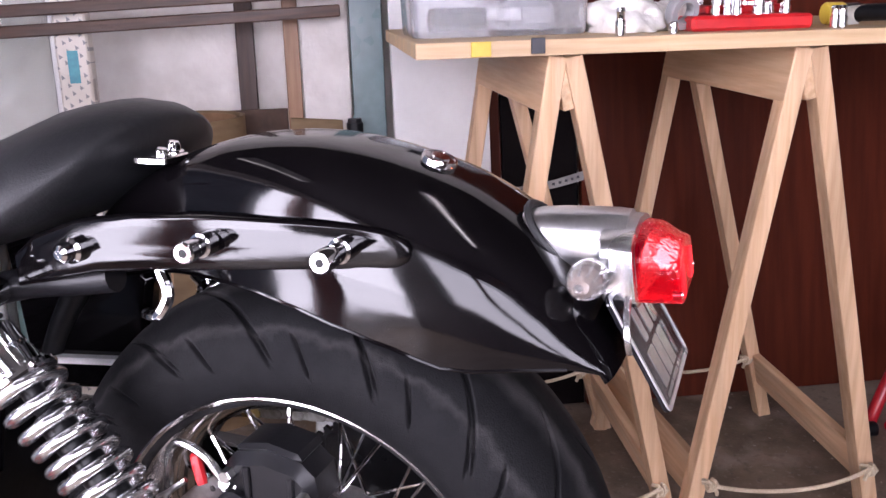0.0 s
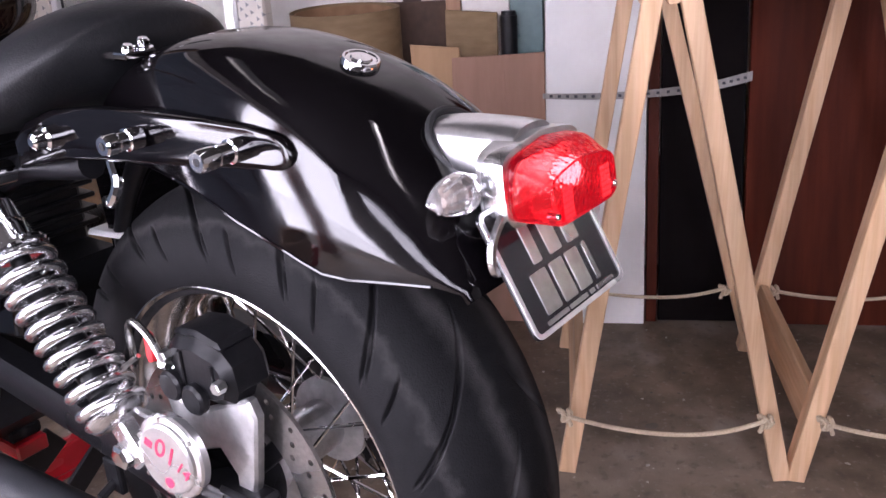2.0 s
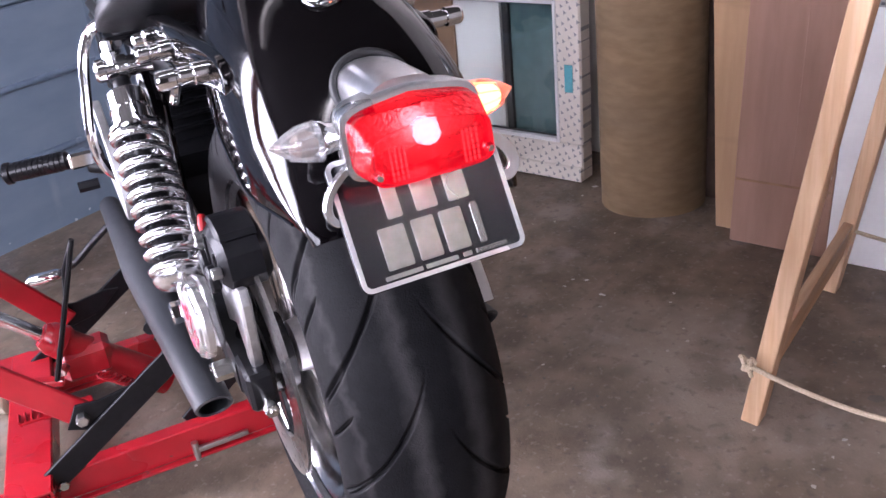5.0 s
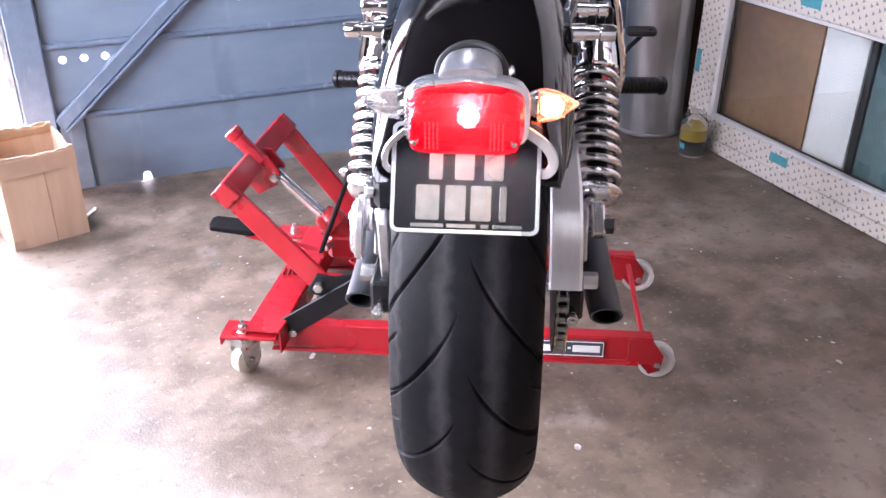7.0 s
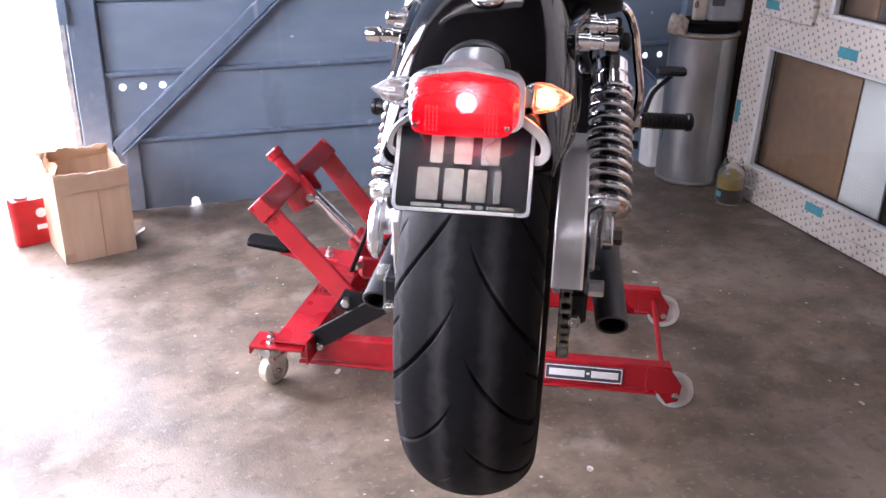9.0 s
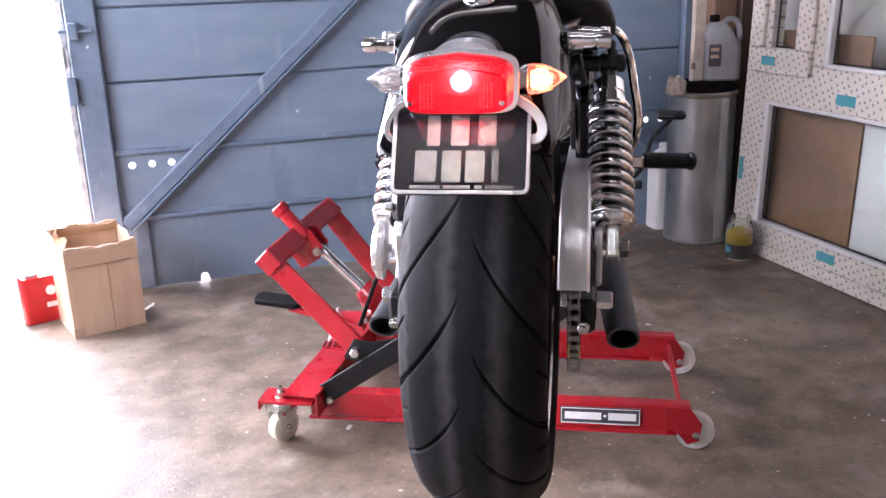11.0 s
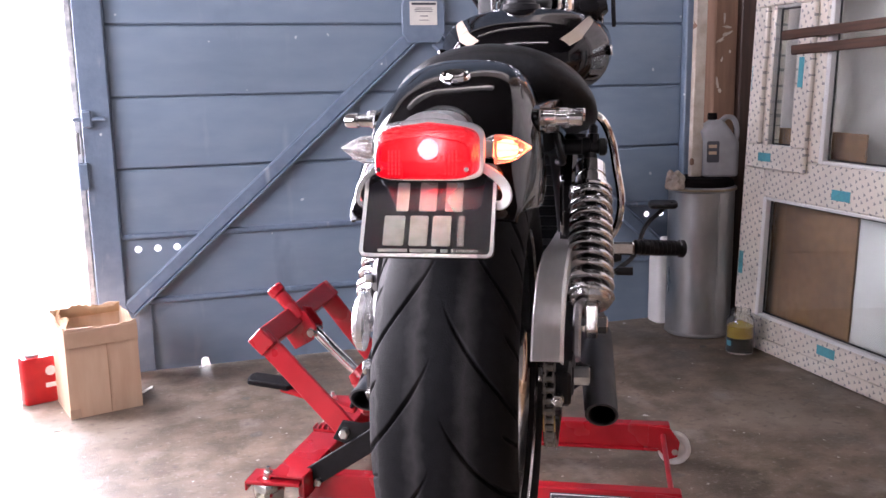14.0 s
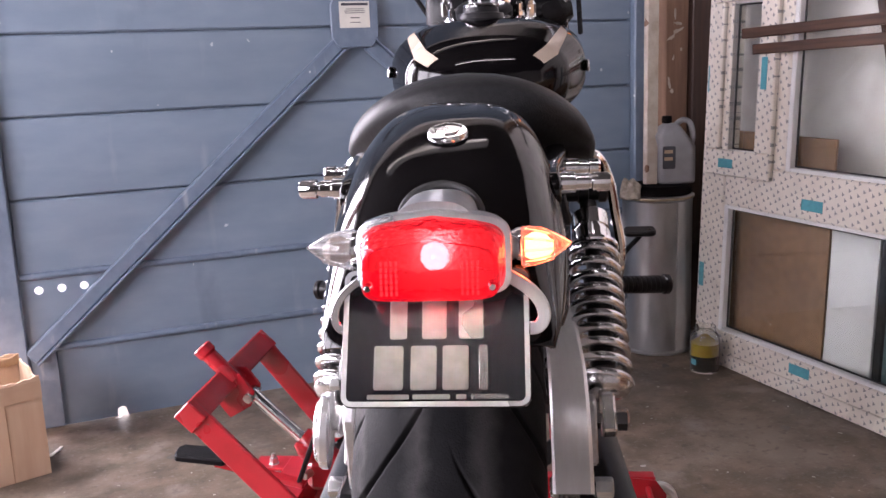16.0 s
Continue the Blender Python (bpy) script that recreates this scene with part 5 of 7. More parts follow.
for s in (-1, 1):
    part("grab_rail", sweep(B(), arc_pts([(s * 0.15, 0.33, 0.945), (s * 0.185, 0.335, 0.932), (s * 0.205, 0.345, 0.895), (s * 0.216, 0.355, 0.84), (s * 0.226, 0.36, 0.77), (s * 0.21, 0.38, 0.71), (s * 0.16, 0.42, 0.68)], 7), 0.0075, 10), M_CHROME, bike, "bent chrome rail beside the seat")


# tank with cream flashes, instruments and bars
def tank_point(t, a):
    rows = ((0.0, 0.62, 0.075, 1.075, 0.98), (0.12, 0.66, 0.135, 1.115, 0.965), (0.35, 0.76, 0.172, 1.155, 0.955), (0.6, 0.88, 0.178, 1.168, 0.965), (0.85, 1.0, 0.14, 1.15, 0.99), (1.0, 1.06, 0.07, 1.12, 1.03))
    for p, q in zip(rows, rows[1:]):
        if p[0] <= t <= q[0] + 1e-9:
            k = (t - p[0]) / (q[0] - p[0])
            k = k * k * (3 - 2 * k)
            y, w, top, low = [p[i] + (q[i] - p[i]) * k for i in range(1, 5)]
            break
    c, d = math.cos(a), math.sin(a)
    mid, h = (top + low) / 2, (top - low) / 2
    return Vector((0.012 + 1.1 * w * math.copysign(abs(c) ** 0.8, c), y, mid + h * math.copysign(abs(d) ** 0.8, d)))


tank = part("fuel_tank", loft(B(), [[tank_point(t / 16, 2 * math.pi * k / 40) for k in range(40)] for t in range(17)]), M_BLACK, bike, "gloss black teardrop tank with cream flashes", 60)
for s in (-1, 1):
    b = B()
    rows = []
    for i in range(9):
        t = 0.06 + 0.4 * i / 8
        span = 0.32 * (1 - i / 8) + 0.02
        mid = 0.66 + 0.14 * i / 8
        row = []
        for k in range(7):
            a = mid + span * (k / 6 - 0.5)
            p = tank_point(t, a)
            p = Vector((p.x, p.y, p.z)) * 1.0
            out = Vector((math.cos(a), -0.4, math.sin(a))).normalized() * 0.0018
            p += out
            row.append(Vector((0.012 + s * (p.x - 0.012), p.y, p.z)))
        rows.append(row)
    loft(b, rows, closed=False)
    part("flash", b, M_CREAM, tank, "cream painted flash", 60)
    part("tank_badge", slab(B(), rounded(0.1, 0.024, 0.01), 0.006, axes((0.012 + s * 0.190, 0.8, 1.06), (s, 0, 0.1), (0, 1, 0)), 0.002), M_CHROME, tank)
bm = turned(B(), (0, 0.80, 1.15), (0, 0.80, 1.184), [(0, 0.045), (0.2, 0.047), (0.5, 0.044), (0.55, 0.036), (0.9, 0.034), (1, 0.026)], 32)
part("filler_cap", bm, M_SATIN, tank, "black filler cap")
for x, y, z in ((-0.07, 1.0, 1.19), (-0.03, 1.03, 1.225), (0.02, 1.03, 1.22), (0.075, 1.01, 1.2), (-0.05, 0.985, 1.18), (0.045, 1.0, 1.235), (-0.01, 1.05, 1.25), (-0.085, 1.04, 1.225), (0.1, 1.04, 1.215), (-0.055, 1.06, 1.26), (0.065, 1.06, 1.255), (0.015, 0.93, 1.172), (-0.035, 0.93, 1.17)):
    part("clamp_bolt", turned(B(), (x, y, z - 0.05), (x, y - 0.006, z), [(0, 0.013), (0.6, 0.013), (0.62, 0.009), (0.9, 0.009), (1, 0.005)], 10), M_CHROME, bike, "small chrome clamp bolt")
bm = turned(B(), (0, 0.98, 1.15), (0, 0.965, 1.192), [(0, 0.05), (0.3, 0.06), (0.8, 0.062), (0.9, 0.058), (1, 0.05)], 32)
part("instrument", bm, M_SATIN, bike, "round black instrument")
cowl = []
for y, x0, x1, z0, z1 in ((1.035, -0.115, 0.085, 1.13, 1.215), (1.045, -0.13, 0.10, 1.12, 1.24), (1.07, -0.135, 0.105, 1.115, 1.262), (1.10, -0.13, 0.10, 1.115, 1.27), (1.12, -0.11, 0.08, 1.125, 1.26)):
    cowl.append([Vector((x + (x0 + x1) / 2, y, z + (z0 + z1) / 2)) for x, z in rounded(x1 - x0, z1 - z0, 0.035, 5)])
part("instrument_cowl", loft(B(), cowl), M_SATIN, bike, "black housing round the bar clamps", 50)
bm = turned(B(), (0.10, 1.10, 1.17), (0.195, 1.10, 1.185), [(0, 0.045), (0.3, 0.05), (0.7, 0.042), (1, 0.02)], 18)
part("switch_housing", bm, M_SATIN, bike, "black switch housing")
bm = box(B(), (-0.14, 1.06, 1.10), (0.14, 1.16, 1.135), 0.01)
part("top_yoke", bm, M_CHROME, bike)
part("cap_ring", lathe(B(), [(0.027, 0.0), (0.034, 0.0), (0.036, 0.004), (0.033, 0.007), (0.027, 0.007)], pose(0, 0.80, 1.178), 36), M_CHROME, tank, "chrome ring")
for s in (-1, 1):
    bm = turned(B(), (s * 0.1, 1.12, 1.13), (s * 0.1, 1.62, 0.54), [(0, 0.024), (0.5, 0.024), (0.52, 0.03), (0.97, 0.03), (1, 0.022)], 18)
    part("fork_leg", bm, M_CHROME, bike)
    part("handlebar", sweep(B(), arc_pts([(s * 0.03, 1.10, 1.33), (s * 0.10, 1.10, 1.335), (s * 0.22, 1.06, 1.37), (s * 0.34, 0.96, 1.39), (s * 0.40, 0.84, 1.375)], 6), 0.0125, 12), M_CHROME, bike, "chrome handlebar")
    part("grip", turned(B(), (s * 0.385, 0.87, 1.379), (s * 0.435, 0.76, 1.363), [(0, 0.017), (0.05, 0.019), (0.9, 0.0185), (0.95, 0.022), (1, 0.018)], 16), M_SATIN, bike, "black rubber grip")
    part("riser", turned(B(), (s * 0.06, 1.11, 1.13), (s * 0.06, 1.10, 1.345), [(0, 0.02), (0.1, 0.017), (0.9, 0.016), (1, 0.02)], 14), M_SATIN, bike)
    part("cable", sweep(B(), arc_pts([(s * 0.07, 1.14, 1.10), (s * 0.12, 1.13, 1.16), (s * 0.18, 1.11, 1.25), (s * 0.26, 1.04, 1.36)], 6), 0.0055, 8), M_SATIN, bike, "black control cable")
part("cable", sweep(B(), arc_pts([(0.172, 1.11, 1.085), (0.180, 1.09, 1.12), (0.178, 1.08, 1.20), (0.176, 1.06, 1.36)], 6), 0.0065, 8), M_CHROME, bike, "bright braided cable")
part("lever", slab(B(), rounded(0.011, 0.15, 0.005), 0.008, axes((0.209, 1.09, 1.20), (0, -1, 0), (1, 0, 0.05)), 0.002), M_SATIN, bike)
front_signal = part("turn_signal", turned(B(), (0.25, 1.22, 1.268), (0.285, 1.22, 1.271), [(0, 0.013), (0.5, 0.016), (1, 0.021)], 18), M_SATIN, bike, "front turn signal, lit amber")
part("bulb", turned(B(), (0.285, 1.22, 1.271), (0.325, 1.22, 1.273), [(0, 0.02), (0.4, 0.019), (0.8, 0.011), (1, 0.003)], 18), M_AMBERLIT, front_signal, "lit amber lens")
# front wheel, hidden behind the rest
FW = axes((0, 1.62, 0.54), (1, 0, 0), (0, 1, 0))
front = part("front_wheel", lathe(B(), [(0.012, -0.06), (0.03, -0.06), (0.045, -0.045), (0.028, -0.03), (0.028, 0.03), (0.045, 0.045), (0.03, 0.06), (0.012, 0.06)], FW, 28), M_CAST, bike, "wire-spoked front wheel")
ring = [(0.255 + 0.056 * math.cos(radians(a)), 0.06 * math.sin(radians(a))) for a in range(-140, 141, 20)]
part("tyre", lathe(B(), ring, FW, 72, closed=False), M_SATIN, front, "black front tyre")
part("rim", lathe(B(), [(0.218, -0.042), (0.223, -0.040), (0.216, -0.03), (0.205, 0.0), (0.216, 0.03), (0.223, 0.040), (0.218, 0.042), (0.2, 0.0)], FW, 64), M_RIM, front)
for k in range(24):
    a, s = 2 * math.pi * k / 24, 1 if k % 2 else -1
    lean = 0.45 if (k // 2) % 2 else -0.45
    part("spoke", rod(B(), FW @ Vector((0.04 * math.cos(a + lean), 0.04 * math.sin(a + lean), s * 0.04)), FW @ Vector((0.203, 0, 0)) if k == 0 else FW @ Vector((0.203 * math.cos(a), 0.203 * math.sin(a), 0)), 0.0019, 6), M_CHROME, front)
rows = []
for k in range(25):
    a = radians(35 + 110 * k / 24)
    rows.append([FW @ Vector(((0.335 - 0.02 * (i / 6) ** 2) * math.cos(a), (0.335 - 0.02 * (i / 6) ** 2) * math.sin(a), 0.011 * i)) for i in range(-6, 7)] + [FW @ Vector(((0.331 - 0.02 * (i / 6) ** 2) * math.cos(a), (0.331 - 0.02 * (i / 6) ** 2) * math.sin(a), 0.0106 * i)) for i in range(6, -7, -1)])
part("front_fender", loft(B(), rows), M_BLACK, bike, "gloss black front fender", 50)
head = part("headlight", turned(B(), (0, 1.19, 1.08), (0, 1.36, 1.07), [(0, 0.03), (0.25, 0.075), (0.6, 0.092), (0.93, 0.095), (1, 0.088)], 32), M_CHROME, bike, "chrome headlight")
part("lens", turned(B(), (0, 1.361, 1.07), (0, 1.372, 1.07), [(0, 0.086), (0.5, 0.08), (1, 0.05)], 28), M_CLEARLENS, head)

# engine and frame, mostly hidden behind the wheel
bm = box(B(), (-0.16, 0.50, 0.44), (0.16, 0.95, 0.66), 0.03)
eng = part("engine", bm, M_SATIN, bike, "black engine block under the tank")
for z in [0.68 + 0.022 * k for k in range(10)]:
    part("cooling_fin", box(B(), (-0.155, 0.60, z), (0.155, 0.86, z + 0.008), 0.003), M_SATIN, eng)
bm = box(B(), (-0.14, 0.61, 0.64), (0.14, 0.84, 0.95), 0.01)
part("cylinder", bm, M_SATIN, eng)
for s in (-1, 1):
    bm = sweep(B(), arc_pts([(s * 0.10, 0.17, 0.90), (s * 0.11, 0.35, 0.86), (s * 0.12, 0.48, 0.70), (s * 0.13, 0.52, 0.50), (s * 0.13, 0.7, 0.42), (s * 0.13, 1.0, 0.42)], 5), 0.017, 12)
    part("frame_tube", bm, M_SATIN, bike)
    bm = slab(B(), [(0.34, 0.66), (0.52, 0.64), (0.54, 0.86), (0.40, 0.90), (0.30, 0.82)], 0.03, Matrix(((0, 0, s, s * 0.115), (1, 0, 0, 0), (0, 1, 0, 0), (0, 0, 0, 1))), 0.008)
    part("side_panel", bm, M_BLACK, bike, "gloss black side panel")
    # rider's peg and lever
    peg = part("foot_peg", turned(B(), (s * 0.262, 0.86, 0.597), (s * 0.388, 0.90, 0.587), [(0, 0.012), (0.06, 0.019), (0.1, 0.0175), (0.88, 0.0185), (0.9, 0.022), (0.97, 0.022), (1, 0.018)], 18), M_SATIN, bike, "black rubber foot peg")
    for k in range(9):
        f = 0.14 + 0.08 * k
        p = Vector((s * 0.262, 0.86, 0.597)).lerp(Vector((s * 0.388, 0.90, 0.587)), f)
        part("peg_rib", rod(B(), p, p + Vector((s * 0.005, 0.0015, 0)), 0.0197, 18), M_SATIN, peg)
    bm = box(B(), (min(s * 0.2, s * 0.268), 0.84, 0.58), (max(s * 0.2, s * 0.268), 0.875, 0.612), 0.005)
    part("peg_bracket", bm, M_CHROME, peg)
    bm = rod(B(), (s * 0.14, 0.8, 0.56), (s * 0.23, 0.86, 0.575), 0.014, 12)
    rod(bm, (s * 0.225, 0.85, 0.54), (s * 0.265, 0.85, 0.54), 0.011, 6)
    part("peg_mount", bm, M_SATIN, peg)
bm = slab(B(), rounded(0.075, 0.035, 0.012), 0.014, axes((0.345, 1.07, 0.665), (0, -0.3, 1), (1, 0, 0)), 0.004)
pedal = part("brake_pedal", bm, M_SATIN, bike, "black brake pedal")
part("pedal_arm", sweep(B(), arc_pts([(0.345, 1.07, 0.66), (0.30, 1.03, 0.62), (0.27, 0.95, 0.56), (0.22, 0.88, 0.53)], 5), 0.006, 8), M_SATIN, pedal)
bm = sweep(B(), arc_pts([(-0.21, 1.0, 0.40), (-0.27, 1.05, 0.34), (-0.32, 1.08, 0.29), (-0.37, 1.10, 0.262)], 5), 0.008, 10)
lever = part("shift_lever", bm, M_SATIN, bike, "black gear lever with a bright toe piece")
part("lever_toe", turned(B(), (-0.36, 1.10, 0.263), (-0.435, 1.12, 0.255), [(0, 0.011), (0.1, 0.015), (0.85, 0.016), (1, 0.010)], 14), M_CHROME, lever)
part("side_stand", sweep(B(), [(-0.17, 0.9, 0.44), (-0.2, 0.6, 0.43), (-0.21, 0.45, 0.425), (-0.225, 0.40, 0.43)], 0.011, 10), M_SATIN, bike)
bm = sweep(B(), arc_pts([(-0.205, 0.43, 0.80), (-0.205, 0.37, 0.775), (-0.205, 0.32, 0.725), (-0.205, 0.31, 0.685), (-0.205, 0.33, 0.668), (-0.205, 0.42, 0.672), (-0.205, 0.50, 0.68)], 5), 1.0, ring=[(0.005, 0.013), (-0.005, 0.013), (-0.007, 0.009), (-0.007, -0.009), (-0.005, -0.013), (0.005, -0.013), (0.007, -0.009), (0.007, 0.009)])
part("passenger_peg_plate", bm, M_CAST, bike, "cast aluminium peg plate")

# ---- the jack under the bike ----
jack = thing("motorcycle_jack", "red steel motorcycle jack on castors, lifted under the engine", "jack")
YN, YF = 0.566, 0.965


def channel(b, p0, p1, w, h, t=0.004, up=(0, 0, 1)):
    """A pressed channel: a top and two sides, from p0 to p1."""
    p0, p1 = Vector(p0), Vector(p1)
    q = axes((p0 + p1) / 2, p1 - p0, Vector(p1 - p0).cross(up))
    n = (p1 - p0).length / 2
    x, y, c = w / 2, h / 2, 0.003
    out = [(-x + c, -y), (x - c, -y), (x, -y + c), (x, y), (x - t, y), (x - t, -y + t), (-x + t, -y + t), (-x + t, y), (-x, y), (-x, -y + c)]
    return loft(b, [[q @ Vector((i, j, z)) for i, j in out] for z in (-n, n)])


def bar(b, p0, p1, w, h, up=(0, 0, 1), c=0.003):
    p0, p1 = Vector(p0), Vector(p1)
    q = axes((p0 + p1) / 2, p1 - p0, Vector(p1 - p0).cross(up))
    n = (p1 - p0).length / 2
    return box(b, (-w / 2, -h / 2, -n), (w / 2, h / 2, n), c, q)


for y in (YN, YF):
    rail = part("rail", bar(B(), (-0.50, y, 0.081), (0.37, y, 0.081), 0.034, 0.062), M_RED, jack)
    bm = box(B(), (-0.50, y - 0.030, 0.046), (0.34, y - 0.017, 0.052), 0.001)
    part("flange", bm, M_RED, rail)
    bm = slab(B(), [(0.315, 0.112), (0.37, 0.106), (0.395, 0.07), (0.39, 0.03), (0.365, 0.02), (0.345, 0.045), (0.315, 0.05)], 0.005, Matrix(((1, 0, 0, 0), (0, 0, -1, y - 0.017), (0, 1, 0, 0), (0, 0, 0, 1))), 0.001)
    part("wheel_plate", bm, M_RED, rail)
    wq = axes((0.383, y + 0.008, 0.043), (0, -1, 0), (1, 0, 0))
    wh = part("wheel", lathe(B(), [(0.01, -0.012), (0.026, -0.012), (0.03, -0.014), (0.039, -0.014), (0.0425, -0.011), (0.0425, 0.011), (0.039, 0.014), (0.03, 0.014), (0.026, 0.011), (0.01, 0.011)], wq, 36), M_WHEEL, jack, "white nylon wheel")
    part("wheel_bolt", rod(B(), wq @ Vector((0, 0, -0.02)), wq @ Vector((0, 0, 0.034)), 0.0085, 6, 0.001), M_STEEL, wh)
part("cross_rod", bar(B(), (0.352, YN, 0.086), (0.352, YF, 0.086), 0.012, 0.012), M_RED, jack)
bm = channel(B(), (-0.505, 0.49, 0.10), (-0.47, 1.03, 0.10), 0.085, 0.055)
end = part("end_channel", bm, M_RED, jack)
for y in (0.505, 1.015):
    bm = box(B(), (-0.60, y - 0.028, 0.108), (-0.47, y + 0.045, 0.116), 0.002)
    box(bm, (-0.60, y - 0.028, 0.094), (-0.595, y + 0.045, 0.116), 0.001)
    part("castor_plate", bm, M_RED, jack)
    cs = part("castor", lathe(B(), [(0.002, 0.108), (0.03, 0.108), (0.033, 0.102), (0.033, 0.092), (0.026, 0.086), (0.002, 0.086)], pose(-0.553, y, 0), 28), M_STEEL, jack, "swivel castor with pale wheel")
    wq = axes((-0.557, y + 0.012, 0.038), (0.85, -0.5, 0), (0, 0, 1))
    bm = B()
    for z in (-0.021, 0.018):
        slab(bm, [(-0.02, -0.012), (-0.012, -0.02), (0.012, -0.022), (0.054, -0.03), (0.054, 0.032), (0.012, 0.024), (-0.012, 0.018), (-0.02, 0.01)], 0.003, wq @ pose(0, 0, z), 0.0006)
    part("fork", bm, M_CHROME, cs)
    part("castor_wheel", lathe(B(), [(0.006, -0.013), (0.03, -0.015), (0.0365, -0.012), (0.038, 0.0), (0.0365, 0.012), (0.03, 0.015), (0.006, 0.013)], wq, 32), M_CREAMWHEEL, cs, "cream castor wheel")
    part("castor_axle", rod(B(), wq @ Vector((0, 0, -0.027)), wq @ Vector((0, 0, 0.027)), 0.006, 6), M_STEEL, cs)
    part("king_bolt", turned(B(), (-0.553, y, 0.114), (-0.553, y, 0.142), [(0, 0.014), (0.1, 0.014), (0.15, 0.0105), (0.6, 0.0105), (0.65, 0.006), (1, 0.005)], 6), M_STEEL, cs)

# lifting arms and saddle
for y, o in ((YN - 0.022, -1), (YF + 0.022, 1)):
    bm = bar(B(), (-0.475, y, 0.098), (-0.03, y, 0.392), 0.008, 0.048, (0, 0, 1), 0.002)
    arm = part("lifting_arm", bm, M_SATIN, jack, "black lifting arm")
    part("pivot_bolt", rod(B(), (-0.447, y + o * 0.012, 0.095), (-0.447, y - o * 0.03, 0.095), 0.0105, 6, 0.002), M_STEEL, arm)
    part("pivot_bolt", rod(B(), (-0.38, y + o * 0.014, 0.217), (-0.38, y - o * 0.02, 0.217), 0.0115, 6, 0.002), M_STEEL, arm)
    part("gusset", slab(B(), [(-0.41, 0.20), (-0.385, 0.245), (-0.345, 0.24), (-0.28, 0.25), (-0.25, 0.245), (-0.30, 0.20), (-0.37, 0.185)], 0.006, Matrix(((1, 0, 0, 0), (0, 0, -o, y - o * 0.004), (0, 1, 0, 0), (0, 0, 0, 1))), 0.001), M_SATIN, arm)
    bm = bar(B(), (-0.20, y - o * 0.05, 0.098), (0.19, y - o * 0.05, 0.392), 0.008, 0.04, (0, 0, 1), 0.002)
    part("lifting_arm", bm, M_SATIN, jack)
for x in (-0.08, 0.14):
    bm = bar(B(), (x, 0.52, 0.405), (x, 1.0, 0.405), 0.05, 0.026)
    sd = part("saddle", bm, M_RED, jack)
    part("pad", box(B(), (x - 0.025, 0.53, 0.418), (x + 0.025, 0.99, 0.4385), 0.004), M_RUBBER, sd, "black rubber pad")
part("saddle_link", bar(B(), (-0.10, 0.76, 0.398), (0.16, 0.76, 0.398), 0.06, 0.02), M_RED, jack)

# foot frame: two flat legs joined by a box bar
TL, TR = Vector((-0.598, 0.606, 0.425)), Vector((-0.560, 0.968, 0.452))
for top, y in ((TL, YN), (TR, YF)):
    low = Vector((-0.37, y, 0.205))
    bm = bar(B(), low, top, 0.012, 0.052, (0.68, 0, 0.73), 0.003)
    part("frame_leg", bm, M_RED, jack)
part("top_bar", bar(B(), TL + Vector((0.012, -0.02, -0.014)), TR + Vector((0.012, 0.02, -0.014)), 0.05, 0.05, (0.7, 0, 0.7)), M_RED, jack)
bm = slab(B(), [(-0.04, -0.045), (0.04, -0.045), (0.045, 0.01), (0.025, 0.035), (-0.025, 0.035), (-0.045, 0.01)], 0.008, axes((-0.545, 0.752, 0.405), (0, -1, 0), (0.55, 0, -0.8)), 0.002)
joined(bm, slab(B(), [(-0.04, -0.045), (0.04, -0.045), (0.045, 0.01), (0.025, 0.035), (-0.025, 0.035), (-0.045, 0.01)], 0.008, axes((-0.545, 0.80, 0.405), (0, -1, 0), (0.55, 0, -0.8)), 0.002))
lug = part("ram_lug", bm, M_RED, jack)
part("ram_pin", rod(B(), (-0.515, 0.735, 0.393), (-0.515, 0.805, 0.393), 0.0115, 10, 0.002), M_STEEL, lug)
part("ram_rod", rod(B(), (-0.515, 0.77, 0.393), (-0.385, 0.77, 0.262), 0.0135, 18), M_CHROME, jack, "bright hydraulic ram")
bm = turned(B(), (-0.415, 0.77, 0.292), (-0.21, 0.77, 0.105), [(0, 0.024), (0.06, 0.033), (0.16, 0.036), (0.2, 0.030), (0.85, 0.031), (0.9, 0.04), (1, 0.036)], 24)
ram = part("ram_body", bm, M_RED, jack, "red hydraulic cylinder")
bm = box(B(), (-0.40, 0.735, 0.18), (-0.30, 0.805, 0.25), 0.012, None)
part("valve_block", bm, M_RED, ram)
part("valve_screw", rod(B(), (-0.39, 0.74, 0.225), (-0.40, 0.715, 0.225), 0.009, 8, 0.002), M_STEEL, ram)
part("relief_spring", sweep(B(), [Vector((-0.33 + 0.012 * math.cos(k * 0.7) + 0.0008 * k, 0.70 + 0.012 * math.sin(k * 0.7), 0.205 - 0.0007 * k)) for k in range(70)], 0.0025, 6), M_RED, ram, "red return spring")
bm = turned(B(), (-0.545, 0.752, 0.43), (-0.612, 0.752, 0.505), [(0, 0.017), (0.75, 0.017), (0.8, 0.021), (0.97, 0.021), (1, 0.017)], 16)
part("handle_socket", bm, M_RED, jack)
foot = part("pump_pedal", bar(B(), (-0.40, 0.72, 0.205), (-0.60, 0.745, 0.245), 0.026, 0.014), M_RED, jack)
part("pedal_pad", slab(B(), [(-0.055, -0.03), (0.045, -0.034), (0.06, -0.018), (0.06, 0.022), (0.04, 0.034), (-0.05, 0.032), (-0.06, 0.015), (-0.06, -0.015)], 0.014, axes((-0.628, 0.75, 0.252), (0.15, 0.0, 1), (1, 0.1, 0)), 0.003), M_RUBBER, foot, "black rubber pedal pad")
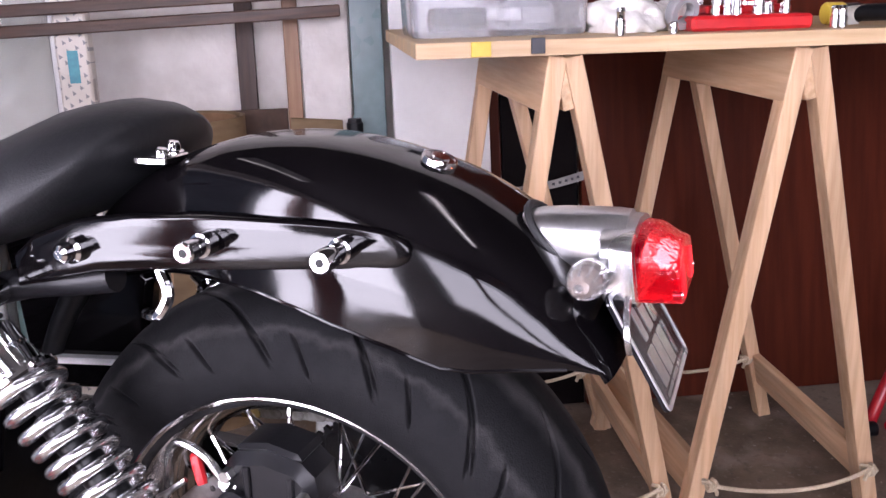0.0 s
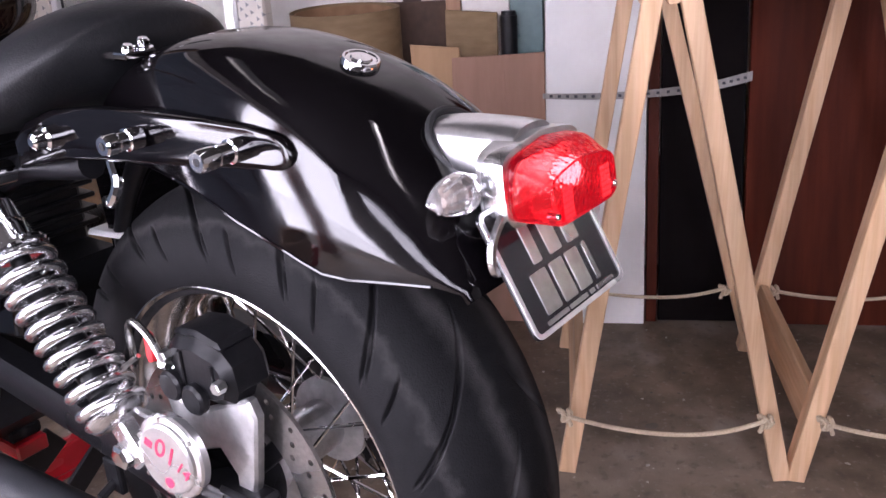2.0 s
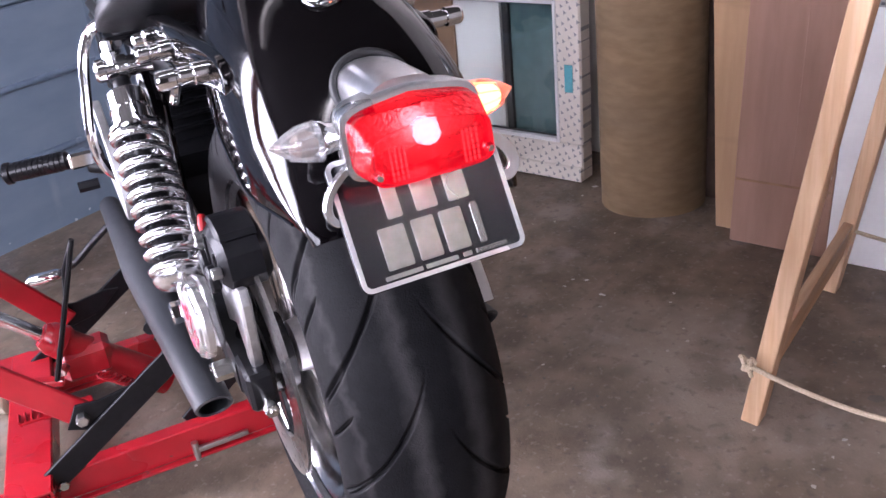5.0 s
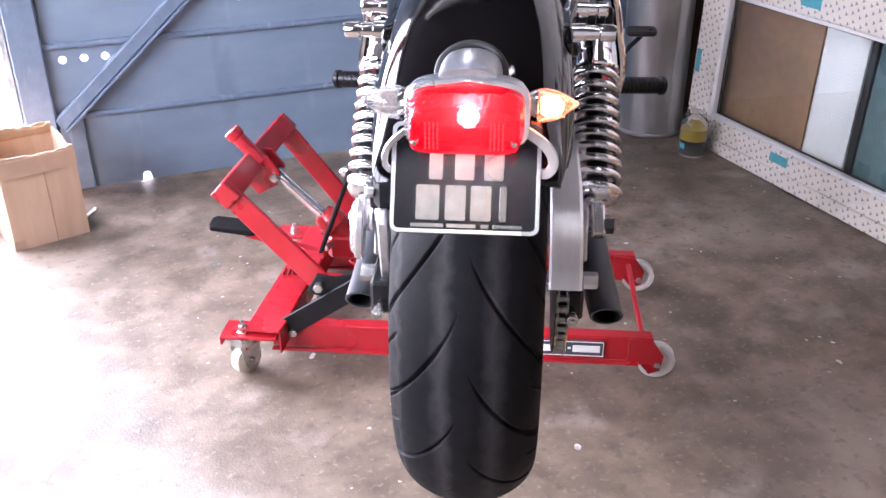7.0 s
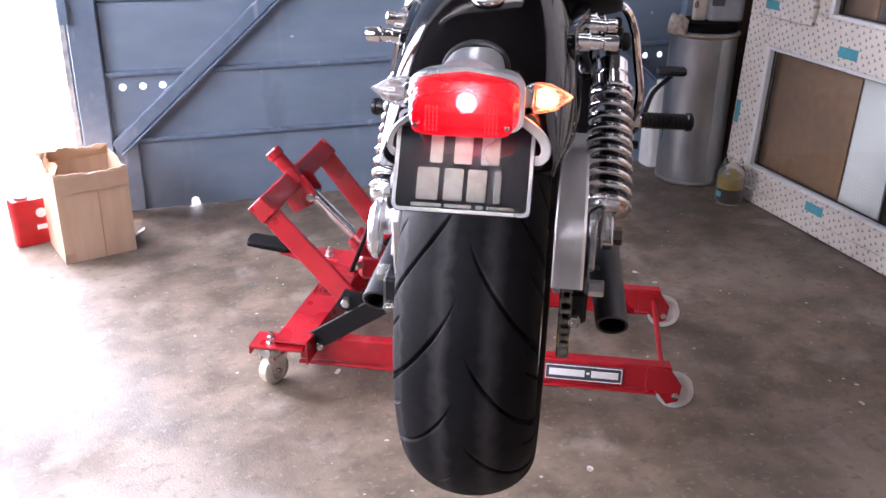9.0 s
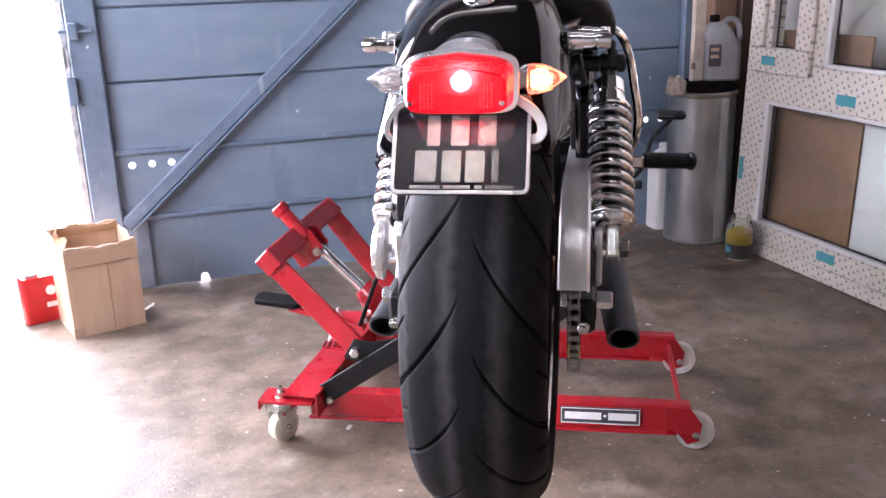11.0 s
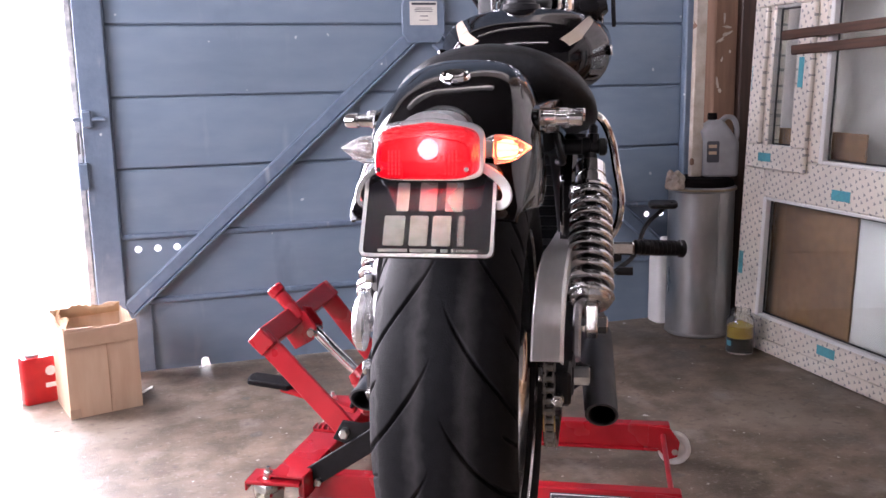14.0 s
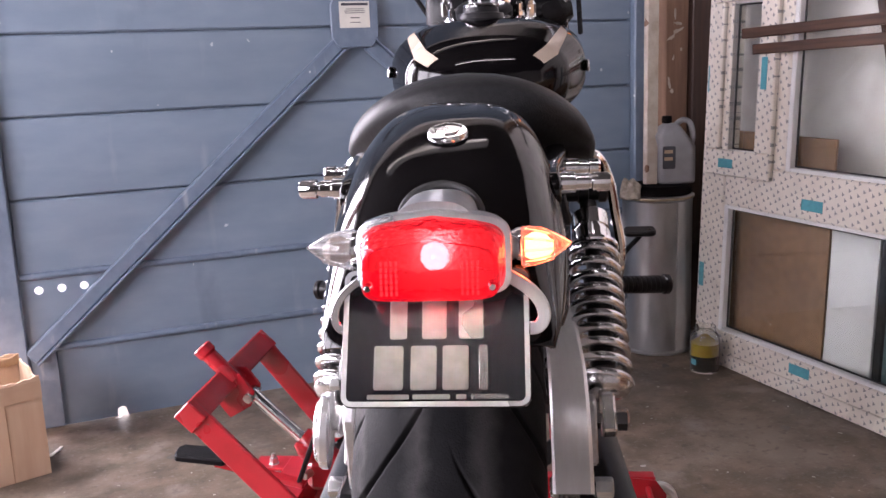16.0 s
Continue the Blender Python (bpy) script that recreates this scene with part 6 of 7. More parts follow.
rel = part("release_pedal", bar(B(), (-0.36, 0.70, 0.155), (-0.50, 0.69, 0.165), 0.03, 0.008), M_RED, jack)
for k in range(6):
    part("tooth", box(B(), (-0.50 + 0.012 * k, 0.675, 0.168), (-0.496 + 0.012 * k, 0.705, 0.174), 0.001), M_RED, rel)
bm = sweep(B(), [(-0.415, 0.715, 0.205), (-0.36, 0.722, 0.345), (-0.305, 0.722, 0.49)], 0.0055, 8)
part("locking_rod", bm, M_SATIN, jack, "thin black locking rod")
bm = sweep(B(), [(-0.352, 0.73, 0.36), (-0.335, 0.735, 0.43), (-0.305, 0.722, 0.49)], 0.0045, 8)
part("locking_rod", bm, M_SATIN, jack)
bm = box(B(), (-0.20, 0.535, 0.060), (-0.10, 0.545, 0.072), 0.002)
rod(bm, (-0.205, 0.54, 0.045), (-0.205, 0.54, 0.085), 0.007, 8)
part("foot_lock", bm, M_STEEL, jack)
# maker's plate: plain shapes in its colours
lab = part("maker_plate", box(B(), (0.085, YN - 0.0205, 0.060), (0.262, YN - 0.0175, 0.101), 0.0008), M_INK, jack, "black maker's plate with white bars")
for x0, x1, z0, z1 in ((0.087, 0.260, 0.0978, 0.0991), (0.087, 0.260, 0.0619, 0.0632), (0.087, 0.0883, 0.0619, 0.0991), (0.2587, 0.260, 0.0619, 0.0991), (0.095, 0.176, 0.072, 0.089), (0.18, 0.187, 0.079, 0.084), (0.191, 0.252, 0.072, 0.089)):
    part("plate_bar", box(B(), (x0, YN - 0.0225, z0), (x1, YN - 0.0200, z1), 0.0004), M_WHITE, lab)

# ---- trestles and table ----


def trestle(v_apex, v_left, v_right, label):
    th = thing("trestle", label, "trestle", "trestles under the table", ROOM)
    for u, shift in ((0.75, 0.0), (1.30, 0.02)):
        for foot_v, s in ((v_left, 1), (v_right, -1)):
            p0, p1 = Vector((u, foot_v + s * shift, 0.0)), Vector((u, v_apex + shift + s * 0.014, 1.048))
            way = p1 - p0
            q = axes((p0 + p1) / 2, way, (1, 0, 0))
            n = way.length / 2
            b = box(B(), (-0.022, -0.0175, -n), (0.022, 0.0175, n), 0.002, q)
            for v in b.verts:
                if v.co.z < 0.03:
                    v.co.z = max(v.co.z, 0.001)
                v.co.z = min(v.co.z, 1.048)
            part("leg", b, M_PINE, th)
    for s, foot_v in ((1, v_left), (-1, v_right)):
        slope = (foot_v - (v_apex + s * 0.014)) / 1.048
        for z0, z1, side in ((0.945, 1.046, 0.008 if s > 0 else -0.029), (0.105, 0.19, 0.0)):
            zc = (z0 + z1) / 2
            vc = v_apex + (0.01 if zc > 0.5 else s * 0.01) + s * 0.014 + slope * (1.048 - zc)
            q = axes((1.025, vc + s * side, zc), Vector((0, slope * -1.0, 1.0)), (1, 0.036 if zc > 0.5 else s * 0.036, 0))
            n = 0.296 if zc > 0.5 else 0.252
            b = box(B(), (-n, -0.0105, -(z1 - z0) / 2), (n, 0.0105, (z1 - z0) / 2), 0.002, q)
            part("stretcher", b, M_PINE_U, th)
    return th


T1 = trestle(-0.462, -0.28, -0.71, "pale pine trestle with rope tied between its legs")
T2 = trestle(-0.938, -0.735, -1.17, "pale pine trestle with rope tied between its legs")


def tied_rope(u, va, vb, z, sag):
    th = thing("rope", "cream rope tied slack between trestle legs", "rope", "trestle ropes", ROOM)
    pts = []
    for k in range(17):
        t = k / 16
        pts.append((u - 0.03 + 0.01 * math.sin(5 * t), va + (vb - va) * t, z - sag * 4 * t * (1 - t) + 0.01 * t))
    part("cord", sweep(B(), pts, 0.0048, 8), M_ROPE, th)
    for v, s in ((va, 1), (vb, -1)):
        b = sweep(B(), [Vector((u - 0.03 + 0.011 * math.cos(k * 0.9), v + 0.004 * math.sin(k * 1.7) + 0.010 * math.cos(k * 0.4), z + 0.011 * math.sin(k * 0.9))) for k in range(16)], 0.005, 7)
        part("knot", b, M_ROPE, th)
        part("tail", sweep(B(), arc_pts([(u - 0.03, v, z), (u - 0.038, v - s * 0.008, z - 0.006), (u - 0.036, v - s * 0.012, z - 0.02)], 4), 0.0045, 7), M_ROPE, th)


tied_rope(0.735, -0.278, -0.665, 0.155, 0.045)
tied_rope(0.735, -0.775, -1.13, 0.155, 0.04)
tied_rope(1.32, -0.285, -0.66, 0.17, 0.03)
tied_rope(1.32, -0.775, -1.13, 0.17, 0.03)

table = thing("tabletop", "pale board tabletop lying on two trestles", "tabletop", m=ROOM)
part("board", box(B(), (0.7065, -1.55, 1.0505), (1.42, -0.185, 1.079), 0.002), M_PLY, table)
part("edge_strip", box(B(), (0.70, -1.55, 1.0508), (0.706, -0.185, 1.0793), 0.0015), M_PINE_U2, table)
single("tape_tag", box(B(), (0.694, -0.318, 1.053), (0.6985, -0.282, 1.079), 0.001), M_YELLOW, "yellow tape tag on the tabletop edge", "tag", ROOM)
single("clamp_mark", box(B(), (0.693, -0.415, 1.055), (0.6985, -0.39, 1.083), 0.002), M_INK, "small dark clip on the tabletop edge", "clip", ROOM)

# clear storage box
tub = thing("storage_box", "clear plastic storage box on the tabletop", "box", m=ROOM @ pose(0.98, -0.37, 1.0795))
b = B()
rings = []
for z, k in ((0.0, 0.94), (0.008, 0.96), (0.2, 1.0), (0.215, 1.03), (0.215, 1.0), (0.2, 0.975), (0.012, 0.93)):
    rings.append([Vector((x * k, y * k, z)) for x, y in rounded(0.26, 0.36, 0.03)])
part("tub", loft(b, rings), M_CLEAR, tub, "clear ribbed tub")
part("lid", slab(B(), rounded(0.275, 0.375, 0.03), 0.012, pose(0, 0, 0.2155), 0.003), M_CLEAR, tub, "clear lid")
part("handle", box(B(), (-0.145, -0.035, 0.03), (-0.132, 0.035, 0.055), 0.003), M_CLEAR, tub)
for x, y, z, w, m_ in ((-0.05, -0.06, 0.05, 0.05, M_GREYPL), (0.02, 0.07, 0.045, 0.06, M_DARKB), (0.03, -0.08, 0.06, 0.04, M_GREYPL)):
    part("contents", box(B(), (x - w, y - w, 0.014), (x + w, y + w, 0.014 + z), 0.01), m_, tub)

# tools on the table
tray = thing("tool_tray", "red plastic socket tray with loose tools on the tabletop", "tool tray", m=ROOM @ pose(0.86, -0.81, 1.0795))
part("tray", box(B(), (-0.08, -0.155, 0.0), (0.09, 0.09, 0.028), 0.006), M_REDPLASTIC, tray)
part("tray_back", box(B(), (0.0, -0.15, 0.028), (0.09, 0.03, 0.045), 0.005), M_REDPLASTIC, tray)
rng = random.Random(4)
for k in range(16):
    x, y = -0.06 + 0.13 * rng.random(), -0.14 + 0.21 * rng.random()
    z = 0.045 if x > 0.0 and y < 0.03 else 0.028
    r = 0.007 + 0.006 * rng.random()
    part("socket", turned(B(), (x, y, z), (x, y, z + 0.018 + 0.02 * rng.random()), [(0, r), (0.45, r), (0.5, r * 0.85), (0.95, r * 0.85), (1, r * 0.6)], 12), M_CHROME, tray)
part("ratchet", sweep(B(), [(-0.03, -0.1, 0.055), (0.0, -0.02, 0.06), (0.02, 0.08, 0.07)], 0.006, 8), M_CHROME, tray)
part("pliers", sweep(B(), [(0.05, -0.14, 0.05), (0.03, -0.08, 0.075), (0.02, -0.05, 0.085)], 0.006, 8), M_CHROME, tray)
for at, hgt in (((0.735, -0.565), 0.05), ((0.74, -0.668), 0.022), ((0.75, -0.99), 0.042), ((0.752, -1.006), 0.042)):
    single("socket", turned(B(), (0, 0, 0), (0, 0, hgt), [(0, 0.0095), (0.5, 0.0095), (0.55, 0.0075), (0.8, 0.0072), (0.85, 0.0085), (1, 0.007)], 14), M_CHROME, "chrome socket standing on the tabletop", "socket", ROOM @ pose(at[0], at[1], 1.0795), "loose sockets")
single("tape_roll", lathe(B(), [(0.02, 0.0), (0.032, 0.0), (0.034, 0.003), (0.034, 0.02), (0.032, 0.023), (0.02, 0.023)], pose(0, 0, 0), 28), M_GREYPL, "grey tape roll on its edge", "tape", ROOM @ pose(0.80, -0.715, 1.1135, 0, 75, 20))


def crumpled(size, seed):
    """A soft heap of cloth."""
    b = B()
    bmesh.ops.create_icosphere(b, subdivisions=4, radius=1.0)
    for v in b.verts:
        n1 = noise.noise(v.co * 1.7 + Vector((seed, 0, 0)))
        n2 = noise.noise(v.co * 4.5 + Vector((0, seed, 0)))
        v.co *= 1 + 0.35 * n1 + 0.16 * n2
        v.co = Vector((v.co.x * size[0], v.co.y * size[1], max(v.co.z, -0.35) * size[2]))
    low = min(v.co.z for v in b.verts)
    for v in b.verts:
        v.co.z -= low
    return b


single("rag", crumpled((0.09, 0.075, 0.055), 2.0), M_CLOTH, "crumpled white cloth on the tabletop", "cloth", ROOM @ pose(0.90, -0.62, 1.0798), sharp=180)
single("rag", crumpled((0.06, 0.05, 0.04), 7.0), M_CLOTH, "crumpled white work glove on the tabletop", "glove", ROOM @ pose(0.92, -0.72, 1.0798), sharp=180)
torch = thing("torch", "black torch with a yellow collar on the tabletop", "torch", m=ROOM @ pose(0.86, -1.16, 1.1025))
part("barrel", turned(B(), (0, -0.11, 0), (0, 0.09, 0), [(0, 0.018), (0.05, 0.0215), (0.3, 0.0215), (0.34, 0.018), (0.8, 0.017), (0.85, 0.02), (1, 0.02)], 20), M_SATIN, torch)
part("collar", turned(B(), (0, 0.09, 0), (0, 0.13, 0), [(0, 0.020), (0.1, 0.0222), (0.9, 0.0222), (1, 0.02)], 20), M_YELLOW, torch, "yellow collar")
b = B()
loft(b, [[Vector((0.02 * math.sin(k * 0.35), y, 0.02 + 0.018 * math.cos(k * 0.35))) for k in range(9)] + [Vector((0.0207 * math.sin(k * 0.35), y, 0.02 + 0.0187 * math.cos(k * 0.35))) for k in range(8, -1, -1)] for y in (-0.035, 0.035)])
single("paper_curl", b, M_PAPER, "curled strip of cream paper on the tabletop", "paper", ROOM @ pose(0.79, -1.06, 1.0805, 0, 0, 40))

# ---- boards and cardboard leaning on the side wall ----


def board(name, material, u, v0, v1, high, lean, thick, label, category, top_cut=0.0):
    """A sheet standing on the floor at u and leaning to the wall by lean over its height."""
    ang = math.atan2(lean, high)
    q = ROOM @ Matrix.Translation((u, (v0 + v1) / 2, 0.002)) @ pose(0, 0, 0, 0, math.degrees(ang), 0)
    w = (v1 - v0) / 2
    b = B()
    box(b, (0, -w, 0.0), (thick, w, high), 0.002)
    for p in b.verts:
        if p.co.z > high / 2 and p.co.y < 0:
            p.co.z -= top_cut
    return single(name, b, material, label, category, q)


board("board", M_MAHOG, 1.44, -2.35, -0.727, 2.0, 0.3, 0.03, "tall dark mahogany board leaning on the wall", "board")
board("board", M_DARKB, 1.455, -0.722, -0.508, 1.7, 0.28, 0.02, "narrow black board leaning on the wall", "board")
board("board", M_MAHOG, 1.445, -0.503, -0.474, 1.5, 0.26, 0.022, "narrow red-brown board leaning on the wall", "board")
white = board("board", M_WHITE, 1.43, -0.468, -0.207, 1.42, 0.2, 0.03, "white painted panel leaning on the wall", "panel")
board("board", M_GREEN, 1.60, -0.195, -0.105, 1.5, 0.12, 0.02, "narrow teal painted board leaning on the wall", "board")
board("board", M_WALL, 1.63, -0.10, 0.03, 1.45, 0.1, 0.015, "pale grey sheet leaning on the wall", "board")
board("stick", M_BATTEN2, 1.672, 0.036, 0.078, 1.45, 0.06, 0.02, "brown timber stick leaning on the wall", "stick")
board("stick", M_DARKWOOD, 1.70, 0.165, 0.215, 1.5, 0.14, 0.03, "dark timber stick leaning on the wall", "stick")
flat = board("cardboard_sheet", M_PINKCARD, 1.435, -0.205, 0.042, 0.735, 0.10, 0.012, "flattened pinkish-brown carton leaning on boards", "cardboard", -0.008)
part("crease", box(B(), (-0.0018, -0.118, 0.168), (0.0004, 0.121, 0.1735), 0.0004), M_CARD_D, flat)
part("crease", box(B(), (-0.0018, -0.02, 0.176), (0.0004, -0.0165, 0.70), 0.0004), M_PINKCARD, flat)
flap = board("cardboard_sheet", M_CARD, 1.495, -0.03, 0.105, 0.765, 0.08, 0.008, "tan cardboard flap standing behind a carton", "cardboard", 0.012)
for p in flap.data.vertices:
    p.co.y += 0.075 * p.co.z
board("cardboard_sheet", M_KRAFT, 1.56, -0.072, 0.072, 0.845, 0.09, 0.01, "brown cardboard sheet leaning on the wall", "cardboard", 0.012)
b = turned(B(), (1.585, -0.104, 0.001), (1.632, -0.104, 0.835), [(0, 0.023), (0.985, 0.023), (0.987, 0.020), (1, 0.019)], 20)
single("tube", b, M_SATIN, "slim black plastic tube standing behind the cardboard", "tube", ROOM)
board("cardboard_sheet", M_DARKCARD, 1.66, 0.082, 0.265, 0.86, 0.10, 0.012, "dark brown cardboard sheet leaning on the wall", "cardboard")
lab2 = thing("carton_label", "small white label on the flattened carton", "label", m=ROOM @ pose(1.4695, -0.182, 0.235, 0, 7.75, 0))
part("sheet", box(B(), (-0.006, -0.016, -0.03), (-0.0045, 0.016, 0.03), 0.0002), M_PAPER, lab2)
for k in range(5):
    part("print_bar", box(B(), (-0.0072, -0.012, -0.022 + 0.01 * k), (-0.0062, 0.010, -0.019 + 0.01 * k), 0.0001), M_INK, lab2)
# printed strap across the boards
strap = thing("strap", "grey plastic strap with dark print tied across the boards", "strap", m=ROOM)
pts = arc_pts([(1.495, -0.20, 0.630), (1.505, -0.33, 0.624), (1.502, -0.47, 0.628), (1.515, -0.62, 0.640), (1.525, -0.73, 0.662)], 6)
b = B()
loft(b, [[p + Vector((dx, 0, dz)) for dx, dz in ((-0.002, -0.007 - 0.006 * i / 24), (-0.0005, -0.007 - 0.006 * i / 24), (-0.0005, 0.007 + 0.006 * i / 24), (-0.002, 0.007 + 0.006 * i / 24))] for i, p in enumerate(pts)])
part("band", b, M_STRAP, strap)
for i in range(1, len(pts) - 1):
    p = pts[i]
    part("print_bar", box(B(), (p.x - 0.0036, p.y - 0.004, p.z - 0.003), (p.x - 0.0024, p.y + 0.004, p.z + 0.004), 0.0003), M_INK, strap)

# cardboard roll
b = B()
rings = []
for z in (0.0, 0.3, 0.6, 0.86):
    rings.append([Vector(((0.15 + 0.004 * math.sin(3 * a)) * math.cos(a), (0.15 + 0.004 * math.sin(3 * a)) * math.sin(a), z)) for a in [2 * math.pi * k / 48 for k in range(48)]])
rings += [[Vector((p.x * 0.96, p.y * 0.96, p.z)) for p in r] for r in rings[::-1]]
rings.append(rings[0])
loft(b, rings, caps=False)
bmesh.ops.remove_doubles(b, verts=b.verts, dist=0.0001)
roll = thing("cardboard_roll", "tall brown cardboard roll standing on the floor", "cardboard roll", m=ROOM @ pose(1.605, 0.345, 0.001))
part("outer_wrap", b, M_KRAFT, roll)
b = B()
turns_of = [Vector(((0.151 + 0.003 * k / 30) * math.cos(0.3 + 0.9 * k / 30), (0.151 + 0.003 * k / 30) * math.sin(0.3 + 0.9 * k / 30), 0)) for k in range(31)]
loft(b, [[p * f + Vector((0, 0, z)) for p, f in [(q, 1.03) for q in turns_of] + [(q, 1.012) for q in turns_of[::-1]]] for z in (0.002, 0.845)])
part("loose_edge", b, M_KRAFT, roll)
part("inner_wrap", lathe(B(), [(0.13, 0.002), (0.134, 0.002), (0.134, 0.855), (0.13, 0.855)], pose(0.004, 0.003, 0), 40), M_CARD_D, roll)

# ---- window unit standing against the wall ----
win = thing("window_unit", "new white window unit in printed protective film, leaning indoors", "window", m=ROOM @ pose(1.617, 0, 0.001, 0, 2.0, 0))
WV0, WV1, WZ = 0.586, 1.632, 1.36
SEC = 0.062


def profile(b, lo, hi):
    return box(b, lo, hi, 0.006)


fr = part("outer_frame", profile(B(), (0, WV0, 0), (SEC, WV1, 0.118)), M_FILM, win, "bottom rail in printed film")
part("outer_frame", profile(B(), (0, WV0, WZ - 0.075), (SEC, WV1, WZ)), M_FILM, win)
part("outer_frame", profile(B(), (0, WV1 - 0.12, 0.119), (SEC, WV1, WZ - 0.076)), M_FILM, win)
part("outer_frame", profile(B(), (0, WV0, 0.119), (SEC, WV0 + 0.085, WZ - 0.076)), M_FILM, win)
part("sill_rail", box(B(), (-0.012, WV0 + 0.002, 0.002), (-0.001, WV1 - 0.002, 0.05), 0.003), M_FILM, win)
part("transom", profile(B(), (0, WV0 + 0.086, 0.56), (SEC, WV1 - 0.121, 0.70)), M_FILM, win)
part("mullion", profile(B(), (0, 1.24, 0.701), (SEC, 1.32, WZ - 0.076)), M_FILM, win)
# casement sash, proud of the frame
SZ0, SZ1, SV0, SV1 = 0.662, 1.30, 1.282, 1.592
sash = part("sash", profile(B(), (-0.022, SV0, SZ0), (-0.001, SV1, SZ0 + 0.085)), M_FILM, win, "opening sash in printed film")
for lo, hi in (((-0.022, SV0, SZ1 - 0.07), (-0.001, SV1, SZ1)), ((-0.022, SV0, SZ0 + 0.086), (-0.001, SV0 + 0.075, SZ1 - 0.071)), ((-0.022, SV1 - 0.06, SZ0 + 0.086), (-0.001, SV1, SZ1 - 0.071))):
    part("sash_rail", profile(B(), lo, hi), M_FILM, sash)


def pane_in(v0, v1, z0, z1, u=0.03):
    p = part("pane", box(B(), (u, v0, z0), (u + 0.006, v1, z1), 0.0005), M_PANE, win, "clear glass pane")
    p.visible_shadow = False
    for lo, hi in (((0.004, v0, z0), (u, v0 + 0.012, z1)), ((0.004, v1 - 0.02, z0), (u, v1, z1)), ((0.004, v0 + 0.0125, z0), (u, v1 - 0.0205, z0 + 0.012)), ((0.004, v0 + 0.0125, z1 - 0.012), (u, v1 - 0.0205, z1))):
        part("bead", box(B(), lo, hi, 0.003), M_UPVC, p)
    for lo, hi in (((u - 0.006, v0 + 0.0125, z0 + 0.0125), (u - 0.001, v0 + 0.018, z1 - 0.0125)), ((u - 0.006, v1 - 0.027, z0 + 0.0125), (u - 0.001, v1 - 0.0205, z1 - 0.0125)), ((u - 0.006, v0 + 0.0185, z0 + 0.0125), (u - 0.001, v1 - 0.0275, z0 + 0.018)), ((u - 0.006, v0 + 0.0185, z1 - 0.018), (u - 0.001, v1 - 0.0275, z1 - 0.0125))):
        part("gasket", box(B(), lo, hi, 0.001), M_GASKET, p)


pane_in(WV0 + 0.085, WV1 - 0.12, 0.118, 0.56)
pane_in(WV0 + 0.085, 1.24, 0.70, WZ - 0.075)
pane_in(1.355, 1.532, 0.735, WZ - 0.125)
for v, z, w, h, x in ((1.117, 0.086, 0.085, 0.032, -0.0015), (1.112, 0.607, 0.085, 0.034, -0.0015), (1.606, 0.30, 0.025, 0.085, -0.0015), (1.606, 0.98, 0.025, 0.09, -0.0015), (1.325, 1.0, 0.026, 0.1, -0.0235), (1.485, 0.704, 0.07, 0.03, -0.0235), (0.628, 0.33, 0.028, 0.085, -0.0015), (0.628, 1.0, 0.028, 0.085, -0.0015), (1.465, 1.264, 0.07, 0.03, -0.0235)):
    part("film_label", box(B(), (x - 0.001, v - w / 2, z - h / 2), (x, v + w / 2, z + h / 2), 0.0002), M_TEAL, win, "teal film label")
# things behind the panes
board("cardboard_sheet", M_CARD_D, 1.695, 1.11, 1.52, 0.80, 0.03, 0.01, "brown cardboard behind the window unit", "cardboard")
board("cardboard_sheet", M_CARD, 1.715, 1.36, 1.58, 0.80, 0.03, 0.008, "pale cardboard behind the window unit", "cardboard")
board("panel", M_WHITE, 1.70, 0.925, 1.105, 0.62, 0.022, 0.02, "white panel behind the window unit", "panel")
dark = thing("glazed_panel", "dark framed green glass panel behind the window unit", "panel", m=ROOM @ pose(1.695, 0.795, 0.001, 0, 2.0, 0))
for lo, hi in (((0, -0.13, 0), (0.03, 0.12, 0.03)), ((0, -0.13, 0.55), (0.03, 0.12, 0.58)), ((0, -0.13, 0.0305), (0.03, -0.105, 0.5495)), ((0, 0.095, 0.0305), (0.03, 0.12, 0.5495))):
    part("frame_bar", box(B(), lo, hi, 0.003), M_GASKET, dark)
part("pane", box(B(), (0.012, -0.1045, 0.031), (0.018, 0.0945, 0.549), 0.001), M_GREEN, dark)
# battens tied across the top
for z, v0, v1, u in ((1.165, -0.10, 1.43, 1.622), (1.113, -0.08, 1.38, 1.624)):
    b = box(B(), (0, v0, -0.016), (0.022, v1, 0.016), 0.003)
    single("batten", b, M_BATTEN, "dark stained batten lying across the window unit", "batten", ROOM @ pose(u, 0, z + 0.01, -2.0, 0, 0), "window battens")
single("stick", box(B(), (0, -0.022, 0.008), (0.018, 0.022, 1.545), 0.003), M_BATTEN, "dark stained batten behind the window glass", "batten", ROOM @ pose(1.836, 0.774, 0.001, -14, 0, 0))

# ---- corner by the door ----
drum = thing("steel_drum", "galvanised steel drum with a dark lid, standing in the corner", "drum", m=ROOM @ pose(1.545, 1.76, 0.001))
part("body", lathe(B(), [(0.0005, 0.0), (0.122, 0.0), (0.127, 0.004), (0.127, 0.012), (0.124, 0.016), (0.124, 0.56), (0.129, 0.565), (0.129, 0.575), (0.124, 0.58), (0.0005, 0.58)], pose(0, 0, 0), 56), M_GALV, drum)
part("seam", box(B(), (-0.004, -0.1275, 0.02), (0.004, -0.122, 0.555), 0.001), M_GALV, drum)
part("rim", lathe(B(), [(0.124, 0.5665), (0.1305, 0.5665), (0.132, 0.571), (0.1305, 0.5755), (0.124, 0.5755)], pose(0, 0, 0), 56), M_RIMGOLD, drum, "pale brass-coloured rim")
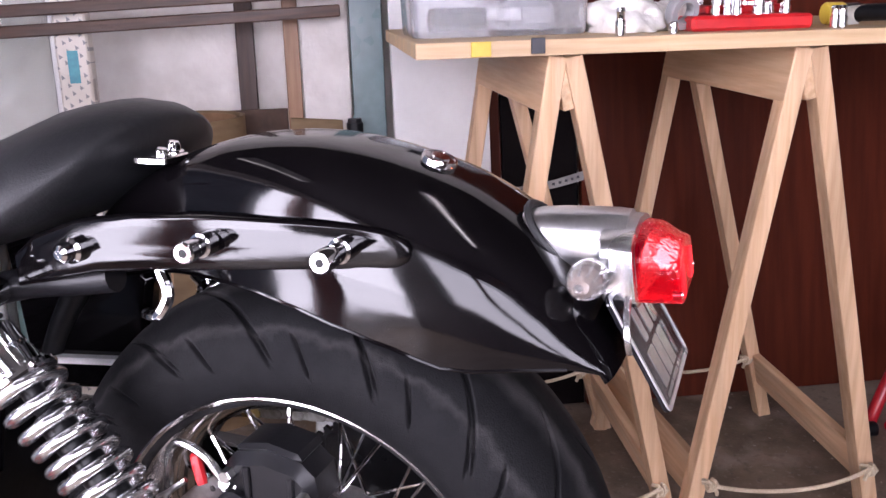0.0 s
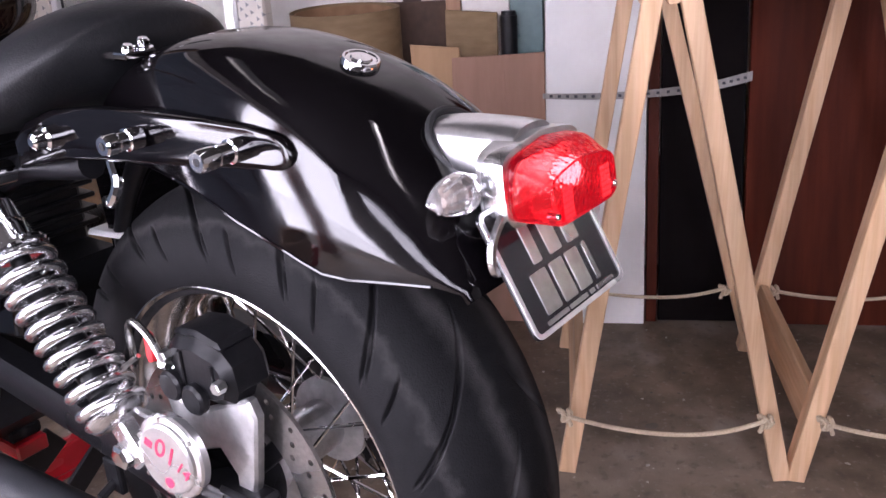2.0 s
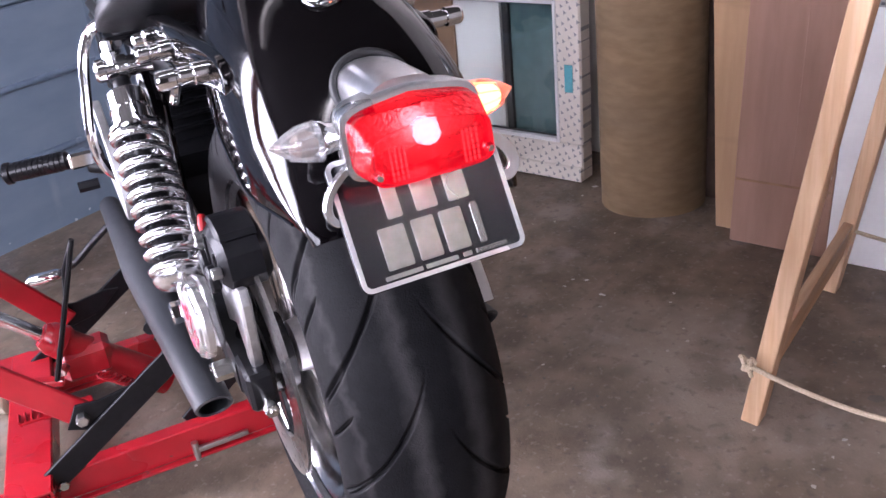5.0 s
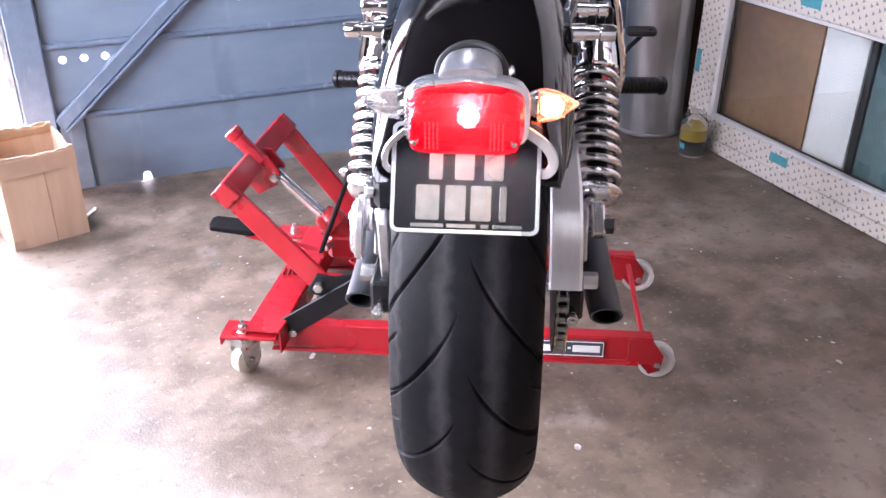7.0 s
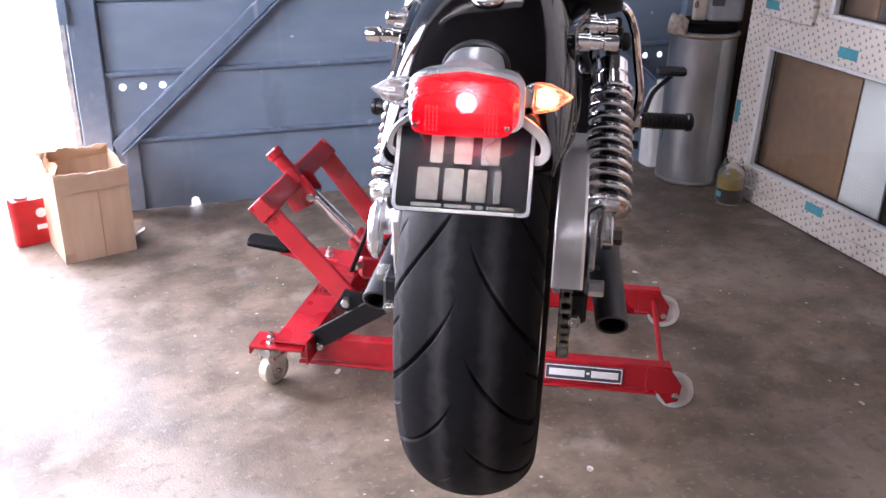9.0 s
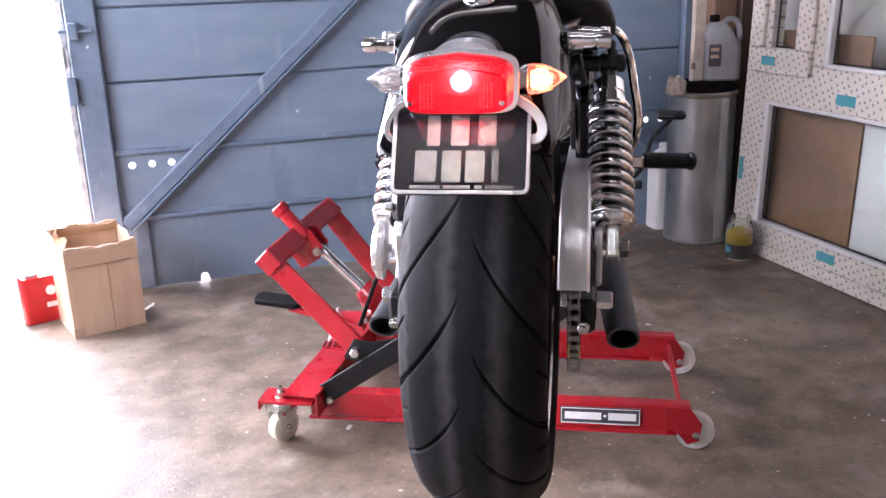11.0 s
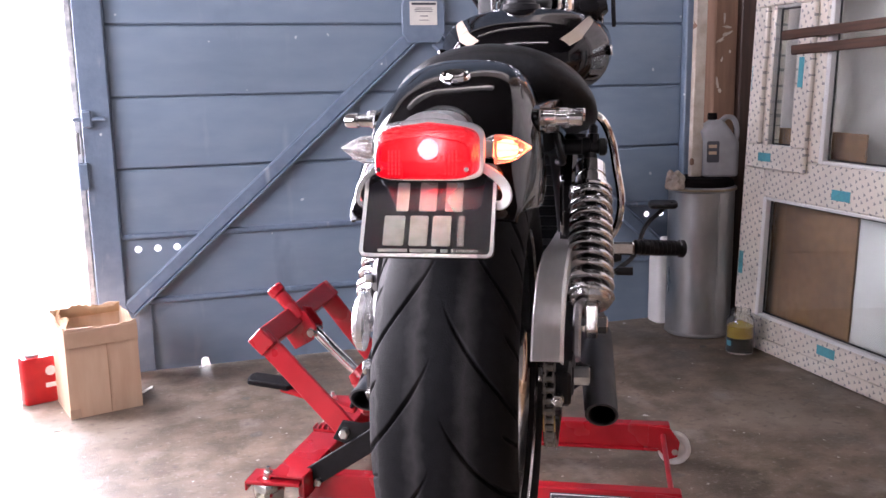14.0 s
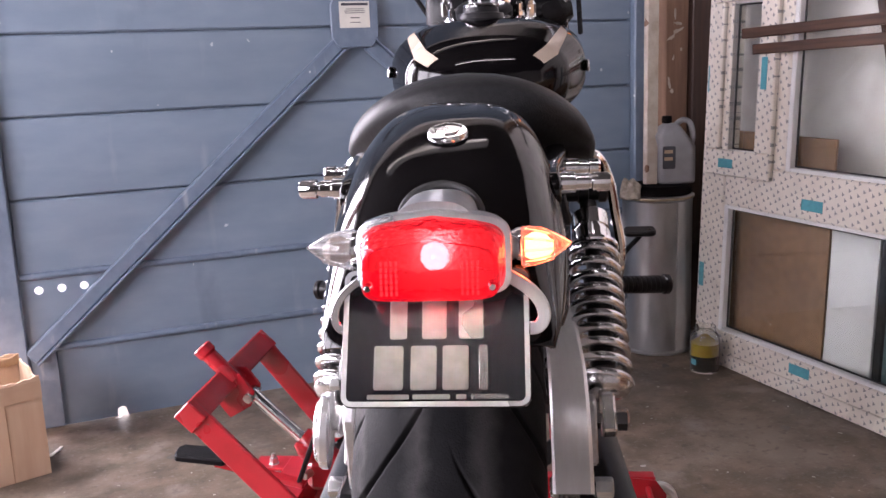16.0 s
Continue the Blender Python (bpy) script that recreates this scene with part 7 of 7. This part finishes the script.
part("lid", lathe(B(), [(0.0005, 0.581), (0.120, 0.581), (0.122, 0.585), (0.118, 0.60), (0.1, 0.612), (0.0005, 0.615)], pose(0, 0, 0), 48), M_DARKB, drum, "dark oily lid")
can = thing("oil_can", "grey plastic oil can with a small label, on the drum", "oil can", m=ROOM @ pose(1.60, 1.735, 0.6165, 0, 0, -20))
b = B()
rings = []
for z, w, d in ((0, 0.060, 0.045), (0.008, 0.066, 0.05), (0.13, 0.066, 0.05), (0.17, 0.058, 0.046), (0.2, 0.036, 0.034), (0.212, 0.02, 0.02)):
    rings.append([Vector((x - (0.02 if z > 0.15 else 0), y, z)) for x, y in rounded(w * 2, d * 2, min(w, d) * 0.5)])
part("bottle", loft(b, rings), M_GREYPL, can)
part("cap", rod(B(), (-0.03, 0, 0.212), (-0.03, 0, 0.238), 0.018, 18, 0.003), M_DARKB, can)
part("handle", sweep(B(), arc_pts([(-0.01, -0.01, 0.195), (0.02, -0.01, 0.222), (0.05, -0.01, 0.212), (0.062, -0.01, 0.165), (0.052, -0.01, 0.12)], 6), 0.010, 10), M_GREYPL, can)
part("label", slab(B(), rounded(0.046, 0.08, 0.006), 0.0015, axes((-0.035, -0.0510, 0.095), (0, -1, 0), (1, 0, 0)), 0.0003), M_INK, can)
for z in (0.10, 0.075):
    part("label_bar", box(B(), (-0.052, -0.0537, z + 0.01), (-0.022, -0.0527, z + 0.022), 0.0002), M_TAPE, can)
single("plank", box(B(), (-0.024, -0.012, 0), (0.024, 0.012, 1.9), 0.003), M_OLDWHITE, "chipped white plank standing on the drum lid", "plank", ROOM @ pose(1.503, 1.745, 0.6165, -3, 2.2, 0))
single("rag", crumpled((0.036, 0.036, 0.05), 5.0), M_RAG, "cream rag crumpled over the drum rim", "rag", ROOM @ pose(1.412, 1.735, 0.575), sharp=180)
jug = thing("white_container", "white plastic container standing behind the drum", "container", m=ROOM @ pose(1.502, 1.94, 0.001))
part("body", loft(B(), [[Vector((x, y, z)) for x, y in rounded(w, d, 0.02)] for z, w, d in ((0, 0.10, 0.08), (0.006, 0.11, 0.09), (0.26, 0.11, 0.09), (0.31, 0.08, 0.07), (0.33, 0.04, 0.04))]), M_WHITE, jug)
part("cap", rod(B(), (0, 0, 0.33), (0, 0, 0.35), 0.022, 18, 0.003), M_WHITE, jug)
jar = thing("oil_jar", "glass jar of yellow oil over dark sludge, on the floor", "jar", m=ROOM @ pose(1.532, 1.462, 0.001))
part("glass", lathe(B(), [(0.0005, 0.0), (0.047, 0.0), (0.050, 0.005), (0.050, 0.11), (0.047, 0.125), (0.036, 0.14), (0.036, 0.158), (0.033, 0.158), (0.033, 0.141), (0.044, 0.123), (0.047, 0.108), (0.047, 0.006), (0.0005, 0.004)], pose(0, 0, 0), 36, closed=False), M_JAR, jar, "clear glass")
part("sludge", lathe(B(), [(0.0005, 0.0045), (0.0465, 0.0065), (0.0465, 0.058), (0.0005, 0.058)], pose(0, 0, 0), 32, closed=False), M_SLUDGE, jar)
part("oil", lathe(B(), [(0.0005, 0.0585), (0.0465, 0.0585), (0.0465, 0.1), (0.0005, 0.1)], pose(0, 0, 0), 32, closed=False), M_OIL, jar)
part("label", box(B(), (-0.052, -0.02, 0.03), (-0.0505, 0.005, 0.05), 0.0003), M_TEAL, jar)

# ---- carton and red can by the doorway ----
BX = ROOM @ Matrix.Translation((-0.652, 1.607, 0.001)) @ pose(0, 0, 0, 0, 0, 16)
carton = thing("cardboard_box", "open brown cardboard box with taped rim on the floor", "box", m=BX)
W2, DEP, HB = 0.108, 0.20, 0.285


def ragged(width, high, seed, rough=0.012, thick=0.005):
    """A carton wall with a torn, wavy upper edge; x along it, y its thickness."""
    b = B()
    n = 18
    dice = random.Random(seed)
    rows = []
    for k in range(n + 1):
        x = width * k / n
        top = high + rough * (0.6 * math.sin(3.1 * k / n * 2 + seed) + 0.5 * dice.uniform(-1, 1))
        bow = 0.004 * math.sin(math.pi * k / n)
        rows.append([Vector((x, 0, 0)), Vector((x, thick, 0)), Vector((x, thick - bow, high * 0.6)), Vector((x, thick + bow, top)), Vector((x, bow, top)), Vector((x, -bow, high * 0.6))])
    return loft(b, rows)


def carton_wall(name, width, high, seed, m, material, rough=0.012):
    b = ragged(width, high, seed, rough)
    bmesh.ops.transform(b, matrix=m, verts=b.verts)
    return part(name, b, material, carton, "", 60)


carton_wall("front", 2 * W2, HB - 0.006, 1, pose(-W2, 0, 0), M_CARD_P, 0.006)
carton_wall("back", 2 * W2, HB + 0.012, 2, pose(-W2, DEP - 0.005, 0), M_CARD_P, 0.007)
carton_wall("side", DEP - 0.011, HB + 0.004, 3, pose(-W2 + 0.005, 0.0055, 0, 0, 0, 90), M_CARD_P, 0.012)
carton_wall("side", DEP - 0.011, HB + 0.002, 4, pose(W2, 0.0055, 0, 0, 0, 90), M_CARD_P, 0.012)
part("bottom", box(B(), (-W2 + 0.0055, 0.0055, 0.001), (W2 - 0.0055, DEP - 0.0055, 0.006), 0.001), M_CARD, carton)
part("tape", box(B(), (-W2 - 0.0005, -0.0052, HB - 0.062), (W2 + 0.0005, -0.0042, HB - 0.012), 0.0002), M_TAPE, carton, "pale parcel tape")
part("seam", box(B(), (0.012, -0.0046, 0.004), (0.0135, -0.0030, HB - 0.064), 0.0002), M_CARD_D, carton, "dark closing seam")
for x, y, a, w, h, tilt, seed in ((-W2 + 0.012, 0.012, 0, 0.19, 0.06, -165, 5), (-W2 + 0.01, DEP - 0.015, 0, 0.2, 0.03, 8, 6), (-W2 + 0.012, 0.02, 90, 0.16, 0.03, 25, 7)):
    carton_wall("flap", w, h, seed, pose(x, y, HB - 0.012, 0, 0, a) @ pose(0, 0, 0, tilt, 0, 0), M_CARD, 0.012)
part("corner_tape", box(B(), (-W2 - 0.0012, -0.0012, 0.002), (-W2 + 0.03, -0.0002, 0.03), 0.0002), M_TAPE, carton)
fuel = thing("fuel_can", "small red fuel can with pale bars, beside the carton", "can", m=ROOM @ pose(-0.865, 1.80, 0.001, 0, 0, 20))
part("body", loft(B(), [[Vector((x, y, z)) for x, y in rounded(w, d, 0.012)] for z, w, d in ((0, 0.10, 0.06), (0.005, 0.106, 0.066), (0.140, 0.106, 0.066), (0.152, 0.10, 0.06))]), M_REDPLASTIC, fuel)
part("cap", rod(B(), (-0.015, 0, 0.152), (-0.015, 0, 0.162), 0.022, 18, 0.003), M_GREYPL, fuel, "grey cap")
part("badge", lathe(B(), [(0.0005, 0.001), (0.016, 0.001), (0.016, 0.0), (0.0005, 0.0)], axes((0.03, -0.0335, 0.105), (0, -1, 0), (1, 0, 0)), 24), M_WHITE, fuel)
part("badge_bar", box(B(), (0.012, -0.0345, 0.05), (0.05, -0.0333, 0.066), 0.0003), M_WHITE, fuel)
# scraps on the floor
for k, (u, v, w, d, r) in enumerate(((-0.54, 1.77, 0.05, 0.012, 60), (-0.525, 1.80, 0.03, 0.01, 80), (-0.79, 1.50, 0.02, 0.012, 10))):
    b = box(B(), (-w / 2, -d / 2, 0), (w / 2, d / 2, 0.002), 0.0005)
    for p in b.verts:
        p.co.z += 6 * p.co.x**2
    single("paper_scrap", b, M_PAPER, "small pale paper scrap on the concrete", "scrap", ROOM @ pose(u, v, 0.001, 0, 0, r), "floor scraps")

# ---- red tubular stand beyond the table ----
stand = thing("paddock_stand", "red tubular steel stand by the boards", "stand", m=ROOM @ pose(1.12, -1.62, 0.0))
part("tube", sweep(B(), arc_pts([(0, 0.22, 0.018), (0.05, 0.18, 0.03), (0.12, 0.02, 0.32), (0.16, -0.05, 0.52), (0.2, -0.1, 0.62)], 6), 0.017, 12), M_RED, stand)
part("tube", sweep(B(), arc_pts([(0, 0.16, 0.02), (0.1, -0.1, 0.018), (0.2, -0.35, 0.018)], 6), 0.017, 12), M_RED, stand)
part("tube", sweep(B(), [(0.1, 0.06, 0.25), (0.12, -0.05, 0.14), (0.15, -0.2, 0.02)], 0.014, 12), M_RED, stand)
part("foot_pad", rod(B(), (0, 0.235, 0.02), (0, 0.2, 0.02), 0.02, 14, 0.003), M_SATIN, stand)
